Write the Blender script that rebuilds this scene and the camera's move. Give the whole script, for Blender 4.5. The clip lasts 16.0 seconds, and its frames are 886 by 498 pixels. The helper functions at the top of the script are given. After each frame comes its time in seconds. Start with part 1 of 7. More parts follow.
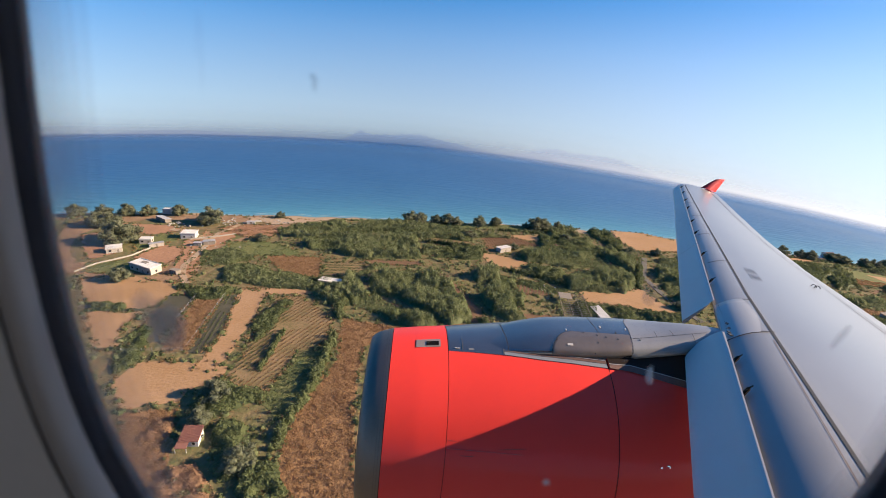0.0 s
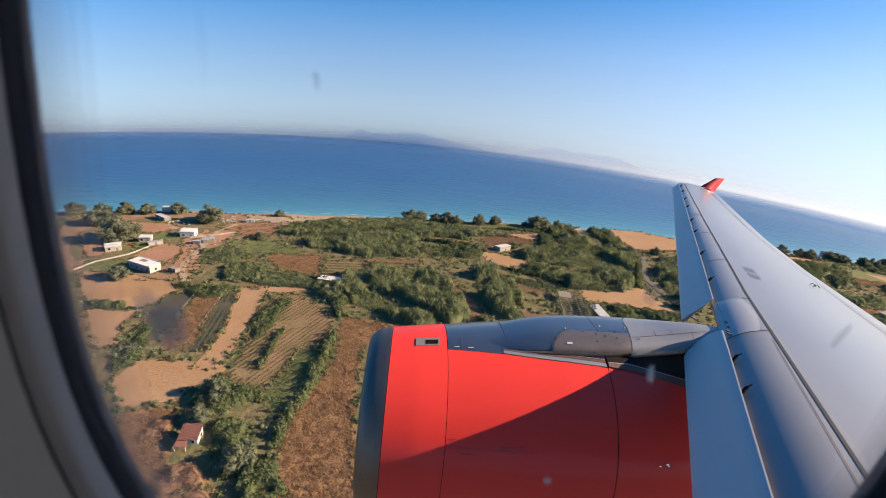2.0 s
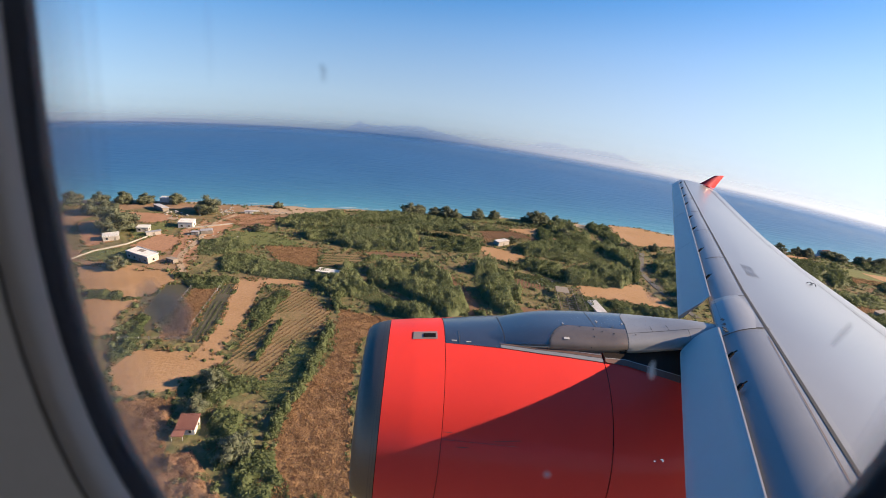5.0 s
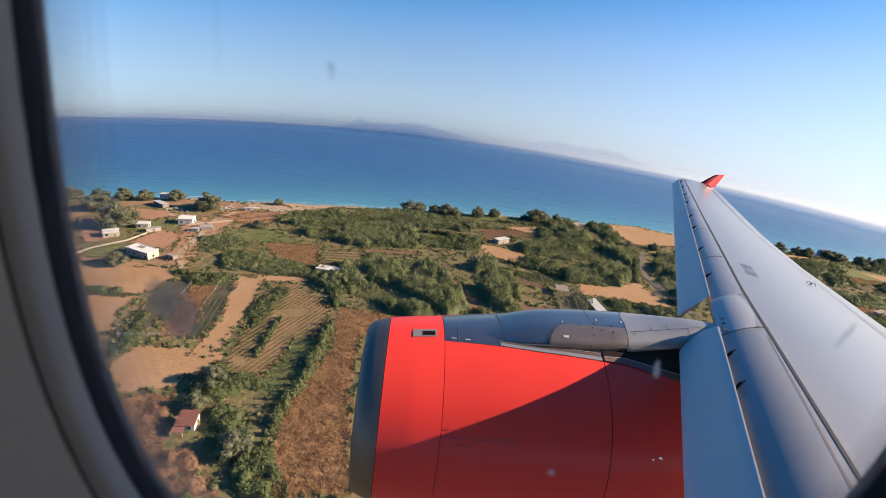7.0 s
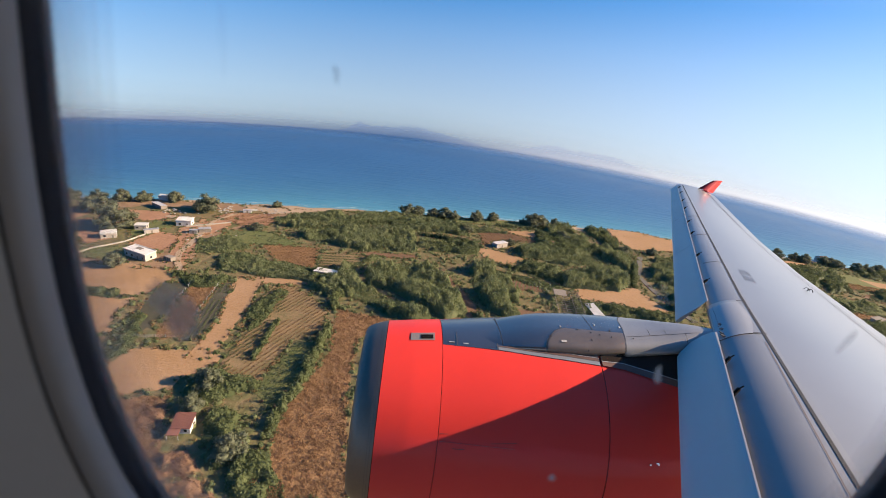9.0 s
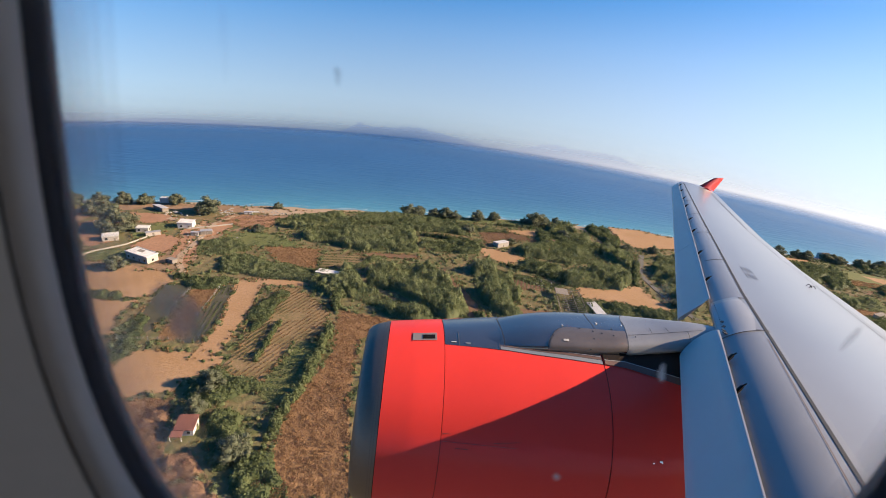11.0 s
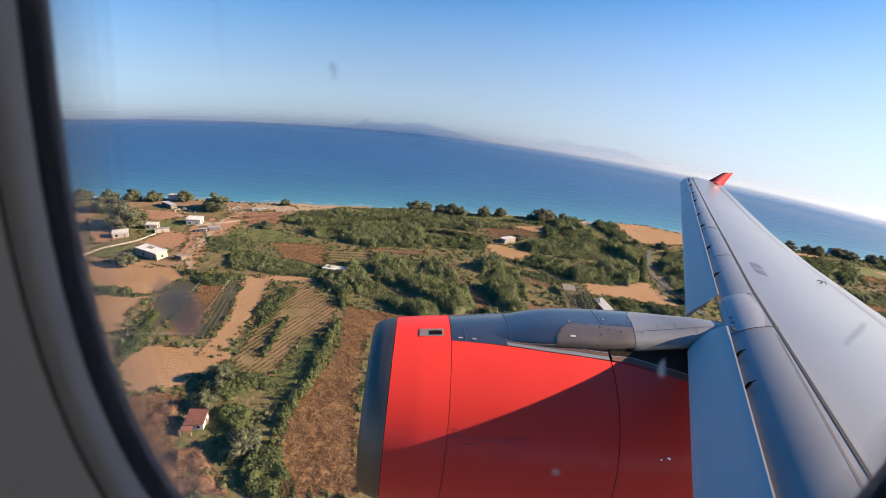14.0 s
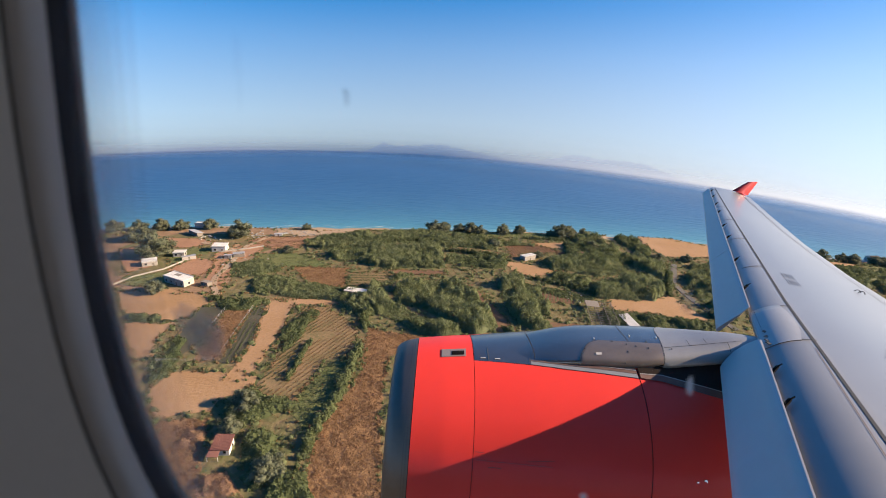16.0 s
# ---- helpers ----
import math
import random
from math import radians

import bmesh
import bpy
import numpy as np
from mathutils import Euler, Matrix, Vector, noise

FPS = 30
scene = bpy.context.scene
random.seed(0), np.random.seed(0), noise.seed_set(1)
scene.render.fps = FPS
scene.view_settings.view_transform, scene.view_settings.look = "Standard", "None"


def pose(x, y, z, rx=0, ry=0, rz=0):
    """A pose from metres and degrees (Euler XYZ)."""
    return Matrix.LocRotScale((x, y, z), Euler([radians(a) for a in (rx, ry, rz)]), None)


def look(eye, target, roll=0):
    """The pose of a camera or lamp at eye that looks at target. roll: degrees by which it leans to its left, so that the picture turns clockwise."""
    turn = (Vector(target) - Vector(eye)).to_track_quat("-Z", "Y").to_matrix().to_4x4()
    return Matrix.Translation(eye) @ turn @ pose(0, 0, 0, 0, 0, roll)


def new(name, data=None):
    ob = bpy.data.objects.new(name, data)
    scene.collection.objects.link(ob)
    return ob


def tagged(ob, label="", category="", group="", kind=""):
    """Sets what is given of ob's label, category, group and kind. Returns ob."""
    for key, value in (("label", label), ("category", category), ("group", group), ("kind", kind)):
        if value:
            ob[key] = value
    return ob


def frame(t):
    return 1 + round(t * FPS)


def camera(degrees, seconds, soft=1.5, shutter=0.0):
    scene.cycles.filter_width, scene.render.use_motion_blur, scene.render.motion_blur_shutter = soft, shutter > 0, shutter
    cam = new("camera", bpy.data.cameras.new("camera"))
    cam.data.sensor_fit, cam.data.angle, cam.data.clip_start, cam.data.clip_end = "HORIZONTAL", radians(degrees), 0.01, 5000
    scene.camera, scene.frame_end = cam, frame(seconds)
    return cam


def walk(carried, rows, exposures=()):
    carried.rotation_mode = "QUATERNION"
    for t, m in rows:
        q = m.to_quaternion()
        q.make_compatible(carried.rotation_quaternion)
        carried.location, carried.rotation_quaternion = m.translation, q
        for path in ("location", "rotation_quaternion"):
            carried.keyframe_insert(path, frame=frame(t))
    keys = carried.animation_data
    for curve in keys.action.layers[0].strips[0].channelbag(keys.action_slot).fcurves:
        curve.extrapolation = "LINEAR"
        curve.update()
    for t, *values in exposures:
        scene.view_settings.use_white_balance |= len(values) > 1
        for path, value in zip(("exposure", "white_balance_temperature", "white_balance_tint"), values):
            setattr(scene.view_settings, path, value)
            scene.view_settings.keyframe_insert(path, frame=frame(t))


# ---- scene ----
# ---- camera ----
# The airliner stands in its own axes: x aft, y outboard, z up from the passenger's eye. HOVER is its pose over the land.
EYE = 106.0
BOW_RADIUS = 6977.2          # the sheet of land and sea curves away to a horizon bowed to fit the camera's view
HOVER = Matrix(((0.99984, -0.00311, 0.01752, 0), (0.00014, 0.98591, 0.16726, 0), (-0.01780, -0.16723, 0.98576, EYE), (0, 0, 0, 1)))


def seat_view(x, yaw, pitch, roll):
    f = Vector((math.sin(radians(yaw)) * math.cos(radians(pitch)), math.cos(radians(yaw)) * math.cos(radians(pitch)), math.sin(radians(pitch))))
    r0 = Vector((math.cos(radians(yaw)), -math.sin(radians(yaw)), 0))
    u0 = r0.cross(f)
    c, s = math.cos(radians(roll)), math.sin(radians(roll))
    r, u = c * r0 + s * u0, c * u0 - s * r0
    m = Matrix(((r.x, u.x, -f.x, x), (r.y, u.y, -f.y, 0), (r.z, u.z, -f.z, 0), (0, 0, 0, 1)))
    return HOVER @ m


cam = camera(90.4, 16.0, soft=0.7)
cam.data.dof.use_dof, cam.data.dof.focus_distance, cam.data.dof.aperture_fstop = True, 25.0, 11.0
walk(cam, [(t, seat_view(x, yaw, pitch, roll)) for t, x, yaw, pitch, roll in (
    (0, 0.0030, 4.759, -13.141, 6.250),
    (0.5, 0.0028, 4.847, -13.338, 6.282),
    (1, 0.0026, 4.839, -13.323, 6.248),
    (1.5, 0.0026, 4.794, -13.458, 6.158),
    (2, 0.0024, 4.851, -13.312, 6.340),
    (2.5, 0.0024, 4.877, -13.428, 6.673),
    (3, 0.0026, 4.916, -13.823, 7.000),
    (3.5, 0.0024, 4.986, -14.074, 7.120),
    (4, 0.0018, 5.090, -14.004, 6.946),
    (6.5, 0.0000, 5.246, -14.312, 7.493),
    (7, -0.0006, 5.187, -14.362, 7.422),
    (7.5, -0.0012, 5.251, -13.680, 7.537),
    (8, -0.0016, 5.249, -13.319, 7.507),
    (8.5, -0.0016, 5.253, -13.551, 7.688),
    (9, -0.0016, 5.329, -13.872, 7.872),
    (11.5, -0.0020, 5.213, -13.918, 7.001),
    (12, -0.0020, 5.294, -14.021, 6.743),
    (12.5, -0.0026, 5.401, -13.385, 6.931),
    (13, -0.0026, 5.500, -13.291, 7.423),
    (13.5, -0.0020, 5.312, -13.905, 7.802),
    (14, 0.0002, 4.370, -14.518, 7.024),
    (14.5, 0.0030, 2.925, -14.281, 5.504),
    (15, 0.0034, 1.792, -13.468, 4.574),
    (15.5, 0.0014, 1.569, -12.525, 4.503),
    (16, 0.0012, 1.496, -12.255, 4.685),
)])

# ---- world, sun ----
SUN_A = Vector((0.90, -0.065, 0.418)).normalized()
SUN = (HOVER.to_3x3() @ SUN_A).normalized()
world = bpy.data.worlds.new("sky")
scene.world = world
world.use_nodes = True
wn, wl = world.node_tree.nodes, world.node_tree.links
sky = wn.new("ShaderNodeTexSky")
sky.sky_type = "NISHITA"
sky.sun_disc = False
sky.sun_elevation = math.asin(SUN.z)
sky.sun_rotation = math.atan2(SUN.x, SUN.y)
sky.air_density, sky.dust_density, sky.ozone_density = 1.0, 0.4, 3.0
tex = wn.new("ShaderNodeTexCoord")
lift = wn.new("ShaderNodeVectorMath")
lift.operation = "MULTIPLY_ADD"
lift.inputs[1].default_value = (1, 1, 0.65)
lift.inputs[2].default_value = (0, 0, 0.170)     # the sky comes down to the dipping horizon
wl.new(tex.outputs["Generated"], lift.inputs[0])
wl.new(lift.outputs[0], sky.inputs["Vector"])
# haze: the sky pales towards the horizon
part_z, pale, tone = wn.new("ShaderNodeSeparateXYZ"), wn.new("ShaderNodeMapRange"), wn.new("ShaderNodeHueSaturation")
wl.new(lift.outputs[0], part_z.inputs[0])
wl.new(part_z.outputs["Z"], pale.inputs["Value"])
pale.inputs["From Min"].default_value, pale.inputs["From Max"].default_value = 0.06, 0.26
pale.inputs["To Min"].default_value, pale.inputs["To Max"].default_value = 0.46, 1.42
glow = wn.new("ShaderNodeMath")                  # and towards the sun
glow.operation = "MULTIPLY_ADD"
glow.inputs[1].default_value = -0.28
wl.new(part_z.outputs["X"], glow.inputs[0])
wl.new(pale.outputs[0], glow.inputs[2])
wl.new(glow.outputs[0], tone.inputs["Saturation"])
dim = wn.new("ShaderNodeMapRange")
wl.new(part_z.outputs["Z"], dim.inputs["Value"])
dim.inputs["From Min"].default_value, dim.inputs["From Max"].default_value = 0.05, 0.2
dim.inputs["To Min"].default_value, dim.inputs["To Max"].default_value = 0.90, 1.10
wl.new(dim.outputs[0], tone.inputs["Value"])
wl.new(sky.outputs[0], tone.inputs["Color"])
tint = wn.new("ShaderNodeMix")
tint.data_type, tint.blend_type = "RGBA", "MULTIPLY"
tint.inputs["Factor"].default_value = 1.0
tint.inputs["B"].default_value = (0.915, 0.98, 1.11, 1)
wl.new(tone.outputs[0], tint.inputs["A"])
wl.new(tint.outputs["Result"], wn["Background"].inputs["Color"])
wn["Background"].inputs["Strength"].default_value = 0.05
sun = new("sun", bpy.data.lights.new("sun", "SUN"))
sun.data.energy, sun.data.angle, sun.data.color = 5.0, radians(0.53), (1.0, 0.79, 0.57)
sun.matrix_world = look((0, 0, 300), Vector((0, 0, 300)) - SUN)
scene.view_settings.exposure = 1.50


# added strip lamp brightens the side panel, in place of unseen windows across the aisle
aisle = new("cabin_fill_lamp", bpy.data.lights.new("cabin_fill_lamp", "AREA"))
aisle.data.shape, aisle.data.size, aisle.data.size_y, aisle.data.energy, aisle.data.color = "RECTANGLE", 9.0, 0.35, 8.0, (1.0, 0.96, 0.92)
aisle.matrix_world = HOVER @ look((0.5, -3.55, 0.0), (0.5, 0, -0.1))


# ---- materials ----
def material(name, color, rough=0.8, metal=0.0, second=None, scale=1.0, fine=None, bump=0.0, bump_scale=None, spec=0.5, through_light=0.0, per_piece=0.0, coords="Object", coat=0.0, grain=0.45):
    """Colour varied at two scales between color and second, with fine relief; scale is in waves a metre."""
    m = bpy.data.materials.new(name)
    m.use_nodes = True
    n, l = m.node_tree.nodes, m.node_tree.links
    b = n["Principled BSDF"]
    b.inputs["Roughness"].default_value = rough
    b.inputs["Metallic"].default_value = metal
    b.inputs["Specular IOR Level"].default_value = spec
    b.inputs["Coat Weight"].default_value = coat
    b.inputs["Coat Roughness"].default_value = 0.08
    second = second or tuple(c * 0.8 for c in color)
    tc = n.new("ShaderNodeTexCoord")
    big, small = n.new("ShaderNodeTexNoise"), n.new("ShaderNodeTexNoise")
    big.inputs["Scale"].default_value, big.inputs["Detail"].default_value = scale, 6
    small.inputs["Scale"].default_value, small.inputs["Detail"].default_value = fine or scale * 9, 5
    for k in (big, small):
        l.new(tc.outputs[coords], k.inputs["Vector"])
    add = n.new("ShaderNodeMath")
    add.operation = "MULTIPLY_ADD"
    add.inputs[1].default_value = grain
    l.new(small.outputs[0], add.inputs[0])
    l.new(big.outputs[0], add.inputs[2])
    last = add.outputs[0]
    if per_piece:
        g = n.new("ShaderNodeNewGeometry")
        pp = n.new("ShaderNodeMath")
        pp.operation = "MULTIPLY_ADD"
        pp.inputs[1].default_value = per_piece
        l.new(g.outputs["Random Per Island"], pp.inputs[0])
        l.new(last, pp.inputs[2])
        last = pp.outputs[0]
    ramp = n.new("ShaderNodeMapRange")
    ramp.inputs["From Min"].default_value, ramp.inputs["From Max"].default_value = 0.5 + 0.5 * grain - 0.28, 0.5 + 0.5 * grain + 0.28 + per_piece
    l.new(last, ramp.inputs["Value"])
    mix = n.new("ShaderNodeMix")
    mix.data_type = "RGBA"
    mix.inputs["A"].default_value, mix.inputs["B"].default_value = (*color, 1), (*second, 1)
    l.new(ramp.outputs[0], mix.inputs["Factor"])
    l.new(mix.outputs["Result"], b.inputs["Base Color"])
    if bump:
        bp = n.new("ShaderNodeBump")
        bp.inputs["Strength"].default_value = bump
        bp.inputs["Distance"].default_value = 0.5 / (bump_scale or fine or scale * 9)
        l.new(small.outputs[0], bp.inputs["Height"])
        l.new(bp.outputs[0], b.inputs["Normal"])
    if through_light:
        tr, ms = n.new("ShaderNodeBsdfTranslucent"), n.new("ShaderNodeMixShader")
        l.new(mix.outputs["Result"], tr.inputs["Color"])
        ms.inputs[0].default_value = through_light
        l.new(b.outputs[0], ms.inputs[1])
        l.new(tr.outputs[0], ms.inputs[2])
        l.new(ms.outputs[0], n["Material Output"].inputs["Surface"])
    return m


# airliner
M_red = material("red_paint", (0.780, 0.050, 0.038), 0.45, second=(0.720, 0.045, 0.034), scale=0.7, fine=9, coat=0.18, spec=0.06)
M_lip = material("bare_aluminium", (0.215, 0.168, 0.136), 0.5, 0.8, (0.162, 0.127, 0.104), 1.5, 25)
M_pylon = material("grey_metal_paint", (0.385, 0.335, 0.298), 0.24, 0.9, (0.270, 0.234, 0.208), 2.4, 18)
# The panel's own brown grey, warmed further by a reflection put into it.
M_hatch = material("brown_grey_panel_paint", (0.265, 0.212, 0.172), 0.36, 0.6, (0.200, 0.158, 0.128), 2.5, 22)
M_pylon_light = material("light_grey_paint", (0.330, 0.322, 0.312), 0.36, 0.35, (0.270, 0.264, 0.256), 1.8, 18)
M_wing = material("wing_grey_paint", (0.172, 0.172, 0.176), 0.30, 0.0, (0.144, 0.144, 0.149), 0.6, 6, spec=0.85)
M_scoop = material("worn_scoop_paint", (0.250, 0.205, 0.185), 0.5, 0.1, (0.200, 0.165, 0.150), 4.0, 30)
M_hollow_shade = material("wing_shade_black", (0.022, 0.017, 0.015), 0.9, spec=0.02)
M_band = material("red_brown_tone", (0.150, 0.088, 0.073), 0.6, 0.0, (0.100, 0.062, 0.053), 3.0, 24, spec=0.12)
M_nose = material("leading_edge_paint", (0.250, 0.245, 0.240), 0.32, 0.15, (0.205, 0.202, 0.200), 0.8, 8, spec=0.7)
M_slat = material("slat_grey_paint", (0.520, 0.480, 0.435), 0.45, 0.0, (0.455, 0.420, 0.382), 0.5, 7)
M_seam = material("dark_sealant", (0.040, 0.040, 0.044), 0.7)
M_seam_grey = material("grey_sealant", (0.046, 0.046, 0.052), 0.7, spec=0.1)
M_fairing = material("white_fairing_paint", (0.330, 0.326, 0.320), 0.34, 0.0, (0.280, 0.277, 0.272), 2.0, 20, spec=0.7)
M_stencil = material("faded_stencil", (0.138, 0.136, 0.144), 0.36, spec=0.6)
# Near-black colour stands in for the shade inside ducts, slots and gaps.
M_dark = material("void_shade_black", (0.010, 0.008, 0.008), 0.95, spec=0.03)
M_fence = material("red_tip_paint", (0.620, 0.030, 0.025), 0.4)
M_panel = material("cabin_plastic", (0.590, 0.565, 0.550), 0.55, second=(0.530, 0.510, 0.495), scale=6, fine=300, bump=0.05)
M_rim = material("window_bezel_plastic", (0.300, 0.264, 0.238), 0.7, second=(0.265, 0.234, 0.212), scale=9, fine=200)
M_seal = material("black_rubber", (0.034, 0.036, 0.043), 0.9, spec=0.08, second=(0.048, 0.050, 0.058), scale=20, fine=200)
M_skin = material("fuselage_paint", (0.12, 0.12, 0.125), 0.5)
# land
M_ground = material("rough_pasture", (0.178, 0.126, 0.068), 0.95, second=(0.088, 0.096, 0.038), scale=0.028, fine=0.35, bump=0.6, spec=0.1, grain=1.1)
M_tan = material("pale_stubble", (0.312, 0.194, 0.112), 0.95, second=(0.254, 0.148, 0.070), scale=0.05, fine=1.1, bump=0.35, spec=0.1, grain=1.1)
M_sand = material("beach_sand", (0.340, 0.252, 0.170), 0.95, second=(0.272, 0.190, 0.122), scale=0.06, fine=1.0, bump=0.3, spec=0.1, grain=1.1)
M_red_earth = material("red_earth", (0.318, 0.178, 0.106), 0.95, second=(0.235, 0.126, 0.074), scale=0.06, fine=0.9, bump=0.5, spec=0.1, grain=1.1)
M_dust = material("dusty_earth", (0.272, 0.172, 0.106), 0.95, second=(0.176, 0.112, 0.064), scale=0.12, fine=0.8, bump=0.5, spec=0.1, grain=1.1)
M_soil = material("brown_earth", (0.169, 0.102, 0.060), 0.95, second=(0.120, 0.070, 0.042), scale=0.08, fine=1.1, bump=0.5, spec=0.1, grain=1.1)
M_dry = material("dry_grass_ground", (0.262, 0.148, 0.070), 0.95, second=(0.138, 0.082, 0.043), scale=0.2, fine=1.3, bump=0.9, spec=0.1, grain=1.1)
M_grass = material("green_grass_ground", (0.092, 0.112, 0.040), 0.95, second=(0.140, 0.130, 0.054), scale=0.09, fine=1.2, bump=0.6, spec=0.1, grain=1.1)
M_crop = material("weedy_earth", (0.231, 0.153, 0.085), 0.95, second=(0.130, 0.106, 0.048), scale=0.12, fine=1.2, bump=0.5, spec=0.1, grain=1.1)
M_net = material("grey_shade_net", (0.092, 0.082, 0.060), 0.95, second=(0.050, 0.050, 0.034), scale=0.12, fine=2.0, bump=0.3, spec=0.02, grain=1.1)
M_asphalt = material("grey_road", (0.128, 0.116, 0.100), 0.9, second=(0.096, 0.088, 0.080), scale=0.2, fine=3, spec=0.2)
M_reed = material("reed_leaf", (0.100, 0.124, 0.048), 0.7, second=(0.222, 0.236, 0.112), scale=0.05, fine=0.4, spec=0.2, through_light=0.45, per_piece=0.5)
M_bush = material("shrub_leaf", (0.066, 0.085, 0.031), 0.7, second=(0.138, 0.156, 0.064), scale=0.06, fine=0.4, spec=0.2, through_light=0.38, per_piece=0.5)
M_crown = material("tree_leaf", (0.108, 0.120, 0.068), 0.7, second=(0.180, 0.182, 0.108), scale=0.1, fine=0.6, spec=0.2, through_light=0.4, per_piece=0.5)
M_straw = material("dry_weed", (0.270, 0.158, 0.076), 0.85, second=(0.130, 0.082, 0.042), scale=0.1, fine=0.8, spec=0.1, through_light=0.2, per_piece=0.6)
M_rust = material("rust_shrub", (0.185, 0.106, 0.060), 0.85, second=(0.300, 0.178, 0.104), scale=0.1, fine=0.8, spec=0.1, through_light=0.2, per_piece=0.5)
M_flame = material("orange_dry_weed", (0.300, 0.178, 0.092), 0.85, second=(0.200, 0.120, 0.062), scale=0.12, fine=0.5, spec=0.1, through_light=0.35, per_piece=0.4)
M_bark = material("bark", (0.104, 0.076, 0.052), 0.9, scale=3, bump=0.5)
M_white = material("whitewash", (0.52, 0.50, 0.46), 0.85, second=(0.42, 0.40, 0.37), scale=0.5, fine=6)
M_plaster = material("grey_plaster", (0.410, 0.370, 0.320), 0.9, second=(0.300, 0.262, 0.222), scale=0.6, fine=6)
M_pale_roof = material("stained_roof_screed", (0.62, 0.59, 0.54), 0.9, second=(0.44, 0.40, 0.35), scale=0.35, fine=3)
M_tile = material("clay_tile", (0.215, 0.092, 0.064), 0.85, second=(0.165, 0.068, 0.049), scale=1.5, fine=9, per_piece=0.4)
M_tin = material("pale_sheet_metal", (0.408, 0.394, 0.374), 0.5, 0.2, (0.326, 0.306, 0.286), 0.8, 8)
M_wood = material("weathered_wood", (0.208, 0.176, 0.144), 0.9, second=(0.144, 0.120, 0.096), scale=1.0, fine=12)
M_glass = material("dark_window_glass", (0.016, 0.020, 0.024), 0.15)
M_stone = material("field_stone", (0.320, 0.288, 0.248), 0.9, second=(0.240, 0.216, 0.184), scale=1.0, fine=8, bump=0.5)


def sea_material():
    m = material("sea_water", (0.020, 0.068, 0.165), 0.44, second=(0.028, 0.088, 0.205), scale=0.006, fine=0.05, spec=0.5)
    n, l = m.node_tree.nodes, m.node_tree.links
    b = n["Principled BSDF"]
    at = n.new("ShaderNodeAttribute")
    at.attribute_name = "shallow"
    mix = n.new("ShaderNodeMix")
    mix.data_type = "RGBA"
    l.new(b.inputs["Base Color"].links[0].from_socket, mix.inputs["A"])
    mix.inputs["B"].default_value = (0.07, 0.21, 0.27, 1)
    l.new(at.outputs["Fac"], mix.inputs["Factor"])
    l.new(mix.outputs["Result"], b.inputs["Base Color"])
    tc, mp, w = n.new("ShaderNodeTexCoord"), n.new("ShaderNodeMapping"), n.new("ShaderNodeTexNoise")
    mp.inputs["Scale"].default_value = (0.035, 0.16, 0.1)
    w.inputs["Scale"].default_value, w.inputs["Detail"].default_value = 1.0, 6
    bp = n.new("ShaderNodeBump")
    bp.inputs["Strength"].default_value, bp.inputs["Distance"].default_value = 0.9, 1.6
    l.new(tc.outputs["Object"], mp.inputs["Vector"])
    l.new(mp.outputs[0], w.inputs["Vector"])
    l.new(w.outputs[0], bp.inputs["Height"])
    l.new(bp.outputs[0], b.inputs["Normal"])
    return m


M_sea = sea_material()


def haze_glow_material(name, color):
    m = bpy.data.materials.new(name)
    m.use_nodes = True
    n, l = m.node_tree.nodes, m.node_tree.links
    em = n.new("ShaderNodeEmission")
    em.inputs["Color"].default_value = (*color, 1)
    em.inputs["Strength"].default_value = 1.0
    l.new(em.outputs[0], n["Material Output"].inputs["Surface"])
    return m


# Far haze is painted in: the ranges glow in one flat tone each.
M_haze = haze_glow_material("painted_haze_blue", (0.128, 0.162, 0.224))
M_haze_pale = haze_glow_material("painted_haze_pale", (0.172, 0.206, 0.262))


# ---- mesh helpers ----
def mesh_of(name, verts, faces, mat, smooth=False):
    me = bpy.data.meshes.new(name)
    me.from_pydata([tuple(v) for v in verts], [], faces)
    me.materials.append(mat)
    if smooth:
        me.polygons.foreach_set("use_smooth", [True] * len(me.polygons))
    me.update()
    return me


def part(name, me, parent, label=""):
    ob = new(name, me)
    ob.parent = parent
    return tagged(ob, label=label)


def thing(name, me, label, category, group="", kind="", m=None):
    ob = new(name, me)
    if m is not None:
        ob.matrix_world = m
    return tagged(ob, label, category, group, kind)


def loft(rings, closed=True, cap=False):
    """Quads between rings of equal length."""
    n = len(rings[0])
    verts = [p for r in rings for p in r]
    faces = []
    for i in range(len(rings) - 1):
        for j in range(n if closed else n - 1):
            k = (j + 1) % n
            faces.append((i * n + j, i * n + k, (i + 1) * n + k, (i + 1) * n + j))
    if cap:
        o = len(verts)
        verts += list(rings[0]) + list(rings[-1])
        faces += [tuple(o + j for j in range(n))[::-1], tuple(o + n + j for j in range(n))]
    return verts, faces


def join(*pieces):
    verts, faces = [], []
    for v, f in pieces:
        o = len(verts)
        verts += list(v)
        faces += [tuple(i + o for i in q) for q in f]
    return verts, faces


def box(x0, y0, z0, x1, y1, z1):
    v = [(x, y, z) for x in (x0, x1) for y in (y0, y1) for z in (z0, z1)]
    return v, [(0, 1, 3, 2), (4, 6, 7, 5), (0, 4, 5, 1), (2, 3, 7, 6), (0, 2, 6, 4), (1, 5, 7, 3)]


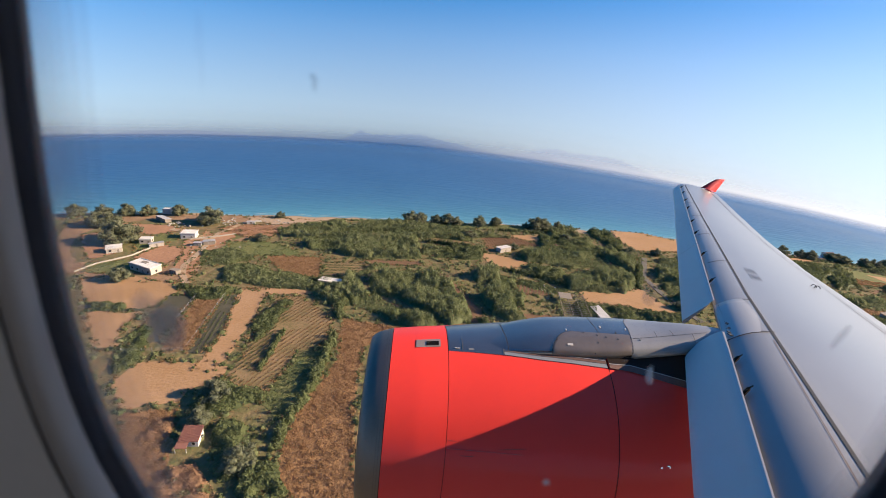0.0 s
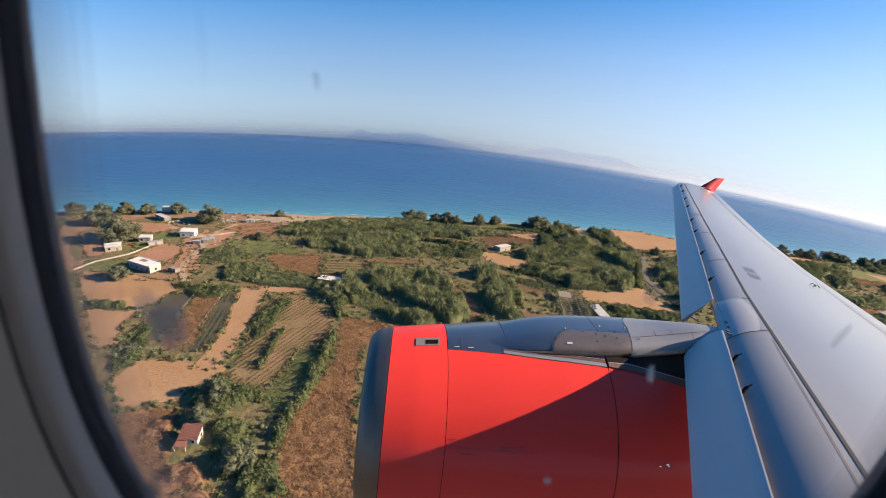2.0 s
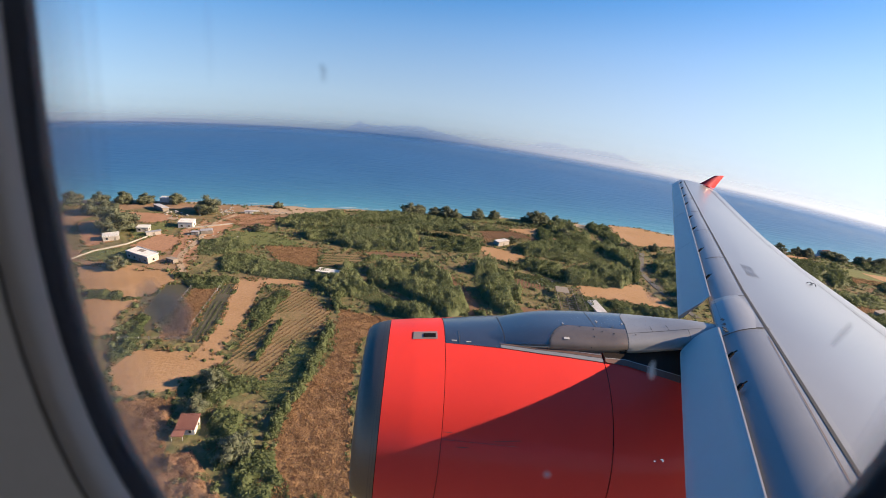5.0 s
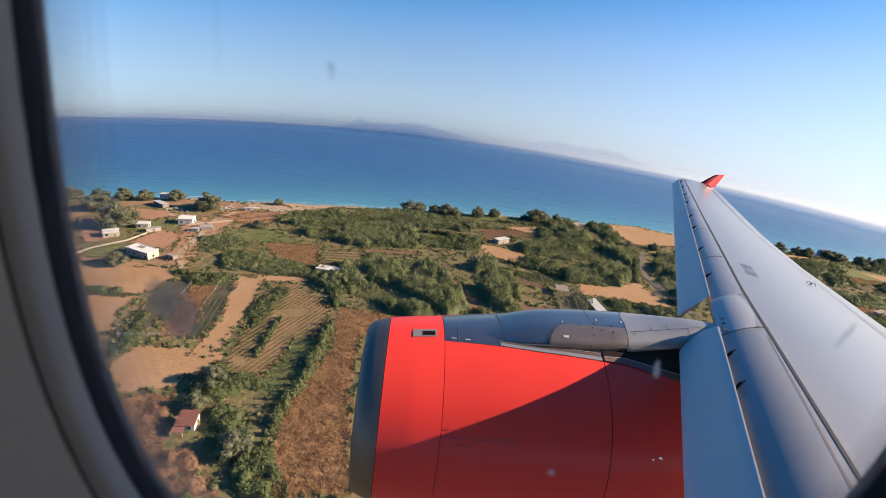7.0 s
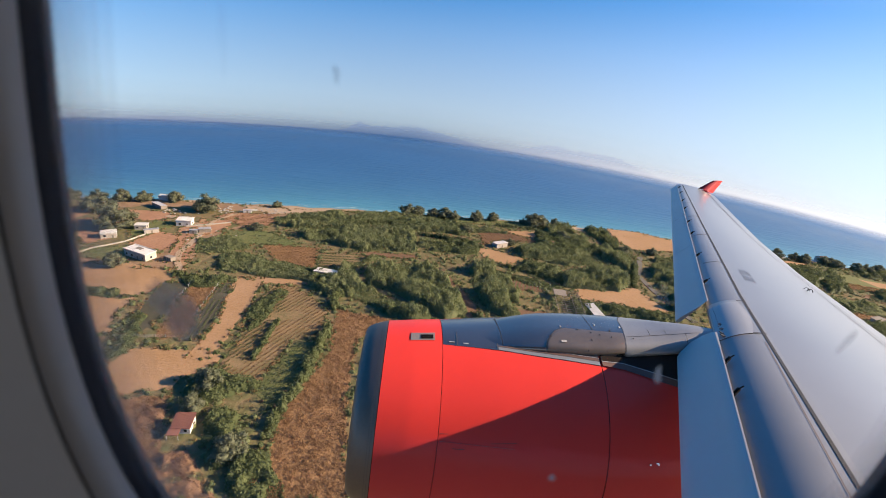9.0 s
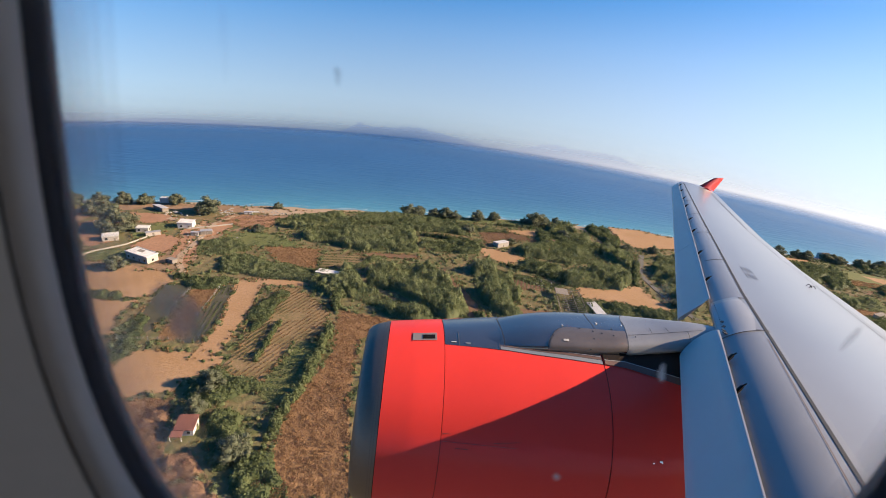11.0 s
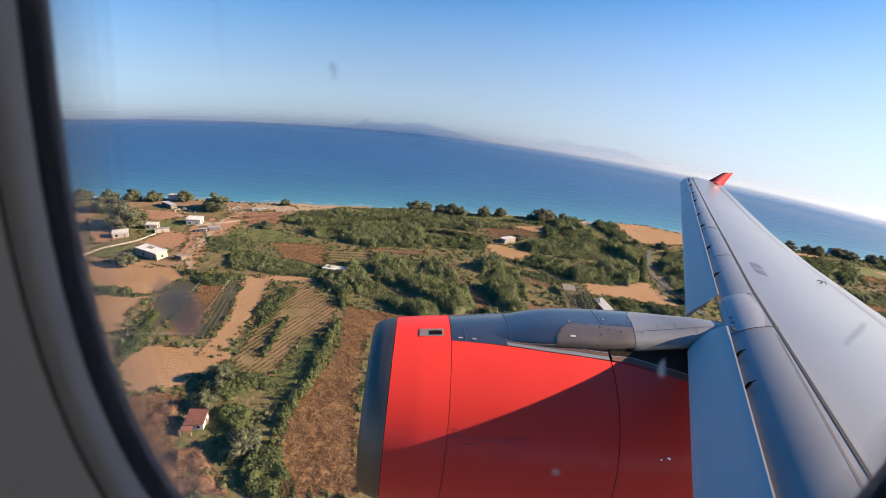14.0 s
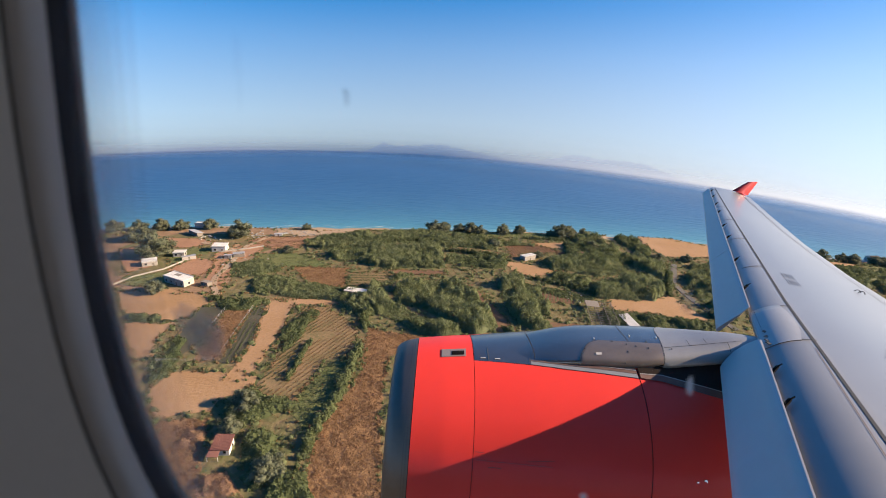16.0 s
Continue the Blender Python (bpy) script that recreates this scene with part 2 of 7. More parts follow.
def beam(a, b, w, h=None):
    """A squared bar from a to b."""
    a, b = Vector(a), Vector(b)
    d = (b - a).normalized()
    s = d.cross(Vector((0, 0, 1)) if abs(d.z) < 0.9 else Vector((1, 0, 0))).normalized() * w / 2
    u = d.cross(s).normalized() * (h or w) / 2
    return loft([[p + s + u, p - s + u, p - s - u, p + s - u] for p in (a, b)], cap=True)


# ---- the airliner ----
plane = new("airliner")
plane.matrix_world = HOVER
tagged(plane, "airliner with red engine, pale grey wing and extended slats", "airplane")


def on_nacelle(s, r, deg):
    a = radians(deg)
    return (s - 0.065, 4.506 + r * math.cos(a), -3.066 + 0.025 * s + r * math.sin(a))


PROFILE = ((-0.245, 0.845), (-0.24, 0.875), (-0.215, 0.905), (-0.17, 0.932), (-0.1, 0.958), (0, 0.985), (0.3, 1.02), (0.587, 1.045), (1.2, 1.11), (1.8, 1.165), (2.18, 1.19), (2.8, 1.18), (3.5, 1.05), (3.9, 0.93))


def cowl_radius(s):
    return float(np.interp(s, [a for a, _ in PROFILE], [b for _, b in PROFILE]))


def spun(stations, first=0, last=360, seg=120, proud=0.0):
    full = last - first == 360
    n = seg if full else seg + 1
    return loft([[on_nacelle(s, r + proud, first + (last - first) * j / seg) for j in range(n)] for s, r in stations], closed=full)


def cowl(a, b, gap=0.003):
    return spun([(a + gap + (b - a - 2 * gap) * i / 16, cowl_radius(a + gap + (b - a - 2 * gap) * i / 16)) for i in range(17)])


engine = part("engine", mesh_of("engine", *spun([(-0.245, 0.845), (-0.235, 0.825), (-0.2, 0.805), (0.0, 0.80), (0.7, 0.84), (0.7, 0.02)]), M_dark, True), plane, "dark intake duct of the jet engine")
part("inlet_lip", mesh_of("inlet_lip", *spun([p for p in PROFILE if p[0] <= -0.09] + [(-0.004, 0.983)]), M_lip, True), engine, "bare metal rounded inlet lip")
part("inlet_cowl", mesh_of("inlet_cowl", *cowl(0, 0.587, 0.002), M_red, True), engine, "glossy red inlet cowl")
part("fan_cowl", mesh_of("fan_cowl", *cowl(0.587, 2.18, 0.003), M_red, True), engine, "glossy red fan cowl")
part("reverser_cowl", mesh_of("reverser_cowl", *cowl(2.18, 3.9, 0.005), M_red, True), engine, "red thrust reverser cowl")
# Unseen dark shell added behind the cowls so their gaps come out dark.
part("gap_backing", mesh_of("gap_backing", *spun([(x, cowl_radius(x) - 0.03) for x in (-0.1, 0, 0.3, 0.587, 1.2, 1.8, 2.18, 2.8, 3.5, 3.88)]), M_dark, True), engine)
part("nozzle", mesh_of("nozzle", *spun([(3.9, 0.90), (3.2, 0.8), (3.2, 0.45), (4.6, 0.32), (5.0, 0.04)]), M_pylon, True), engine)
rivets = [(s, a) for s in (-0.035, -0.06) for a in np.arange(70, 230, 1.6)]
part("rivet_row", mesh_of("rivet_row", *join(*[spun([(s, cowl_radius(s) + 0.002), (s + 0.007, cowl_radius(s) + 0.002)], a, a + 0.45, 1) for s, a in rivets]), M_seam), engine, "double row of dark rivets")
vent = part("vent", mesh_of("vent", *join(spun([(0.253, cowl_radius(0.25) - 0.01), (0.255, cowl_radius(0.25) + 0.006), (0.51, cowl_radius(0.51) + 0.006), (0.512, cowl_radius(0.51) - 0.01)], 97.4, 104.6, 6)), M_scoop), engine, "grey metal vent scoop")
# Flat near-black patch painted in for the shade inside the slot.
part("vent_slot", mesh_of("vent_slot", *spun([(0.36, cowl_radius(0.36) + 0.009), (0.49, cowl_radius(0.49) + 0.009)], 99.6, 103.4, 4), M_dark), engine)
M_ridge = material("pink_highlight_edge", (0.60, 0.16, 0.13), 0.5)
M_glint = material("glint_metal", (0.92, 0.74, 0.55), 0.10, 1.0)
for s0, s1, a0, a1, mat in [(1.08 + 0.031 * i, 1.08 + 0.031 * i + 0.022, 159.75 - 0.16 * i, 160.05 - 0.16 * i, M_seam) for i in range(8)] + [(0.73, 0.845, 163.8, 164.05, M_seam), (0.60, 0.68, 157.0, 157.25, M_seam)]:
    part("stencil_bar", mesh_of("stencil_bar", *spun([(s0 + (s1 - s0) * i / 8, cowl_radius(s0 + (s1 - s0) * i / 8) + 0.003) for i in range(9)], a0, a1, 1), mat), engine)
# Ridge of a cowl hatch; its highlight is put into the pink colour.
ridge = [[on_nacelle(q, cowl_radius(q) + up, 160.8 + 0.75 * (q - 0.57) / 0.76 + d) for q in np.arange(0.60, 1.34, 0.05)] for d, up in ((0.0, 0.002), (0.08, 0.007), (0.18, 0.002))]
part("cowl_ridge", mesh_of("cowl_ridge", *loft(ridge, closed=False), M_ridge, True), engine, "thin cowl hatch edge with a highlight in its pink colour")
# Tiny bright metal bits added to imitate glints on the cowl.
for q, a, long in ((2.575, 163.7, 0.02), (2.64, 162.9, 0.03), (2.66, 163.5, 0.015)):
    part("glint_bit", mesh_of("glint_bit", *spun([(q, cowl_radius(q)), (q + 0.003, cowl_radius(q) + 0.012), (q + long, cowl_radius(q) + 0.012), (q + long + 0.004, cowl_radius(q))], a, a + 0.6, 3), M_glint), engine, "tiny bright metal bit standing in for a glint")

# fairing over the nacelle, then the pylon that carries it
def fair(s):
    """How far the fairing stands off the cowl: flush at its front, then rising."""
    return 0.001 + 0.003 * min(1.0, max(0.0, (s - 0.6) / 0.5))


upper = part("pylon", mesh_of("pylon_base", *loft([[on_nacelle(s, cowl_radius(s) + fair(s), 180 - half + (2 * half - 180) * j / 24) for j in range(25)]
             for s, half in ((0.592, 72.1), (0.915, 69.7), (1.155, 67.7), (1.54, 64.0), (1.82, 61.9), (2.17, 59.4))], closed=False), M_pylon, True), plane, "silver grey engine pylon fairing")
TOP = ((0.55, -2.01, 0.06, -2.16, 4.47), (0.63, -2.004, 0.14, -2.13, 4.47), (0.81, -1.985, 0.24, -2.08, 4.47), (1.116, -1.93, 0.33, -2.03, 4.47), (1.357, -1.865, 0.39, -2.01, 4.47), (1.605, -1.811, 0.43, -1.985, 4.47), (1.9, -1.774, 0.452, -1.965, 4.46), (2.18, -1.741, 0.450, -1.95, 4.44),
       (2.32, -1.723, 0.43, -1.915, 4.42), (2.47, -1.705, 0.40, -1.895, 4.39), (2.75, -1.666, 0.335, -1.852, 4.33), (3.0, -1.616, 0.25, -1.812, 4.25), (3.2, -1.582, 0.19, -1.77, 4.20), (3.38, -1.580, 0.14, -1.735, 4.15), (3.5, -1.568, 0.10, -1.70, 4.13))


def pylon_point(x, top, w, low, mid, j, proud=0.0):
    """A point of the pylon's skin; j runs from 0 at the inboard foot over 1 at the ridge to 2 at the outboard foot.
    The foot is drawn in a little, and the ring leans aft where the light fairing begins."""
    a = math.pi * (1 - j / 2)
    c, rise = math.cos(a), abs(math.sin(a)) ** 0.7
    tuck = 1 - 0.055 * max(0.0, 1 - rise / 0.4) ** 2 * (x < 2.4)
    lean = 0.09 * math.exp(-((x - 2.4) / 0.35) ** 2) * min(j, 1.4) ** 3
    return (x + lean, mid + (w + proud) * tuck * math.copysign(abs(c) ** 0.7, c), low + (top + proud - low) * rise)


def pylon_ring(x, top, w, low, mid):
    return [pylon_point(x, top, w, low, mid, 2 - j / 24) for j in range(49)]


def pylon_at(x):
    return [float(np.interp(x, [t[0] for t in TOP], [t[k] for t in TOP])) for k in (1, 2, 3, 4)]


def pylon_skin(x0, x1, n):
    """Rings from x0 to x1, eased over the stations so that the skin bends evenly."""
    rings = []
    for i in range(n + 1):
        x = x0 + (x1 - x0) * i / n
        near = [pylon_at(min(max(x + d, 0.55), 3.5)) for d in ((-0.1, -0.05, 0, 0.05, 0.1) if 0.66 < x < 3.4 else (0,))]
        top, w, low, mid = [sum(q[k] for q in near) / len(near) for k in range(4)]
        rings.append(pylon_ring(x, top, w, low, mid))
    return rings


part("pylon_body", mesh_of("pylon_body", *loft(pylon_skin(0.55, 2.387, 48)), M_pylon, True), upper, "rounded silver grey pylon body")
part("pylon_tail", mesh_of("pylon_tail", *loft(pylon_skin(2.384, 3.5, 36)), M_pylon_light, True), upper, "light grey pylon fairing meeting the wing")


def pylon_side(x, j, proud):
    return pylon_point(x, *pylon_at(x), j, proud)


def pylon_line(name, x0, x1, j0, j1, wide, mat, proud=0.003):
    pts = [(x0 + (x1 - x0) * i / 14, j0 + (j1 - j0) * i / 14) for i in range(15)]
    if abs(x1 - x0) < 0.05:
        rows = [[pylon_side(x + d, j, proud) for x, j in pts] for d in (0, wide)]
    else:
        rows = [[pylon_side(x, j + d, proud) for x, j in pts] for d in (0, wide)]
    return part(name, mesh_of(name, *loft(rows, closed=False), mat), upper)


def skirt_strip(name, rows, wide, mat, proud, label=""):
    """A strip along the nacelle: rows of station and angle, wide degrees broad."""
    wide = wide if isinstance(wide, tuple) else (wide,) * len(rows)
    across = [[on_nacelle(s, cowl_radius(s) + proud, a - w * k / 3) for (s, a), w in zip(rows, wide)] for k in range(4)]
    return part(name, mesh_of(name, *loft(across, closed=False), mat), upper, label)


for s, low, high in ((0.735, 108.6, 97.5), (1.15, 112.0, 107.5)):
    part("panel_joint", mesh_of("panel_joint", *loft([[on_nacelle(s + d, cowl_radius(s) + fair(s) + 0.0045, low + (high - low) * j / 8) for j in range(9)] for d in (0, 0.006)], closed=False), M_seam), upper)
pylon_line("panel_joint", 0.67, 0.685, 0.1, 1.4, 0.006, M_seam, 0.007)
pylon_line("panel_joint", 1.135, 1.14, 0.2, 1.5, 0.006, M_seam, 0.008)
pylon_line("panel_joint", 2.384, 2.384, 0.01, 1.6, 0.006, M_seam)
pylon_line("panel_joint", 2.09, 2.07, 0.80, 1.5, 0.004, M_seam_grey)


def hatch_top(x):
    return float(np.interp(x, (1.572, 1.585, 1.614, 1.637, 1.68, 1.729, 1.786, 1.83, 2.12, 2.384), (0.13, 0.38, 0.52, 0.60, 0.72, 0.805, 0.85, 0.86, 0.80, 0.735)))


hatch_xs = [1.573, 1.58, 1.59, 1.605, 1.625, 1.65, 1.68, 1.72, 1.77, 1.83] + [1.83 + 0.55 * i / 8 for i in range(1, 9)]
part("access_panel", mesh_of("access_panel", *loft([[pylon_side(x, 0.01 + (hatch_top(x) - 0.01) * k / 12, 0.004 if 0 < k < 12 and 1.574 < x < 2.37 else 0.0005) for k in range(13)] for x in hatch_xs], closed=False), M_hatch, True), upper, "brownish grey access panel with a warm reflection in its colour")
part("panel_joint", mesh_of("panel_joint", *loft([[pylon_side(x - d, hatch_top(x) + 0.4 * d, 0.0045) for x in hatch_xs] for d in (0.0, 0.007)], closed=False), M_seam), upper)
pylon_line("panel_joint", 2.40, 3.18, 0.60, 0.70, 0.010, M_seam_grey)
for x, low, high in ((2.66, 0.65, 0.85), (2.84, 0.67, 0.88), (3.03, 0.30, 0.68)):
    pylon_line("panel_joint", x, x, low, high, 0.004, M_seam_grey)
part("placard", mesh_of("placard", *loft([[pylon_side(x, j, 0.009) for x in (1.73, 1.785)] for j in (0.39, 0.46)], closed=False), M_slat), upper, "small pale placard")
for x, j in ((1.637, 0.58), (1.786, 0.90), (1.94, 0.81), (2.06, 0.72), (2.045, 0.49), (2.0, 0.16), (2.13, 0.96), (2.14, 0.66), (2.25, 0.80), (2.25, 0.59), (2.36, 0.92), (2.47, 0.54)):
    part("fastener", mesh_of("fastener", [pylon_side(x + 0.007 * math.cos(k), j + 0.025 * math.sin(k), 0.006) for k in np.arange(0, 6.28, 0.785)] + [pylon_side(x, j, 0.010)], [(i, (i + 1) % 8, 8) for i in range(8)], M_seam_grey if j < 0.9 else M_slat), upper)
# hollow under the pylon, wing shade painted near-black, bounded by a band along the cowl
HOLLOW = ((2.19, 118.1), (2.41, 118.4), (2.69, 121.9), (2.99, 124.6), (3.4, 128.0))
part("recess", mesh_of("recess", *loft([[on_nacelle(s, cowl_radius(s) + 0.012, 84 + (a - 84) * j / 12) for j in range(13)] for s, a in HOLLOW], closed=False), M_hollow_shade, True), upper, "hollow under the pylon with the wing's shade painted in")
skirt_strip("brown_band", [(s, a + w) for (s, a), w in zip(HOLLOW, (2.5, 3.7, 4.0, 4.3, 4.0))], (2.5, 3.7, 4.0, 4.3, 4.0), M_band, 0.014, "brown grey band along the cowl edge")
skirt_strip("edge_strip", [(s, a + 0.5) for s, a in HOLLOW], 0.45, M_pylon_light, 0.018)
# long joint strips where the fairing meets the red cowl
CREASE = ((1.22, 108.0), (1.54, 111.0), (1.82, 113.6), (2.17, 116.2))
EDGE = ((1.16, 112.2), (1.54, 115.9), (1.82, 118.0), (2.17, 120.55))
skirt_strip("edge_strip", EDGE, 2.1, M_pylon_light, 0.0065, "pale strip along the red cowl")
skirt_strip("panel_joint", [(s, a - 2.1) for s, a in EDGE], 0.3, M_seam, 0.0075)
# The red cowl's reflection is put into this band's red brown colour.
skirt_strip("brown_band", [(s, a - 2.4) for s, a in EDGE], (0.4, 2.5, 2.1, 2.0), M_band, 0.0065, "red brown band between fairing and cowl")
skirt_strip("edge_strip", [(s, a + 0.5) for s, a in CREASE], 0.32, M_pylon_light, 0.010)
for s, a in ((0.655, 106.3), (0.80, 107.6)):
    skirt_strip("stencil_bar", [(s, a), (s + 0.055, a + 0.3)], 0.55, M_slat, 0.008)

# wing: stations of y, leading edge x z, trailing edge x z
STATIONS = ((0.1, 1.17, -1.98, 7.6, -3.05), (2.0, 2.2, -1.785, 7.6, -2.75), (4.125, 3.353, -1.565, 7.65, -2.45), (4.9, 3.77, -1.485, 7.7, -2.34), (7.0, 4.91, -1.267, 8.33, -2.10), (9.0, 5.99, -1.06, 8.93, -1.86), (11.0, 7.08, -0.852, 9.53, -1.53), (13.0, 8.16, -0.645, 10.13, -1.10), (15.0, 9.25, -0.437, 10.68, -0.62))


def bulge(u):
    """Share of the section's greatest thickness at share u of the chord."""
    return 10 * (0.2969 * math.sqrt(u) - 0.126 * u - 0.3516 * u ** 2 + 0.2843 * u ** 3 - 0.1036 * u ** 4)


def wing_at(y, u, lift=0.0):
    """A point of the wing's upper face: lateral place y, share u of the chord."""
    lx, lz, tx, tz = [float(np.interp(y, [s[0] for s in STATIONS], [s[k] for s in STATIONS])) for k in (1, 2, 3, 4)]
    v = u / 0.11
    share = bulge(u) if v > 1 else bulge(0.11) * (0.35 * v + 0.65 * (1 - (1 - v) ** 2.7))   # a full, rounded nose
    h = share * 0.066 * (tx - lx)
    return (lx + (tx - lx) * u + 0.15 * h, y, lz + (tz - lz) * u + h + lift)


def wing_under(y, u):
    x, _, z = wing_at(y, u)
    lx, tx = wing_at(y, 0)[0], wing_at(y, 1)[0]
    h = bulge(u) * (tx - lx)
    return (x, y, z - 0.115 * h)


ys = [0.1, 1, 2, 3, 4.125, 4.9, 6, 7, 8, 9, 10, 11, 12, 13, 14, 14.6, 14.9]
us = [0.11 + 0.89 * i / 16 for i in range(17)]
nose_us = [0.11 * (i / 16) ** 1.5 for i in range(17)]
wing = part("wing", mesh_of("wing", *join(loft([[wing_at(y, u) for u in us] for y in ys], closed=False), loft([[wing_under(y, u) for u in us[::-1]] for y in ys], closed=False), ([wing_at(14.9, u) for u in nose_us + us] + [wing_under(14.9, u) for u in (nose_us + us)[::-1]], [tuple(range(2 * len(nose_us + us)))])), M_wing, True), plane, "pale grey painted wing")
part("leading_edge", mesh_of("leading_edge", *loft([[wing_at(y, u) for u in nose_us[::-1]] + [wing_under(y, u) for u in nose_us[1:]] for y in ys], closed=False), M_nose, True), wing, "rounded pale grey leading edge")


def wing_line(name, u0, u1, width, mat, y0=0.2, y1=14.6, lift=0.004):
    a, b = [], []
    for i in range(41):
        y = y0 + (y1 - y0) * i / 40
        u = u0 + (u1 - u0) * i / 40
        c = wing_at(y, 1)[0] - wing_at(y, 0)[0]
        a.append(wing_at(y, u, lift))
        b.append(wing_at(y, u + width / c, lift))
    return part(name, mesh_of(name, *loft([a, b], closed=False), mat), wing)


wing_line("spar_seam", 0.093, 0.101, 0.030, M_seam_grey)
wing_line("front_seam", 0.073, 0.089, 0.006, M_band, 0.2, 3.7)
wing_line("rear_seam", 0.69, 0.75, 0.022, M_seam_grey)
wing_line("rear_seam", 0.735, 0.80, 0.014, M_seam_grey)
for y in (4.7, 6.2, 7.9, 9.6, 11.3, 13.0, 14.4):
    pts = [wing_at(y, 0.02 + 0.085 * i / 6, 0.004) for i in range(7)]
    part("nose_joint", mesh_of("nose_joint", *loft([pts, [(p[0] + 0.012, p[1] + 0.026, p[2]) for p in pts]], closed=False), M_seam), wing)
for k in range(5):
    for j in range(2):
        a, b = wing_at(5.55 + j * 0.27, 0.160 + k * 0.010, 0.004), wing_at(5.76 + j * 0.27, 0.160 + k * 0.010, 0.004)
        part("stencil_bar", mesh_of("stencil_bar", *loft([[a, (a[0] + 0.014, a[1], a[2])], [b, (b[0] + 0.014, b[1], b[2])]], closed=False), M_stencil), wing)
ring = wing_at(6.5, 0.575, 0.02)
for k in (-0.035, 0.035):
    pts = [(ring[0] - 0.03 * math.cos(b), ring[1] + k + 0.025 * math.cos(b), ring[2] - 0.015 + 0.045 * math.sin(b)) for b in np.linspace(0, math.pi, 7)]
    part("tie_down_ring", mesh_of("tie_down_ring", *join(*[beam(p, q, 0.010) for p, q in zip(pts, pts[1:])]), M_seam), wing, "small dark tie-down loop")

for dy, w in ((0.0, 0.05), (0.10, 0.06)):
    a = wing_at(4.02 + dy, 0.016, 0.006)
    part("stencil_bar", mesh_of("stencil_bar", *loft([[a, (a[0] + 0.03, a[1] + 0.01, a[2] + 0.012)], [(a[0] - 0.01, a[1] + w, a[2]), (a[0] + 0.02, a[1] + w + 0.01, a[2] + 0.012)]], closed=False), M_seam), wing)
pts = [wing_at(3.86, 0.006 + 0.10 * i / 10, 0.005) for i in range(11)]
part("nose_joint", mesh_of("nose_joint", *loft([pts, [(p[0] + 0.012, p[1] + 0.03, p[2]) for p in pts]], closed=False), M_seam), wing)

# raised fairing where the pylon meets the wing, with a rivet row along its front
hood = []
for i in range(9):
    y = 3.86 + 0.86 * i / 8
    rise = 0.007 * math.sin(math.pi * min(1, max(0, i / 8)) * 0.94 + 0.1)
    hood.append([wing_at(y, 0.002 + 0.086 * k / 10 * (0.82 + 0.18 * math.sin(math.pi * i / 8)), 0.006 + rise * (1 - 0.8 * k / 10)) for k in range(11)])
part("pylon_hood", mesh_of("pylon_hood", *loft(hood + [[(p[0], p[1] + 0.01, p[2] - 0.04) for p in hood[-1]]], closed=False), M_fairing, True), wing, "pale raised fairing over the pylon")
part("hood_edge", mesh_of("hood_edge", *loft([[(p[0], p[1] - 0.004, p[2] - 0.022) for p in hood[0]], [(p[0], p[1] - 0.002, p[2] + 0.002) for p in hood[0]]], closed=False), M_seam), wing)
for i in range(1, 8):
    for k in (0.0, 0.5):
        a = Vector(hood[i][1]).lerp(Vector(hood[min(i + 1, 8)][1]), k)
        part("rivet", mesh_of("rivet", *box(a.x - 0.004, a.y - 0.006, a.z - 0.01, a.x + 0.004, a.y + 0.006, a.z + 0.0008), M_seam_grey), wing)
for y, wide in ((3.90, 0.035), (3.96, 0.02)):
    a = wing_at(y, 0.020, 0.024)
    part("stencil_bar", mesh_of("stencil_bar", *box(a[0] - 0.05, a[1] - 0.01, a[2] - 0.03, a[0] - 0.05 + wide, a[1] + 0.035, a[2] - 0.022), M_seam), wing)

# tip fence: a swept red blade above and below the tip
fx, fy, fz = wing_at(14.9, 0.25)
part("tip_fence", mesh_of("tip_fence", *loft([[(fx + 0.42, fy, fz - 0.06), (fx + 0.7, fy - 0.025, fz - 0.10), (fx + 0.98, fy, fz - 0.17), (fx + 0.7, fy + 0.025, fz - 0.10)],
     [(fx + 0.95, fy + 0.1, fz + 0.27), (fx + 1.12, fy + 0.085, fz + 0.29), (fx + 1.30, fy + 0.1, fz + 0.30), (fx + 1.12, fy + 0.115, fz + 0.29)]], cap=True), M_fence, True), wing, "red swept wing tip fence")
part("tip_fence", mesh_of("lower_tip_fence", *loft([[(fx + 0.1, fy, fz - 0.1), (fx + 0.7, fy - 0.06, fz - 0.1), (fx + 1.15, fy, fz - 0.3), (fx + 0.7, fy + 0.06, fz - 0.1)],
     [(fx + 0.75, fy + 0.08, fz - 0.7), (fx + 0.95, fy + 0.05, fz - 0.7), (fx + 1.25, fy + 0.08, fz - 0.75), (fx + 0.95, fy + 0.11, fz - 0.7)]], cap=True), M_fence, True), wing, "red swept wing tip fence")


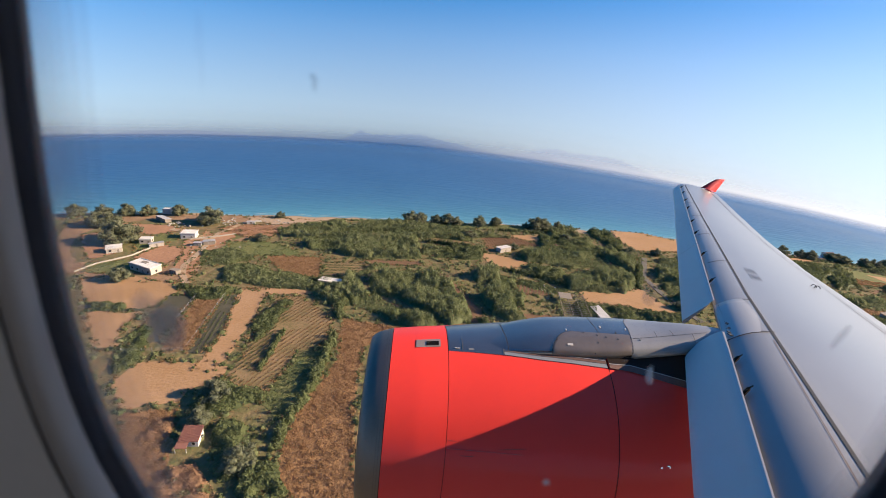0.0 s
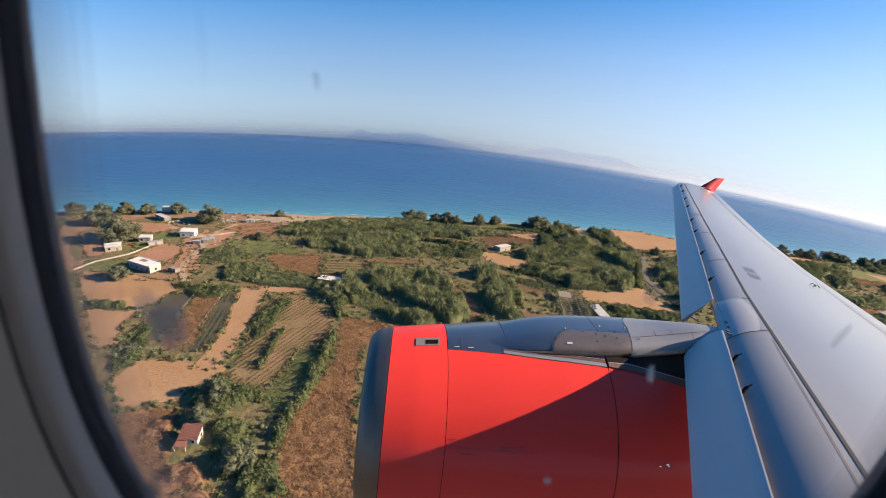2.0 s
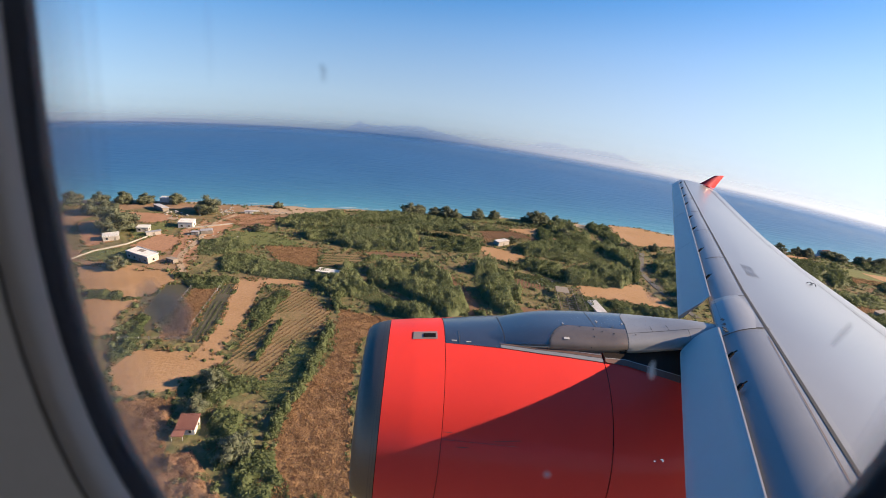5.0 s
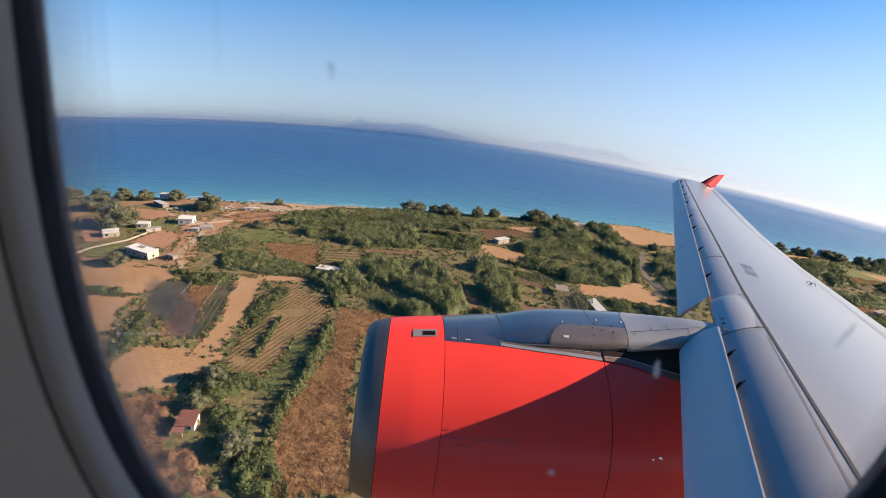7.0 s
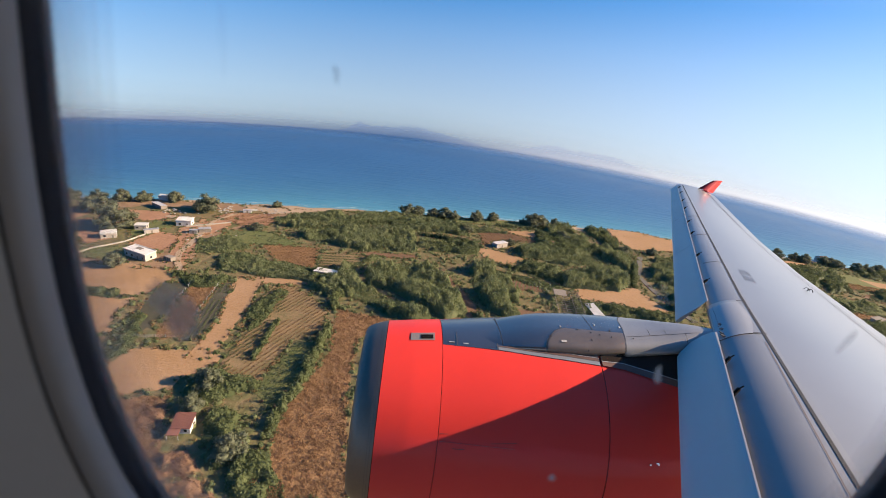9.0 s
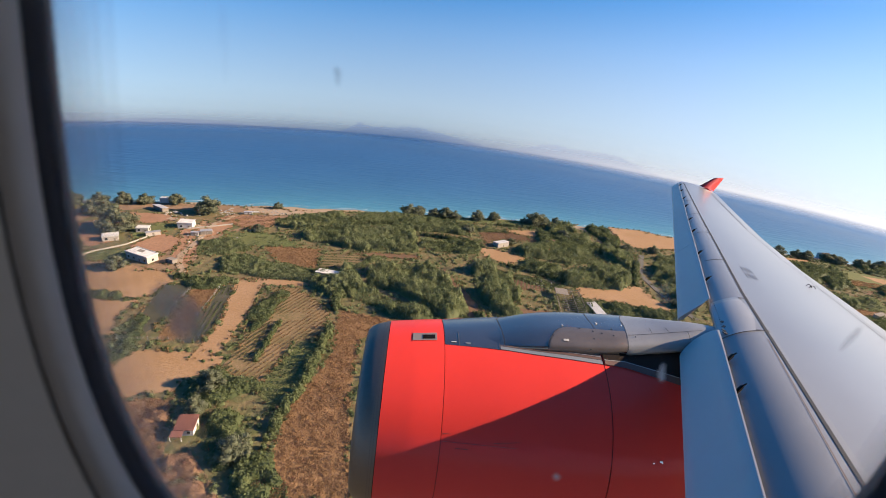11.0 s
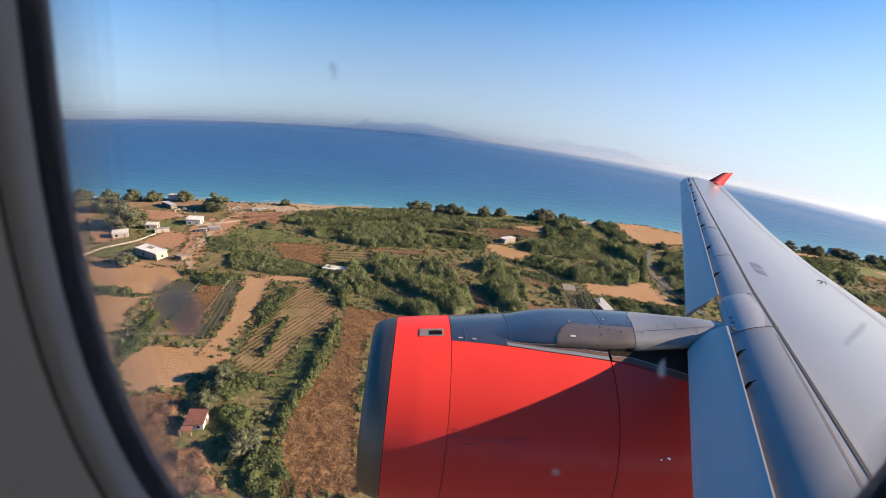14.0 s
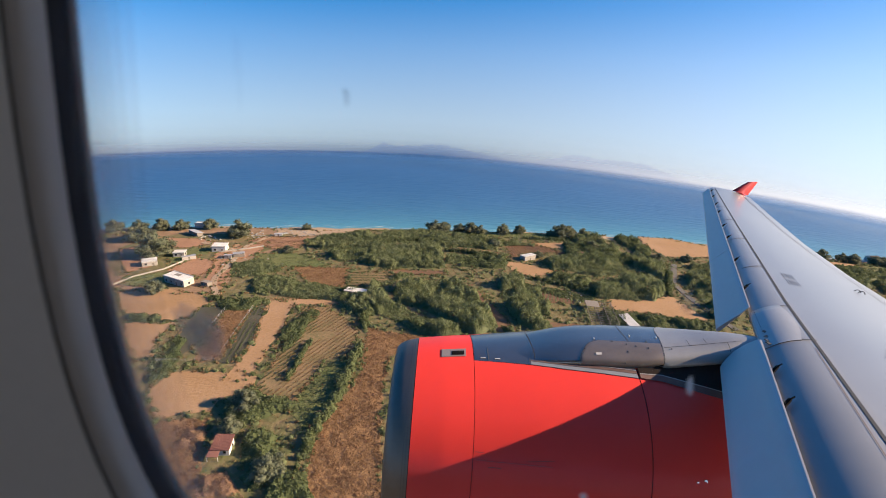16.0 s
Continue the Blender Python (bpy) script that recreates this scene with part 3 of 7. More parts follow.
def slat(y0, y1, round_end=0.0):
    """One slat from y0 to y1; round_end bows its outboard end outwards."""
    rings = []
    for i in range(13):
        y = y0 + (y1 - y0) * i / 12
        lx, _, lz = wing_at(y, 0)
        w = float(np.interp(y, (0.3, 4, 15), (0.405, 0.345, 0.195)))
        k = w / 0.4
        rings.append([(lx + 0.0, y, lz + 0.075 * k), (lx - 0.008, y, lz + 0.0725 * k), (lx - 0.02, y, lz + 0.069 * k), (lx - 0.25 * w, y, lz - 0.012 * k), (lx - 0.55 * w, y, lz - 0.115 * k), (lx - 0.85 * w, y, lz - 0.215 * k), (lx - 0.97 * w, y, lz - 0.262 * k), (lx - w, y, lz - 0.29 * k),
                      (lx - 0.96 * w, y, lz - 0.32 * k), (lx - 0.8 * w, y, lz - 0.28 * k), (lx - 0.55 * w, y, lz - 0.16 * k), (lx - 0.25 * w, y, lz - 0.04 * k), (lx - 0.03, y, lz + 0.057 * k), (lx - 0.008, y, lz + 0.0705 * k), (lx - 0.0005, y, lz + 0.0742 * k)])
    if round_end:
        w = 0.345
        rings[-1] = [(x, y + round_end * math.sin(math.pi * min(1.0, max(0.0, (wing_at(y, 0)[0] - x) / w)) ** 0.8), z) for x, y, z in rings[-1]]
    top, under = [r[:8] for r in rings], [r[7:] + r[:1] for r in rings]
    caps = [(list(rings[k]), [tuple(range(len(rings[k])))]) for k in (0, -1)]
    return part("slat", mesh_of("slat", *join(loft(top, closed=False), loft(under, closed=False), *caps), M_slat, True), wing, "extended grey leading-edge slat")


slat(0.35, 3.95, 0.08)
for a, b in ((4.75, 7.25), (7.262, 9.75), (9.762, 12.25), (12.262, 14.7)):
    slat(a, b)
for y in (2.95, 3.42, 5.4, 6.6, 8.0, 9.0, 10.5, 11.6, 12.9, 14.0):
    lx, _, lz = wing_at(y, 0)
    part("slat_track", mesh_of("slat_track", *join(beam((lx + 0.0, y, lz + 0.03), (lx + 0.07, y + 0.03, lz + 0.085), 0.022), beam((lx + 0.07, y + 0.03, lz + 0.085), (lx + 0.11, y + 0.04, lz + 0.105), 0.008)), M_dark), wing)

# fuselage tube around the cabin, with the row of windows of the far side
CY, CZ, RAD = -1.79, -0.25, 1.9
verts, faces = [], []
xs = [-6 + 0.25 * i for i in range(57)]
NSEG = 48
for x in xs:
    for j in range(NSEG):
        a = 2 * math.pi * j / NSEG
        verts.append((x, CY + RAD * math.cos(a), CZ + RAD * math.sin(a)))
for i in range(len(xs) - 1):
    for j in range(NSEG):
        near = -0.5 < xs[i] < 0.5 and (j < 2 or j >= NSEG - 2)
        far = i % 2 == 0 and j in (23, 24)
        if not (near or far):
            k = (j + 1) % NSEG
            faces.append((i * NSEG + j, i * NSEG + k, (i + 1) * NSEG + k, (i + 1) * NSEG + j))
faces += [tuple(range(NSEG)), tuple((len(xs) - 1) * NSEG + j for j in range(NSEG))]
fuselage = part("fuselage", mesh_of("fuselage", verts, faces, M_skin, True), plane, "dark grey fuselage tube with a row of windows")
solid = fuselage.modifiers.new("thickness", "SOLIDIFY")
solid.thickness, solid.offset = 0.03, 1.0


def oval(y, grow=0.0, n=96):
    """The window's outline, a rounded upright oval."""
    pts = []
    for j in range(n):
        a = 2 * math.pi * j / n
        c, s = math.cos(a), math.sin(a)
        pts.append((0.0438 + ((0.1054 if c > 0 else 0.119) + grow) * math.copysign(abs(c) ** (2 / 2.75), c), y, 0.02 + (0.165 + grow) * math.copysign(abs(s) ** (2 / 2.75), s)))
    return pts


def square(y, x0, x1, z0, z1, n=96):
    pts = []
    for j in range(n):
        a = 2 * math.pi * j / n
        c, s = math.cos(a), math.sin(a)
        k = 1 / max(abs(c), abs(s))
        c, s = c * k, s * k
        pts.append(((x0 + x1) / 2 + c * (x1 - x0) / 2, y, (z0 + z1) / 2 + s * (z1 - z0) / 2))
    return pts


part("cabin_wall", mesh_of("cabin_wall", *loft([square(0.08, -0.62, 0.62, -0.72, 0.62), square(0.0845, -0.3, 0.38, -0.4, 0.44), oval(0.0845, 0.012), oval(0.0848, 0.0015)]), M_panel, True), fuselage, "grey plastic cabin side panel")
part("outer_wall", mesh_of("outer_wall", *loft([square(0.118, -0.6, 0.6, -0.7, 0.6), oval(0.113, 0.05), oval(0.101, 0.003)]), M_seal), fuselage)
part("window_bezel", mesh_of("window_bezel", *loft([oval(0.0845, 0.0012), oval(0.0855, -0.0008), oval(0.0905, -0.0006), oval(0.0925, 0.0006)]), M_rim, True), fuselage, "pale grey plastic window bezel")
part("bezel_joint", mesh_of("bezel_joint", *loft([oval(0.0843, 0.0020), oval(0.0842, 0.0012)]), M_seam), fuselage, "thin dark joint round the bezel")
part("window_seal", mesh_of("window_seal", *loft([oval(0.0922, 0.0008), oval(0.0935, -0.0008), oval(0.097, -0.0006), oval(0.0995, 0.0), oval(0.1005, 0.002)]), M_seal, True), fuselage, "black rubber window seal")


def smudge_material(name, color, cover):
    m = material(name, color, 0.9, second=color, scale=60, fine=400)
    n, l = m.node_tree.nodes, m.node_tree.links
    clear, ms, thru, both = n.new("ShaderNodeBsdfTransparent"), n.new("ShaderNodeMixShader"), n.new("ShaderNodeBsdfTranslucent"), n.new("ShaderNodeMixShader")
    thru.inputs["Color"].default_value = (*color, 1)
    both.inputs[0].default_value = 0.7
    l.new(n["Principled BSDF"].outputs[0], both.inputs[1])
    l.new(thru.outputs[0], both.inputs[2])
    ms.inputs[0].default_value = cover
    l.new(clear.outputs[0], ms.inputs[1])
    l.new(both.outputs[0], ms.inputs[2])
    l.new(ms.outputs[0], n["Material Output"].inputs["Surface"])
    return m


M_grime = smudge_material("grey_grime", (0.40, 0.350, 0.315), 0.27)
M_rim_haze = smudge_material("scratched_acrylic", (0.50, 0.41, 0.36), 0.10)
M_faint = smudge_material("faint_smear", (0.30, 0.30, 0.33), 0.05)
M_speck = smudge_material("dark_speck", (0.06, 0.07, 0.09), 0.24)
M_scuff = smudge_material("pale_scuff", (0.75, 0.70, 0.68), 0.55)


def pane_material():
    m = bpy.data.materials.new("veiled_acrylic")
    m.use_nodes = True
    n, l = m.node_tree.nodes, m.node_tree.links
    clear, glare, ms = n.new("ShaderNodeBsdfTransparent"), n.new("ShaderNodeBsdfTranslucent"), n.new("ShaderNodeMixShader")
    # Faint white scatter imitates veiling glare over the whole pane.
    glare.inputs["Color"].default_value = (0.9, 0.92, 0.95, 1)
    ms.inputs[0].default_value = 0.008
    l.new(clear.outputs[0], ms.inputs[1])
    l.new(glare.outputs[0], ms.inputs[2])
    l.new(ms.outputs[0], n["Material Output"].inputs["Surface"])
    return m


pane = part("window_pane", mesh_of("window_pane", oval(0.0985, 0.002), [tuple(range(96))], pane_material()), fuselage, "clear acrylic window pane with veiling glare in its colour")
pane.visible_shadow = False


def smudge(x, z, w, h, mat, lean=0.0):
    """A dried spot on the inside of the outer pane."""
    rng = random.Random(int(1000 * (x + 3 * z)))
    pts = []
    for i in range(14):
        a = i * math.pi / 7
        k = rng.uniform(0.7, 1.15)
        c, d = math.cos(a) * w * k, math.sin(a) * h * k
        pts.append((x + c - d * lean, 0.1, z + d + c * lean))
    ob = part("smudge", mesh_of("smudge", pts, [tuple(range(14))], mat), fuselage, "dried smudge on the window pane")
    ob.visible_shadow = False


for k in (1.0, 0.85, 0.7, 0.5):
    smudge(-0.0512, -0.0485, 0.0046 * k, 0.0068 * k, M_grime, 0.45)
for k in (1.0, 0.7):
    smudge(-0.0562, -0.0436, 0.0032 * k, 0.0042 * k, M_grime, 0.5)
for width in (0.0025, 0.0042, 0.006, 0.008, 0.0105, 0.0135):
    ob = part("haze_ring", mesh_of("haze_ring", *loft([oval(0.0975 - width / 10, 0.001), oval(0.0975 - width / 10, -width)]), M_rim_haze), fuselage, "hazy scratched rim of the window pane")
    ob.visible_shadow = False
smudge(-0.0196, 0.0100, 0.0007, 0.0018, M_speck, 0)
smudge(-0.0202, 0.0112, 0.0005, 0.0007, M_speck, 0.2)
smudge(-0.0426, 0.0125, 0.0006, 0.0080, M_faint, 0.02)
smudge(-0.0436, 0.0165, 0.0004, 0.0050, M_faint, 0)
smudge(0.0684, -0.0520, 0.0010, 0.0030, M_scuff, 0.15)
smudge(0.1174, -0.0370, 0.0010, 0.0040, M_grime, -0.5)
smudge(0.0464, -0.0860, 0.0010, 0.0010, M_scuff, 0)
smudge(0.0634, -0.0300, 0.0020, 0.0030, M_grime, 0.2)

# ---- land and sea ----
COAST = ((-3000, 420), (-900, 318), (-556, 289), (-425, 276), (-325, 270), (-229, 291), (-172, 305), (-122, 308), (-72, 317), (-13, 322), (59, 333), (127, 340), (222, 343), (313, 338), (405, 336), (500, 358), (670, 374), (800, 352), (1100, 318), (3000, -40))


def coast(x):
    return np.interp(x, [c[0] for c in COAST], [c[1] for c in COAST]) + 1.6 * np.sin(np.asarray(x) * 0.11) + 0.9 * np.sin(np.asarray(x) * 0.29 + 1)


def level(x, y):
    return -(np.asarray(x) ** 2 + np.asarray(y) ** 2) / (2 * BOW_RADIUS)


def sheet(name, xs, ys, height, mat):
    gx, gy = np.meshgrid(np.array(xs, float), np.array(ys, float), indexing="ij")
    gz = height(gx, gy)
    n, m = gx.shape
    idx = np.arange(n * m).reshape(n, m)
    quads = np.stack([idx[:-1, :-1], idx[1:, :-1], idx[1:, 1:], idx[:-1, 1:]], -1).reshape(-1, 4)
    me = bpy.data.meshes.new(name)
    me.from_pydata(np.stack([gx, gy, gz], -1).reshape(-1, 3).tolist(), [], quads.tolist())
    me.materials.append(mat)
    me.polygons.foreach_set("use_smooth", [True] * len(me.polygons))
    return me, gx.ravel(), gy.ravel()


def steps(*spans):
    out = []
    for a, b, n in spans:
        out += list(np.linspace(a, b, n, endpoint=False))
    return out + [spans[-1][1]]


def land_height(x, y):
    d = coast(x) - y
    return level(x, y) + np.interp(d, (-900, -60, -6, 4, 14, 24), (-40, -6, -1.6, -0.7, -0.15, 0.0))


me, gx, gy = sheet("ground", steps((-3400, -760, 13), (-760, 920, 420), (920, 3400, 12)), steps((-3400, 30, 14), (30, 250, 40), (250, 400, 75), (400, 3400, 20)), land_height, M_ground)
me.materials.append(M_sand)
cent = np.empty(len(me.polygons) * 3)
me.polygons.foreach_get("center", cent)
cent = cent.reshape(-1, 3)
dist = coast(cent[:, 0]) - cent[:, 1]
me.polygons.foreach_set("material_index", (dist < 13 + 4 * np.sin(cent[:, 0] * 0.05)).astype(int).tolist())
thing("ground", me, "brown and green coastal plain of dry pasture", "ground", kind="structure")
me, gx, gy = sheet("sea", steps((-3500, -760, 28), (-760, 920, 280), (920, 3500, 26)), steps((180, 480, 120), (480, 3600, 90)), lambda x, y: level(x, y) - 0.9, M_sea)
at = me.attributes.new("shallow", "FLOAT", "POINT")
off = gy - coast(gx)
at.data.foreach_set("value", (0.85 * np.exp(-np.clip(off, 0, None) / 45) + 0.15 * np.exp(-np.clip(off, 0, None) / 300)).tolist())
thing("sea", me, "calm deep blue sea turning turquoise at the beach", "sea", kind="structure")


def foam():
    """Thin broken white line where small waves meet the beach."""
    rng = np.random.default_rng(5)
    v, f = [], []
    x = -640.0
    while x < 860:
        n = rng.uniform(6, 22)
        o = rng.uniform(0.0, 3.5)
        w = rng.uniform(0.2, 0.8)
        ring_a, ring_b = [], []
        for i in range(5):
            xx = x + n * i / 4
            yy = float(coast(xx)) + o
            z = float(level(xx, yy)) - 0.84
            k = math.sin(math.pi * i / 4) * w + 0.1
            ring_a.append((xx, yy, z)), ring_b.append((xx, yy + k, z))
        v, f = join((v, f), loft([ring_a, ring_b], closed=False))
        x += n * rng.uniform(0.7, 1.5)
    return v, f


thing("foam", mesh_of("foam", *foam(), material("sea_foam", (0.55, 0.56, 0.55), 0.8)), "thin white foam line along the beach", "foam", kind="stuff")


def mountains(name, ridge, mat):
    """A flat far range glowing in its haze colour; ridge: places along it and heights over the sea's horizon, fitted to
    the camera's view.
    """
    n = 160
    y = 3600.0
    a, b = [], []
    for i in range(n + 1):
        x = ridge[0][0] + (ridge[-1][0] - ridge[0][0]) * i / n
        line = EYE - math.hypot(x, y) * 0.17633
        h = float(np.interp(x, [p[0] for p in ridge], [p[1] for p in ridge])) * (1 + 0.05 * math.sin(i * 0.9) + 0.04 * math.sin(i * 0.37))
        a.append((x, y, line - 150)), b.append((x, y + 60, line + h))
    thing(name, mesh_of(name, *loft([a, b], closed=False), mat), "mountain range across the sea, glowing in painted pale blue haze", "mountain", kind="structure")


def haze_sheet():
    """An upright see-through sheet added far out to imitate sea haze, thickest along the camera's horizon."""
    m = bpy.data.materials.new("haze_sheet_tint")
    m.use_nodes = True
    n, l = m.node_tree.nodes, m.node_tree.links
    n.remove(n["Principled BSDF"])
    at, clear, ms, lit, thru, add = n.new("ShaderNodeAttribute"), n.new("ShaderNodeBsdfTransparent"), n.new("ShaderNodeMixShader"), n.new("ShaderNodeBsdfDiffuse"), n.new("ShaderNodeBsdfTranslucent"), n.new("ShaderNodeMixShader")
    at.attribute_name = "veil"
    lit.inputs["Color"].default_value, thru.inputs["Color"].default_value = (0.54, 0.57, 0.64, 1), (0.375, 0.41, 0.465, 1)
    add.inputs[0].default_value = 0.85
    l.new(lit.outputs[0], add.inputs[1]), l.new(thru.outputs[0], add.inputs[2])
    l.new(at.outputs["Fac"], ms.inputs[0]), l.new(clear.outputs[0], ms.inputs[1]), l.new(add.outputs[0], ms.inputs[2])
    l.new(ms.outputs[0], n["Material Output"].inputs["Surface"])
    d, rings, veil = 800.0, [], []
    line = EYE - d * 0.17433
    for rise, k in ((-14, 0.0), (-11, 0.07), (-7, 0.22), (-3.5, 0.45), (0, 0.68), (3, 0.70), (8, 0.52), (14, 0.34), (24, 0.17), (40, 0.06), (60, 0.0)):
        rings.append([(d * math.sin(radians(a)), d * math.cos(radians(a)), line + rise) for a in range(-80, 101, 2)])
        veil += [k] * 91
    me = mesh_of("haze_sheet", *loft(rings, closed=False), m, True)
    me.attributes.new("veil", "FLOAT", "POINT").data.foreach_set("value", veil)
    thing("haze_sheet", me, "upright see-through sheet imitating pale haze at the sea horizon", "haze", kind="structure").visible_shadow = False


haze_sheet()


# ---- fields ----
RNG = np.random.default_rng(11)


def ragged(poly, jitter=0.8, step=2.5):
    out = []
    for (x0, y0), (x1, y1) in zip(poly, poly[1:] + poly[:1]):
        n = max(1, int(math.hypot(x1 - x0, y1 - y0) / step))
        for i in range(n):
            k = i / n
            out.append((x0 + (x1 - x0) * k + RNG.uniform(-jitter, jitter) * (i > 0), y0 + (y1 - y0) * k + RNG.uniform(-jitter, jitter) * (i > 0)))
    return out


LIFT = [0.06]
CLEARED = []


def field(name, mat, poly, label):
    LIFT[0] += 0.002
    CLEARED.append(poly)
    pts = ragged(poly)
    me = mesh_of(name, [(x, y, float(level(x, y)) + LIFT[0]) for x, y in pts], [tuple(range(len(pts)))], mat)
    bm = bmesh.new()
    bm.from_mesh(me)
    bm.faces.ensure_lookup_table()
    if bm.faces[:] and bm.faces[0].normal.z < 0:
        bmesh.ops.reverse_faces(bm, faces=bm.faces)
    rim = bmesh.ops.extrude_edge_only(bm, edges=bm.edges[:])
    for v in rim["geom"]:
        if isinstance(v, bmesh.types.BMVert):
            v.co.z -= 0.5
    bm.to_mesh(me)
    bm.free()
    return thing(name, me, label, name.replace("_", " "), kind="structure")


def road(name, mat, line, width, label):
    a, b = [], []
    for i in range(len(line) * 6 - 5):
        k = i / 6
        x = float(np.interp(k, range(len(line)), [p[0] for p in line]))
        y = float(np.interp(k, range(len(line)), [p[1] for p in line]))
        j = min(int(k), len(line) - 2)
        d = Vector((line[j + 1][0] - line[j][0], line[j + 1][1] - line[j][1], 0)).normalized()
        z = float(level(x, y)) + 0.30
        a.append((x - d.y * width / 2, y + d.x * width / 2, z)), b.append((x + d.y * width / 2, y - d.x * width / 2, z))
    a2, b2 = [(p[0], p[1], p[2] - 0.7) for p in a], [(p[0], p[1], p[2] - 0.7) for p in b]
    thing(name, mesh_of(name, *loft([a2, a, b, b2], closed=False), mat), label, "road", kind="structure")


# ---- foliage ----
def quads_mesh(name, base, a, b, mat, hearts=None):
    """Leaves: diamonds with the middle at base, half axes a and b; hearts: vertices and quads of the leafless core."""
    n = len(base)
    v = np.stack([base - a, base + b, base + a, base - b], 1).reshape(-1, 3)
    q = np.arange(4 * n).reshape(-1, 4)
    if hearts is not None:
        q = np.concatenate([q, hearts[1] + len(v)])
        v = np.concatenate([v, hearts[0]])
    me = bpy.data.meshes.new(name)
    me.vertices.add(len(v))
    me.vertices.foreach_set("co", v.ravel())
    me.loops.add(4 * len(q))
    me.loops.foreach_set("vertex_index", q.ravel().astype(np.int32))
    me.polygons.add(len(q))
    me.polygons.foreach_set("loop_start", np.arange(0, 4 * len(q), 4, dtype=np.int32))
    me.polygons.foreach_set("loop_total", np.full(len(q), 4, dtype=np.int32))
    me.materials.append(mat)
    me.update(calc_edges=True)
    return me


def hearts_of(centres, radii, full=False):
    """Low domes (or balls) that fill mounds from inside; radii: one row of x, y, z a mound."""
    seg, lat = 8, ((-1.2, -0.6, 0.0, 0.6, 1.1, 1.5) if full else (0.0, 0.5, 0.95, 1.5))
    ring = np.array([[(math.cos(t) * math.cos(2 * math.pi * k / seg), math.cos(t) * math.sin(2 * math.pi * k / seg), math.sin(t)) for k in range(seg)] for t in lat]).reshape(-1, 3)
    m = len(ring)
    v = (centres[:, None, :] + ring[None] * radii[:, None, :]).reshape(-1, 3)
    q = np.array([(r * seg + k, r * seg + (k + 1) % seg, (r + 1) * seg + (k + 1) % seg, (r + 1) * seg + k) for r in range(len(lat) - 1) for k in range(seg)])
    return v, (q[None] + (np.arange(len(centres)) * m)[:, None, None]).reshape(-1, 4)


def unit(n, rng):
    v = rng.normal(size=(n, 3))
    return v / np.linalg.norm(v, axis=1)[:, None]


def leaves(centres, size, rng, up=0.0, name="leaves", mat=None, slim=0.5, out=None, hearts=None):
    """Leaves at centres; out: the way each one faces, roughly."""
    n = len(centres)
    face = unit(n, rng) if out is None else out + unit(n, rng) * 0.75
    face /= np.linalg.norm(face, axis=1)[:, None]
    a = unit(n, rng)
    a[:, 2] += up
    a -= face * np.sum(a * face, 1)[:, None]
    a /= np.linalg.norm(a, axis=1)[:, None] + 1e-9
    b = np.cross(a, face)
    s = size * rng.uniform(0.6, 1.4, n)[:, None]
    return quads_mesh(name, centres, a * s, b * s * slim, mat, hearts)


def inside(poly, p):
    x, y = p[:, 0], p[:, 1]
    hit = np.zeros(len(p), bool)
    for (x0, y0), (x1, y1) in zip(poly, poly[1:] + poly[:1]):
        if y0 != y1:
            hit ^= ((y0 > y) != (y1 > y)) & (x < (x1 - x0) * (y - y0) / (y1 - y0) + x0)
    return hit


def scatter(poly, density, rng):
    lo, hi = np.min(poly, 0), np.max(poly, 0)
    n = int((hi[0] - lo[0]) * (hi[1] - lo[1]) * density) + 1
    p = rng.uniform(lo, hi, (n, 2))
    return p[inside(poly, p)]


COUNT = [0]


def soft_noise(p, size, seed):
    """Smooth random heights from 0 to 1 over points p, with lumps of that size in metres."""
    g = np.random.default_rng(seed).uniform(0, 1, (64, 64))
    q = p / size
    i = np.floor(q).astype(int)
    f = q - i
    f = f * f * (3 - 2 * f)
    a, b = i[:, 0] % 64, i[:, 1] % 64
    c, d = (a + 1) % 64, (b + 1) % 64
    return (g[a, b] * (1 - f[:, 0]) + g[c, b] * f[:, 0]) * (1 - f[:, 1]) + (g[a, d] * (1 - f[:, 0]) + g[c, d] * f[:, 0]) * f[:, 1]


def to_edge(poly, p):
    """Metres from each point to the outline."""
    best = np.full(len(p), 1e9)
    for a, b in zip(poly, poly[1:] + poly[:1]):
        a, b = np.array(a), np.array(b)
        k = np.clip(((p - a) @ (b - a)) / max((b - a) @ (b - a), 1e-6), 0, 1)
        best = np.minimum(best, np.linalg.norm(p - a - k[:, None] * (b - a), axis=1))
    return best


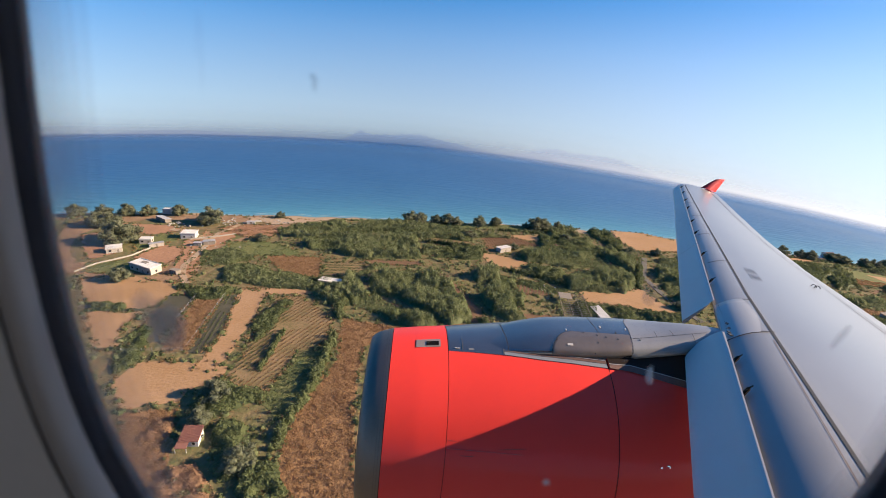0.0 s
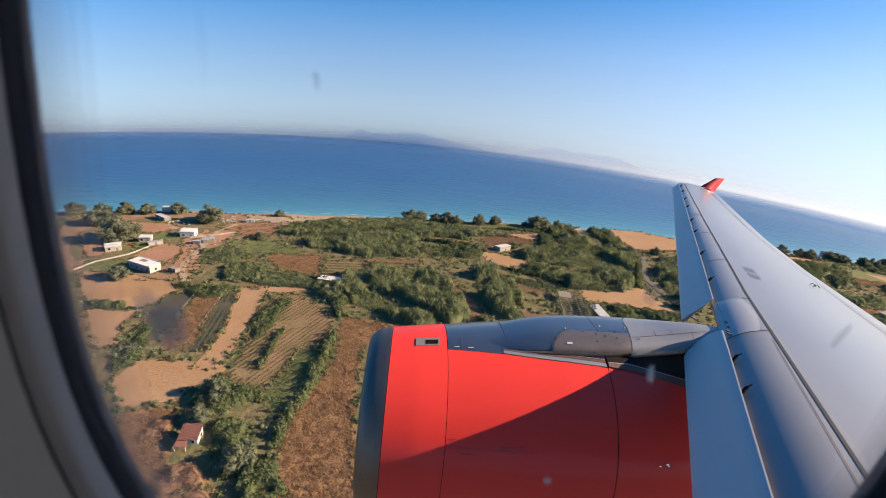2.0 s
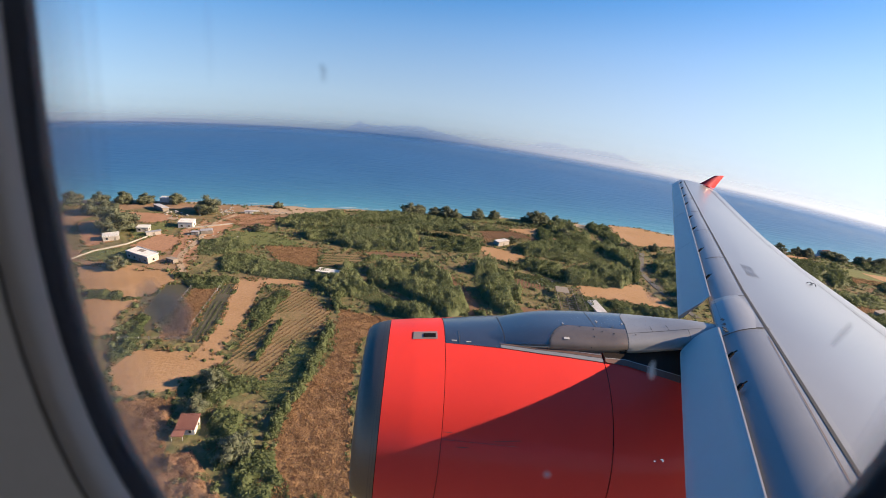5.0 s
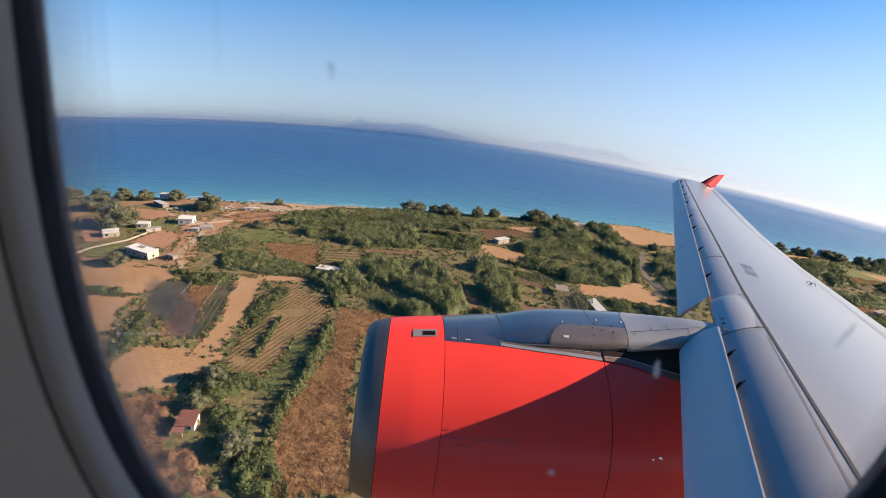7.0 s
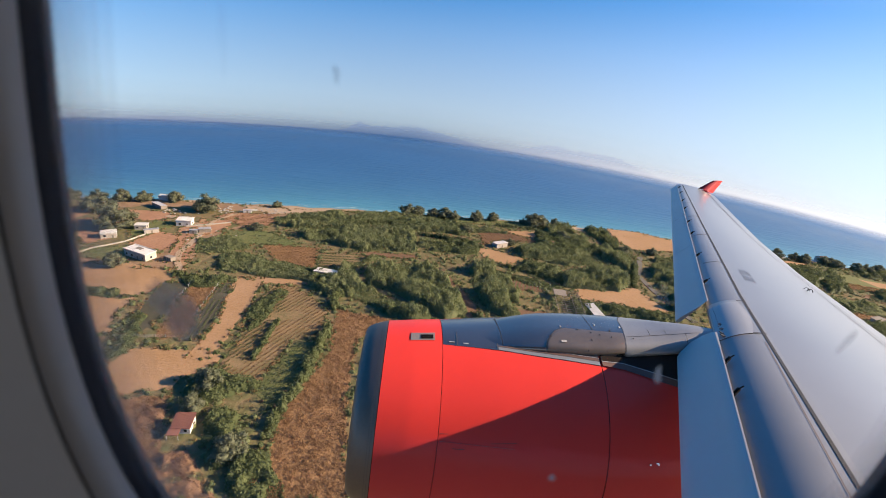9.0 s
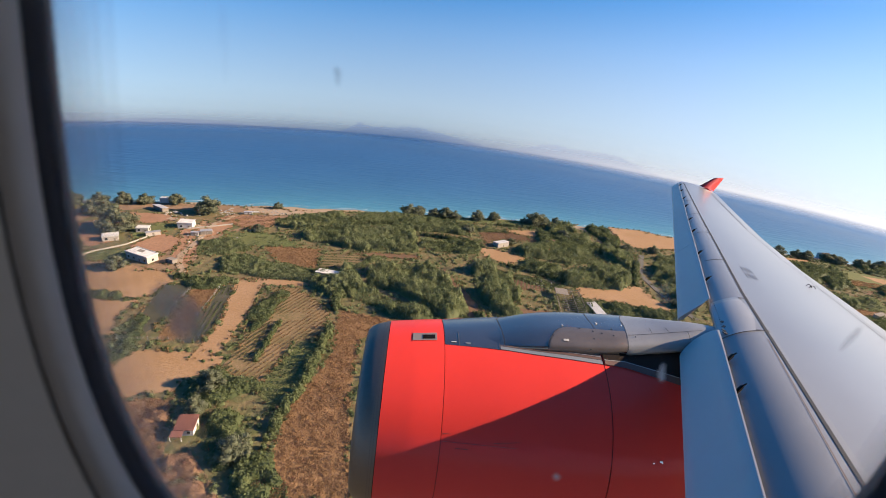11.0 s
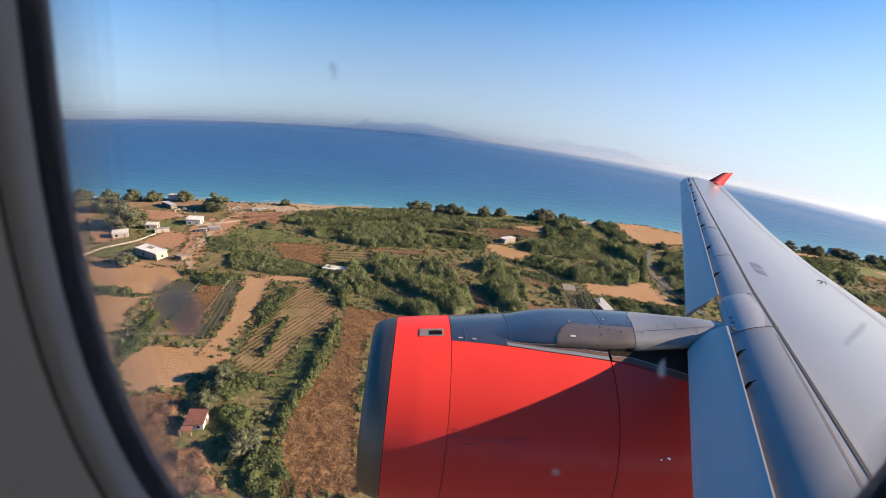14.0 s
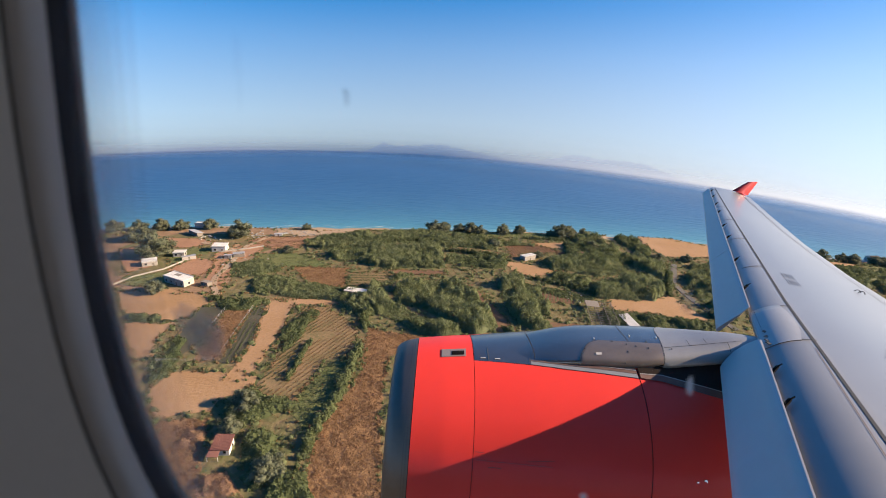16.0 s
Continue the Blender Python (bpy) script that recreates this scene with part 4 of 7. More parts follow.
def canopy(poly, height, lump, rough, density, size, rng, name, mat, up, slim, core, stretch=1.0):
    """A closed stand of growth: an uneven roof over the outline, clothed in leaves, falling steeply at its rim."""
    seed = int(rng.integers(1e6))

    def roof(p):
        along = np.column_stack([(p[:, 0] * 0.978 + p[:, 1] * 0.208) / stretch, p[:, 1] * 0.978 - p[:, 0] * 0.208])
        h = soft_noise(along, lump, seed) * 0.55 + soft_noise(p, lump * 0.42, seed + 1) * 0.45
        gap = np.clip((soft_noise(along, lump * 1.5, seed + 2) - (0.14 + 0.03 * stretch)) * 7, 0.10, 1)
        rim = np.clip(np.where(inside(poly, p), to_edge(poly, p), 0) / 1.7, 0, 1) ** 0.55
        return height * (1 - rough + rough * 1.5 * h) * rim * gap

    p = scatter(poly, density, rng)
    h, e = roof(p), 0.5
    out = np.column_stack([(h - roof(p + (e, 0))) / e, (h - roof(p + (0, e))) / e, np.full(len(p), 0.75)])
    out /= np.linalg.norm(out, axis=1)[:, None]
    c = np.column_stack([p, level(p[:, 0], p[:, 1]) + 0.05 + h * rng.uniform(core, 1.1, len(p))])
    lo, hi = np.min(poly, 0), np.max(poly, 0)
    nx, ny = int((hi[0] - lo[0]) / 0.9) + 3, int((hi[1] - lo[1]) / 0.9) + 3
    gx, gy = np.meshgrid(lo[0] - 0.9 + 0.9 * np.arange(nx), lo[1] - 0.9 + 0.9 * np.arange(ny), indexing="ij")
    g = np.column_stack([gx.ravel(), gy.ravel()])
    gh = roof(g)
    v = np.column_stack([g, level(g[:, 0], g[:, 1]) + gh * core - 0.3])
    idx = np.arange(nx * ny).reshape(nx, ny)
    q = np.stack([idx[:-1, :-1], idx[1:, :-1], idx[1:, 1:], idx[:-1, 1:]], -1).reshape(-1, 4)
    q = q[gh[q].max(1) > 0.05]
    return leaves(c, size, rng, up, name, mat, slim, out, (v, q))


def thicket(kind, height, poly, fill=1.0):
    COUNT[0] += 1
    rng = np.random.default_rng(100 + COUNT[0])
    poly = [(x, min(y, float(coast(x)) - 6)) for x, y in ragged(poly, 2.2, 5)]
    if kind == "reed":
        me = canopy(poly, height * 1.15, 5.8, 0.85, 8.0 * fill, 0.80 / fill ** 0.4, rng, "reed_thicket", M_reed, 1.9, 0.22, 0.62, 2.6)
        thing("reed_thicket", me, "tall green cane thicket with feathery tops", "reeds", kind="stuff")
    elif kind == "dry":
        me = canopy(poly, height, 3.0, 0.9, 12.0 * fill, 0.24 / fill ** 0.4, rng, "dry_shrubs", M_rust, 0.5, 0.4, 0.75)
        thing("dry_shrubs", me, "rust brown dry shrubs on fallow ground", "shrubs", kind="stuff")
    else:
        me = canopy(poly, height, 3.6, 0.85, 9.0 * fill, 0.36 / fill ** 0.4, rng, "shrubs", M_bush, 0.4, 0.5, 0.74)
        thing("shrubs", me, "dense dark green shrubs between the fields", "shrubs", kind="stuff")


def blobs(p, radius, height, per, size, rng, name, mat, up=0.0, slim=0.5, heart=True):
    """Leafy mounds at p: leaves spread over the upper part of uneven domes."""
    k = len(p)
    r = radius * rng.uniform(0.6, 1.4, k)
    h = height * rng.uniform(0.45, 1.4, k)
    i = np.repeat(np.arange(k), per)
    d = unit(len(i), rng)
    d[:, 2] = np.abs(d[:, 2])
    q = rng.uniform(0.6, 1.15, len(i))
    c = np.empty((len(i), 3))
    c[:, 0] = p[i, 0] + d[:, 0] * r[i] * q
    c[:, 1] = p[i, 1] + d[:, 1] * r[i] * q
    c[:, 2] = level(c[:, 0], c[:, 1]) + 0.1 + d[:, 2] * h[i] * q
    core = None
    if heart:
        mid = np.column_stack([p, level(p[:, 0], p[:, 1]) - 0.1])
        core = hearts_of(mid, np.column_stack([r, r, h]) * 0.66)
    return leaves(c, size, rng, up, name, mat, slim, d, core)


def hedge(line, width, height):
    COUNT[0] += 1
    rng = np.random.default_rng(300 + COUNT[0])
    pts = []
    for (x0, y0), (x1, y1) in zip(line, line[1:]):
        n = int(math.hypot(x1 - x0, y1 - y0) / 0.9) + 1
        k = rng.uniform(0, 1, n)
        pts.append(np.stack([x0 + (x1 - x0) * k, y0 + (y1 - y0) * k], 1) + rng.normal(0, width * 0.3, (n, 2)))
    me = blobs(np.concatenate(pts), width * 0.7, height, 90, 0.34, rng, "hedge", M_bush, up=0.4, slim=0.5)
    thing("hedge", me, "uneven green hedge along a field edge", "hedge", kind="stuff")


def tree_model(seed, height):
    """A tapered trunk with limbs and a crown of leaf clumps; returns trunk and crown meshes."""
    rng = np.random.default_rng(seed)
    pieces = []

    def limb(a, b, r0, r1):
        a, b = np.array(a), np.array(b)
        d = (b - a) / np.linalg.norm(b - a)
        s = np.cross(d, (0.3, 1, 0.2))
        s /= np.linalg.norm(s)
        t = np.cross(d, s)
        pieces.append(loft([[tuple(p + (s * math.cos(k) + t * math.sin(k)) * r) for k in np.arange(0, 6.2, 1.047)] for p, r in ((a, r0), ((a + b) / 2 + rng.normal(0, 0.08, 3), (r0 + r1) / 2), (b, r1))], cap=True))

    fork = height * rng.uniform(0.12, 0.2)
    limb((0, 0, -0.4), (rng.normal(0, 0.2), rng.normal(0, 0.2), fork), 0.045 * height, 0.03 * height)
    tips = []
    for i in range(16):
        a = i * 2.4 + rng.uniform(-0.4, 0.4)
        w = height * rng.uniform(0.15, 0.55)
        tip = np.array((math.cos(a) * w, math.sin(a) * w, height * rng.uniform(0.22, 0.84 - 0.5 * w / height)))
        limb((0, 0, fork - 0.2), tip, 0.02 * height, 0.008 * height)
        tips.append(tip)
    tips += [np.array((math.cos(a) * height * 0.36, math.sin(a) * height * 0.36, height * rng.uniform(0.12, 0.28))) for a in np.arange(0, 6.2, 0.7)]
    tips = np.array(tips + [np.array((0, 0, height * 0.8)), np.array((0.1, 0, height * 0.55)), np.array((-0.1, 0.2, height * 0.35))])
    k = rng.integers(0, len(tips), 3600)
    d = unit(len(k), rng) * rng.uniform(0.62, 1.2, len(k))[:, None]
    size = height * rng.uniform(0.13, 0.23, len(tips))
    r = size[k]
    flat = np.array((1.1, 1.1, 0.85))
    c = tips[k] + d * r[:, None] * flat
    core = hearts_of(tips, size[:, None] * flat[None] * 0.62, True)
    return mesh_of("trunk", *join(*pieces), M_bark, True), leaves(c, 0.034 * height, rng, 0.0, "crown", M_crown, 0.6, d, core)


TREE_MODELS = [tree_model(40 + i, 8.0) for i in range(5)]


def tree(x, y, height, i):
    y = min(y, float(coast(x)) - 9)
    root = new("tree")
    root.matrix_world = Matrix.LocRotScale((x, y, float(level(x, y))), Euler((0, 0, i * 2.1)), Vector((1.12, 1.12, 1)) * (1.25 * height / 8.0))
    wide = "low round" if height < 6 else "tall broad"
    tagged(root, "%s dark green tree with a dense uneven crown" % wide, "tree", "trees on the coastal plain")
    trunk, crown = TREE_MODELS[i % 5]
    part("trunk", trunk, root)
    part("crown", crown, root)


field("dusty_plain", M_dust, [(-214.0, 268.0), (-178.0, 296.0), (-92.0, 306.0), (-76.0, 290.0), (-98.0, 262.0), (-112.0, 232.0), (-106.0, 196.0), (-124.0, 192.0), (-168.0, 197.0), (-196.0, 226.0)], "dusty bare earth round a hamlet behind the beach")
field("stubble_field", M_tan, [(-154.2, 191.7), (-139.2, 198.9), (-112.6, 193.4), (-106.0, 187.0), (-108.3, 169.9), (-115.7, 166.1), (-130.8, 170.9), (-139.1, 172.4)], "pale tan stubble field with short dry grass")
field("stubble_field", M_tan, [(-132.6, 163.8), (-111.0, 165.9), (-111.8, 153.5), (-105.5, 140.6), (-111.8, 137.6)], "small pale tan stubble field beside a hedge")
field("stubble_field", M_tan, [(-94.9, 119.8), (-92.9, 132.7), (-69.2, 133.0), (-62.2, 131.7), (-62.5, 125.3), (-69.8, 118.0), (-70.1, 112.6), (-84.7, 108.7)], "bare tan earth field with smooth surface")
field("net_bed", M_net, [(-107.6, 181.1), (-95.9, 182.5), (-93.8, 157.9), (-95.0, 138.1), (-103.3, 138.4), (-105.6, 158.4)], "long bed under dark grey shade netting")
field("weedy_bed", M_dry, [(-95.9, 182.5), (-84.2, 184.0), (-80.6, 140.7), (-89.0, 137.9), (-92.6, 157.9)], "brown overgrown bed between shade nets")
field("net_bed", M_net, [(-84.2, 184.0), (-77.3, 184.7), (-72.9, 155.1), (-73.7, 138.4), (-79.5, 138.6)], "flat grey shade netting over a long bed")
field("dirt_track", M_tan, [(-79.3, 190.7), (-66.8, 191.2), (-64.5, 162.9), (-64.4, 136.0), (-65.9, 126.5), (-72.9, 129.9), (-72.1, 147.8)], "light tan dirt track between field beds")
field("dirt_track", M_tan, [(-78.1, 191.7), (-44.2, 195.1), (-38.8, 189.0), (-64.7, 187.1)], "light tan dirt track along a hedge")
field("crop_field", M_crop, [(-62.5, 184.0), (-51.1, 187.5), (-31.4, 167.8), (-30.6, 148.5), (-39.8, 143.6), (-45.1, 116.3), (-60.2, 123.1), (-59.5, 141.1)], "brownish green vegetable field planted in rows")
field("crop_field", M_grass, [(-38.7, 142.5), (-28.3, 145.3), (-33.5, 115.0), (-37.2, 106.4), (-45.2, 114.2)], "dark green weedy field beside a tall hedge")
field("dry_field", M_dry, [(-28.0, 168.7), (-3.4, 163.9), (-15.8, 146.0), (-14.9, 113.5), (-9.3, 77.3), (-34.3, 75.4), (-32.8, 92.1), (-32.4, 109.6), (-25.0, 138.0)], "rust brown dry grass field with tall weeds")
field("dry_field", M_dry, [(-83.5, 107.5), (-69.0, 109.3), (-61.4, 90.4), (-54.8, 74.6), (-63.3, 74.7), (-74.9, 87.4)], "brown scrubby field with dry bushes")
field("bare_field", M_red_earth, [(-193.9, 249.2), (-178.6, 257.6), (-164.5, 244.9), (-158.2, 223.9), (-166.4, 214.6)], "reddish bare earth field beside trees")
field("bare_field", M_red_earth, [(-146.8, 220.2), (-141.5, 240.3), (-126.9, 235.4), (-123.6, 217.8), (-134.6, 211.6)], "reddish bare earth yard beside a white house")
field("bare_field", M_red_earth, [(-125.2, 273.0), (-116.6, 284.2), (-87.9, 287.4), (-87.0, 261.9), (-103.7, 260.3)], "red ploughed earth field near the beach")
field("bare_field", M_red_earth, [(-184.1, 272.3), (-154.7, 273.5), (-140.5, 265.8), (-158.8, 255.0), (-173.7, 259.1)], "reddish bare strip behind the coast trees")
field("dirt_track", M_tan, [(-109.1, 193.2), (-115.0, 208.4), (-121.8, 226.4), (-127.9, 252.6), (-130.0, 268.7), (-122.6, 262.6), (-120.8, 239.8), (-116.6, 219.3), (-104.4, 194.0)], "pale dirt lane leading to small houses")
field("grass_field", M_grass, [(-164.4, 210.5), (-145.9, 216.2), (-124.0, 212.9), (-138.1, 197.8), (-157.0, 199.9)], "green grass field beside a white house")
field("grass_field", M_grass, [(-162.2, 243.7), (-148.0, 258.9), (-135.7, 255.1), (-149.6, 228.3)], "green grass strip beside a low white wall")
field("bare_field", M_sand, [(-118.8, 300.6), (-69.0, 303.7), (-51.3, 297.2), (-95.5, 288.0)], "pale sandy strip behind the beach")
field("grass_field", M_grass, [(-111.0, 251.4), (-85.2, 254.4), (-60.6, 238.0), (-81.8, 232.6), (-101.2, 228.0)], "green grass meadow among reed thickets")
field("dry_field", M_dry, [(-81.8, 232.6), (-49.8, 234.6), (-47.2, 208.8), (-65.0, 209.6)], "yellow brown dry meadow among bushes")
field("crop_field", M_crop, [(-46.7, 227.8), (-27.1, 232.5), (-22.9, 220.1), (-45.0, 209.6)], "small terraced vegetable beds with brown rows")
field("bare_field", M_soil, [(50.2, 294.7), (74.0, 299.6), (91.7, 285.3), (59.9, 278.8), (51.2, 266.1)], "brown tilled plot near small sheds")
field("bare_field", M_tan, [(46.2, 262.7), (60.7, 258.6), (75.4, 251.0), (60.6, 236.2), (47.8, 246.6)], "tan bare clearing among thickets")
field("stubble_field", M_tan, [(167.0, 343.0), (197.0, 344.0), (224.0, 330.0), (215.0, 303.0), (166.0, 294.0), (164.0, 316.0)], "orange tan stubble field near the coast")
field("stubble_field", M_tan, [(95.1, 214.1), (112.8, 214.6), (136.8, 225.1), (140.3, 209.4), (145.0, 193.5), (114.9, 200.6), (95.9, 201.9)], "orange tan bare field beside a road")
field("bare_field", M_soil, [(57.4, 183.8), (76.8, 183.3), (74.2, 170.8), (54.7, 170.2)], "brown bare yard beside a wooden pergola")
field("stubble_field", M_tan, [(100.3, 183.8), (141.6, 185.0), (133.4, 169.7), (94.8, 169.4)], "tan bare field beside a dark hedge")
field("grass_field", M_grass, [(274.4, 248.1), (322.9, 250.4), (311.8, 229.0), (268.7, 228.6)], "green meadow among coastal shrubs")
field("dry_field", M_dry, [(316.8, 287.1), (358.2, 282.9), (362.6, 273.7), (309.0, 270.9)], "yellow brown dry strip among bushes")
field("dry_field", M_dry, [(275.1, 227.7), (312.6, 225.4), (273.3, 187.2), (257.8, 195.6)], "brown dry field among coastal shrubs")
field("grass_field", M_grass, [(-49.9, 310.1), (-12.7, 317.0), (54.1, 325.6), (106.3, 332.2), (138.6, 338.3), (102.4, 318.5), (60.5, 312.8), (21.7, 311.5), (-16.8, 307.0)], "olive green meadow behind the beach")
field("crop_field", M_crop, [(8.9, 281.2), (34.2, 290.4), (36.6, 276.4), (11.0, 268.8)], "narrow terraced plots with green rows")
field("bare_field", M_soil, [(-27.0, 235.3), (5.0, 238.4), (7.2, 232.8), (-21.7, 229.4)], "brown bare strip between thickets")
field("crop_field", M_soil, [(59.3, 216.0), (73.0, 215.6), (75.6, 206.2), (60.8, 204.7)], "dark earth plot with bright green vine rows")
field("bare_field", M_tan, [(69.8, 303.2), (97.2, 308.8), (94.2, 292.9), (75.1, 297.0)], "tan bare plot near the coast")
field("grass_field", M_grass, [(314.4, 307.8), (352.4, 306.1), (381.0, 303.6), (406.9, 291.2), (349.8, 274.2), (324.0, 287.2)], "olive meadow behind coastal trees")
field("bare_field", M_tan, [(304.7, 320.6), (337.2, 322.8), (320.9, 310.3), (298.9, 310.0)], "tan strip behind the beach")
field("dirt_yard", M_red_earth, [(-133.9, 248.3), (-123.7, 262.7), (-109.6, 272.7), (-108.7, 252.2), (-117.7, 235.8), (-108.4, 204.1), (-119.1, 200.7), (-122.3, 219.6)], "brown dirt yard between small houses")
road("dirt_path", M_sand, [(-106, 193), (-113, 203), (-117, 213), (-117, 222), (-118, 237), (-120, 249), (-129, 257), (-141, 263), (-151, 266)], 3.0, "pale dirt path winding between small houses")
road("dirt_path", M_sand, [(-120, 249), (-121, 263), (-115, 281), (-110, 298)], 2.4, "pale dirt path leading to the beach")
road("lane", M_asphalt, [(165.9, 279.0), (147.4, 242.9), (147.4, 222.2), (149.5, 200.9), (152.9, 188.6)], 3.4, "narrow grey lane between reed thickets")
field("ditch", M_soil, [(10.4, 226.1), (22.2, 221.9), (33.5, 191.2), (40.5, 172.6), (31.9, 168.8), (23.6, 201.1)], "dark bare ditch between reed thickets")
thicket("reed", 5.0, [(-20.9, 205.7), (-9.9, 222.3), (12.5, 226.0), (24.6, 206.8), (31.7, 175.7), (20.9, 167.2), (7.6, 177.4), (-3.4, 189.6), (-17.7, 193.0)])
thicket("reed", 4.5, [(-35.2, 204.4), (-23.1, 201.9), (-17.7, 190.1), (-4.5, 181.8), (9.8, 173.4), (14.3, 167.3), (5.5, 162.6), (-5.6, 167.0), (-20.0, 178.4), (-31.0, 187.7)])
thicket("reed", 3, [(-50.4, 291.8), (-12.7, 314.4), (21.7, 309.0), (54.1, 298.8), (40.5, 283.1), (13.0, 281.0), (-14.9, 286.1), (-41.2, 278.8)])
thicket("reed", 4, [(-43.4, 272.7), (4.7, 278.8), (7.1, 243.8), (-24.9, 237.0), (-61.4, 247.3), (-79.0, 269.6)])
thicket("bush", 3, [(16.2, 265.9), (47.1, 268.0), (44.5, 250.3), (15.5, 246.1)])
thicket("reed", 6.5, [(36.9, 225.1), (50.0, 240.2), (49.9, 213.5), (52.9, 188.7), (57.7, 178.0), (48.2, 170.4), (41.4, 180.4), (37.6, 200.7)])
thicket("bush", 1.0, [(51.5, 228.3), (76.9, 221.9), (91.9, 214.1), (79.8, 207.0), (61.4, 216.9)])
thicket("reed", 5, [(92.1, 227.9), (116.7, 244.4), (135.9, 246.6), (134.6, 226.9), (123.2, 215.3), (104.4, 214.8), (89.9, 214.2)])
thicket("reed", 4, [(71.5, 267.0), (104.0, 279.8), (128.9, 268.7), (133.1, 255.5), (97.1, 247.6), (74.3, 251.9)])
thicket("bush", 3.5, [(72.6, 245.7), (96.4, 241.4), (91.9, 231.6), (86.2, 223.5), (68.9, 235.0)])
thicket("reed", 3.5, [(29.1, 293.2), (73.0, 298.8), (71.2, 294.7), (28.2, 288.9)])
thicket("reed", 3.5, [(7.0, 259.2), (45.3, 258.3), (44.5, 250.3), (7.0, 250.1)])
thicket("reed", 5, [(106.2, 334.7), (124.7, 331.5), (137.7, 293.2), (153.0, 268.2), (144.8, 249.1), (137.6, 261.6), (123.3, 288.6), (105.6, 314.3)])
thicket("bush", 4, [(145.6, 345.2), (161.5, 329.6), (157.9, 298.6), (155.2, 275.8), (146.4, 284.6), (141.6, 326.1)])
thicket("reed", 4.5, [(176.7, 279.7), (209.5, 280.1), (161.0, 201.7), (152.5, 212.9), (153.9, 239.2)])
thicket("bush", 3, [(86.6, 197.4), (115.1, 198.7), (145.2, 191.6), (141.7, 184.0), (101.4, 182.8), (85.3, 184.1)])
thicket("bush", 3, [(150.1, 352.1), (164.7, 363.9), (251.2, 348.6), (240.2, 332.2), (198.0, 348.7)])
thicket("reed", 2.6, [(-89.5, 278.5), (-49.9, 307.5), (-37.9, 283.1), (-82.4, 267.1)])
thicket("reed", 1.8, [(-99.2, 222.1), (-74.9, 213.1), (-47.2, 207.8), (-35.4, 192.7), (-65.6, 193.1), (-89.3, 197.2)])
thicket("reed", 3.5, [(-33.9, 212.0), (-22.8, 224.8), (-11.0, 231.7), (-25.1, 213.5), (-31.9, 201.4)])
thicket("bush", 2.2, [(-103.6, 188.9), (-81.5, 191.8), (-81.1, 177.8), (-96.1, 178.5)])
thicket("bush", 3, [(-66.6, 111.5), (-59.0, 124.2), (-43.9, 118.4), (-44.0, 114.1), (-60.8, 107.0)])
thicket("bush", 2.6, [(-54.5, 106.2), (-46.0, 105.4), (-41.5, 98.5), (-45.0, 93.0), (-52.0, 96.0)])
thicket("bush", 2.8, [(-40.5, 91.5), (-32.0, 92.0), (-25.4, 81.0), (-23.0, 73.0), (-34.0, 74.0), (-41.0, 82.0)])
thicket("bush", 1.5, [(-48.5, 90.5), (-43.0, 92.0), (-41.0, 85.0), (-46.0, 84.0)])
thicket("dry", 2.0, [(-64.0, 87.2), (-54.2, 90.3), (-47.3, 83.5), (-40.3, 75.5), (-57.2, 73.5)])
thicket("dry", 1.4, [(-75.2, 106.2), (-67.9, 107.1), (-64.8, 96.1), (-73.2, 96.3)])
thicket("bush", 1.6, [(-63.6, 156.8), (-61.9, 171.0), (-56.9, 182.8), (-51.4, 180.6), (-54.4, 157.5), (-58.4, 141.1)])
thicket("bush", 2, [(-138.0, 171.3), (-127.2, 171.8), (-110.9, 166.9), (-121.8, 164.3), (-131.3, 164.8)])
thicket("bush", 1.3, [(-104.5, 138.4), (-104.5, 156.3), (-98.8, 152.9), (-93.0, 130.5), (-97.0, 124.2)])
thicket("reed", 3.5, [(44.4, 219.3), (61.2, 222.4), (59.3, 189.5), (46.4, 192.8)])
thicket("reed", 2.0, [(-117.9, 232.9), (-101.5, 240.4), (-85.5, 226.1), (-96.1, 217.1), (-108.9, 214.0)])
thicket("bush", 2.5, [(72.8, 241.2), (95.6, 237.8), (92.8, 217.8), (76.9, 221.9)])
thicket("bush", 3, [(32.8, 176.7), (59.0, 171.1), (56.2, 159.3), (31.1, 155.9)])
thicket("reed", 4, [(-51.9, 201.3), (-28.6, 199.3), (-25.6, 181.6), (-33.4, 177.9), (-43.3, 187.2)])
thicket("bush", 4, [(314.2, 294.6), (346.3, 310.0), (323.2, 267.7), (294.6, 256.1)])
thicket("bush", 4, [(304.2, 308.5), (331.4, 299.9), (283.1, 256.9), (280.6, 274.9)])
thicket("bush", 4, [(272.4, 214.1), (312.9, 219.0), (257.7, 166.1), (235.5, 162.2)])
thicket("bush", 3, [(392.0, 357.6), (423.3, 339.3), (448.2, 325.3), (422.6, 303.5), (374.8, 307.5)])
thicket("bush", 4, [(349.8, 274.2), (389.6, 276.2), (358.8, 246.7), (328.8, 252.2)])
thicket("bush", 4, [(93.5, 303.9), (118.6, 311.3), (137.7, 271.1), (104.9, 267.7), (90.4, 274.2)])
hedge([(-28.2, 154.5), (-29.7, 129.7), (-32.3, 113.9), (-33.7, 105.3)], 2.2, 3.6)
hedge([(-34.9, 104.2), (-35.2, 89.9), (-37.8, 78.8)], 2.0, 2.4)
hedge([(-50.6, 128.2), (-50.2, 141.8), (-49.8, 156.3)], 1.4, 1.6)
hedge([(-12.7, 312.7), (29.8, 307.7), (58.1, 297.8)], 1.2, 2.0)
hedge([(13.1, 273.1), (35.7, 272.9), (49.3, 261.7)], 1.2, 2.2)
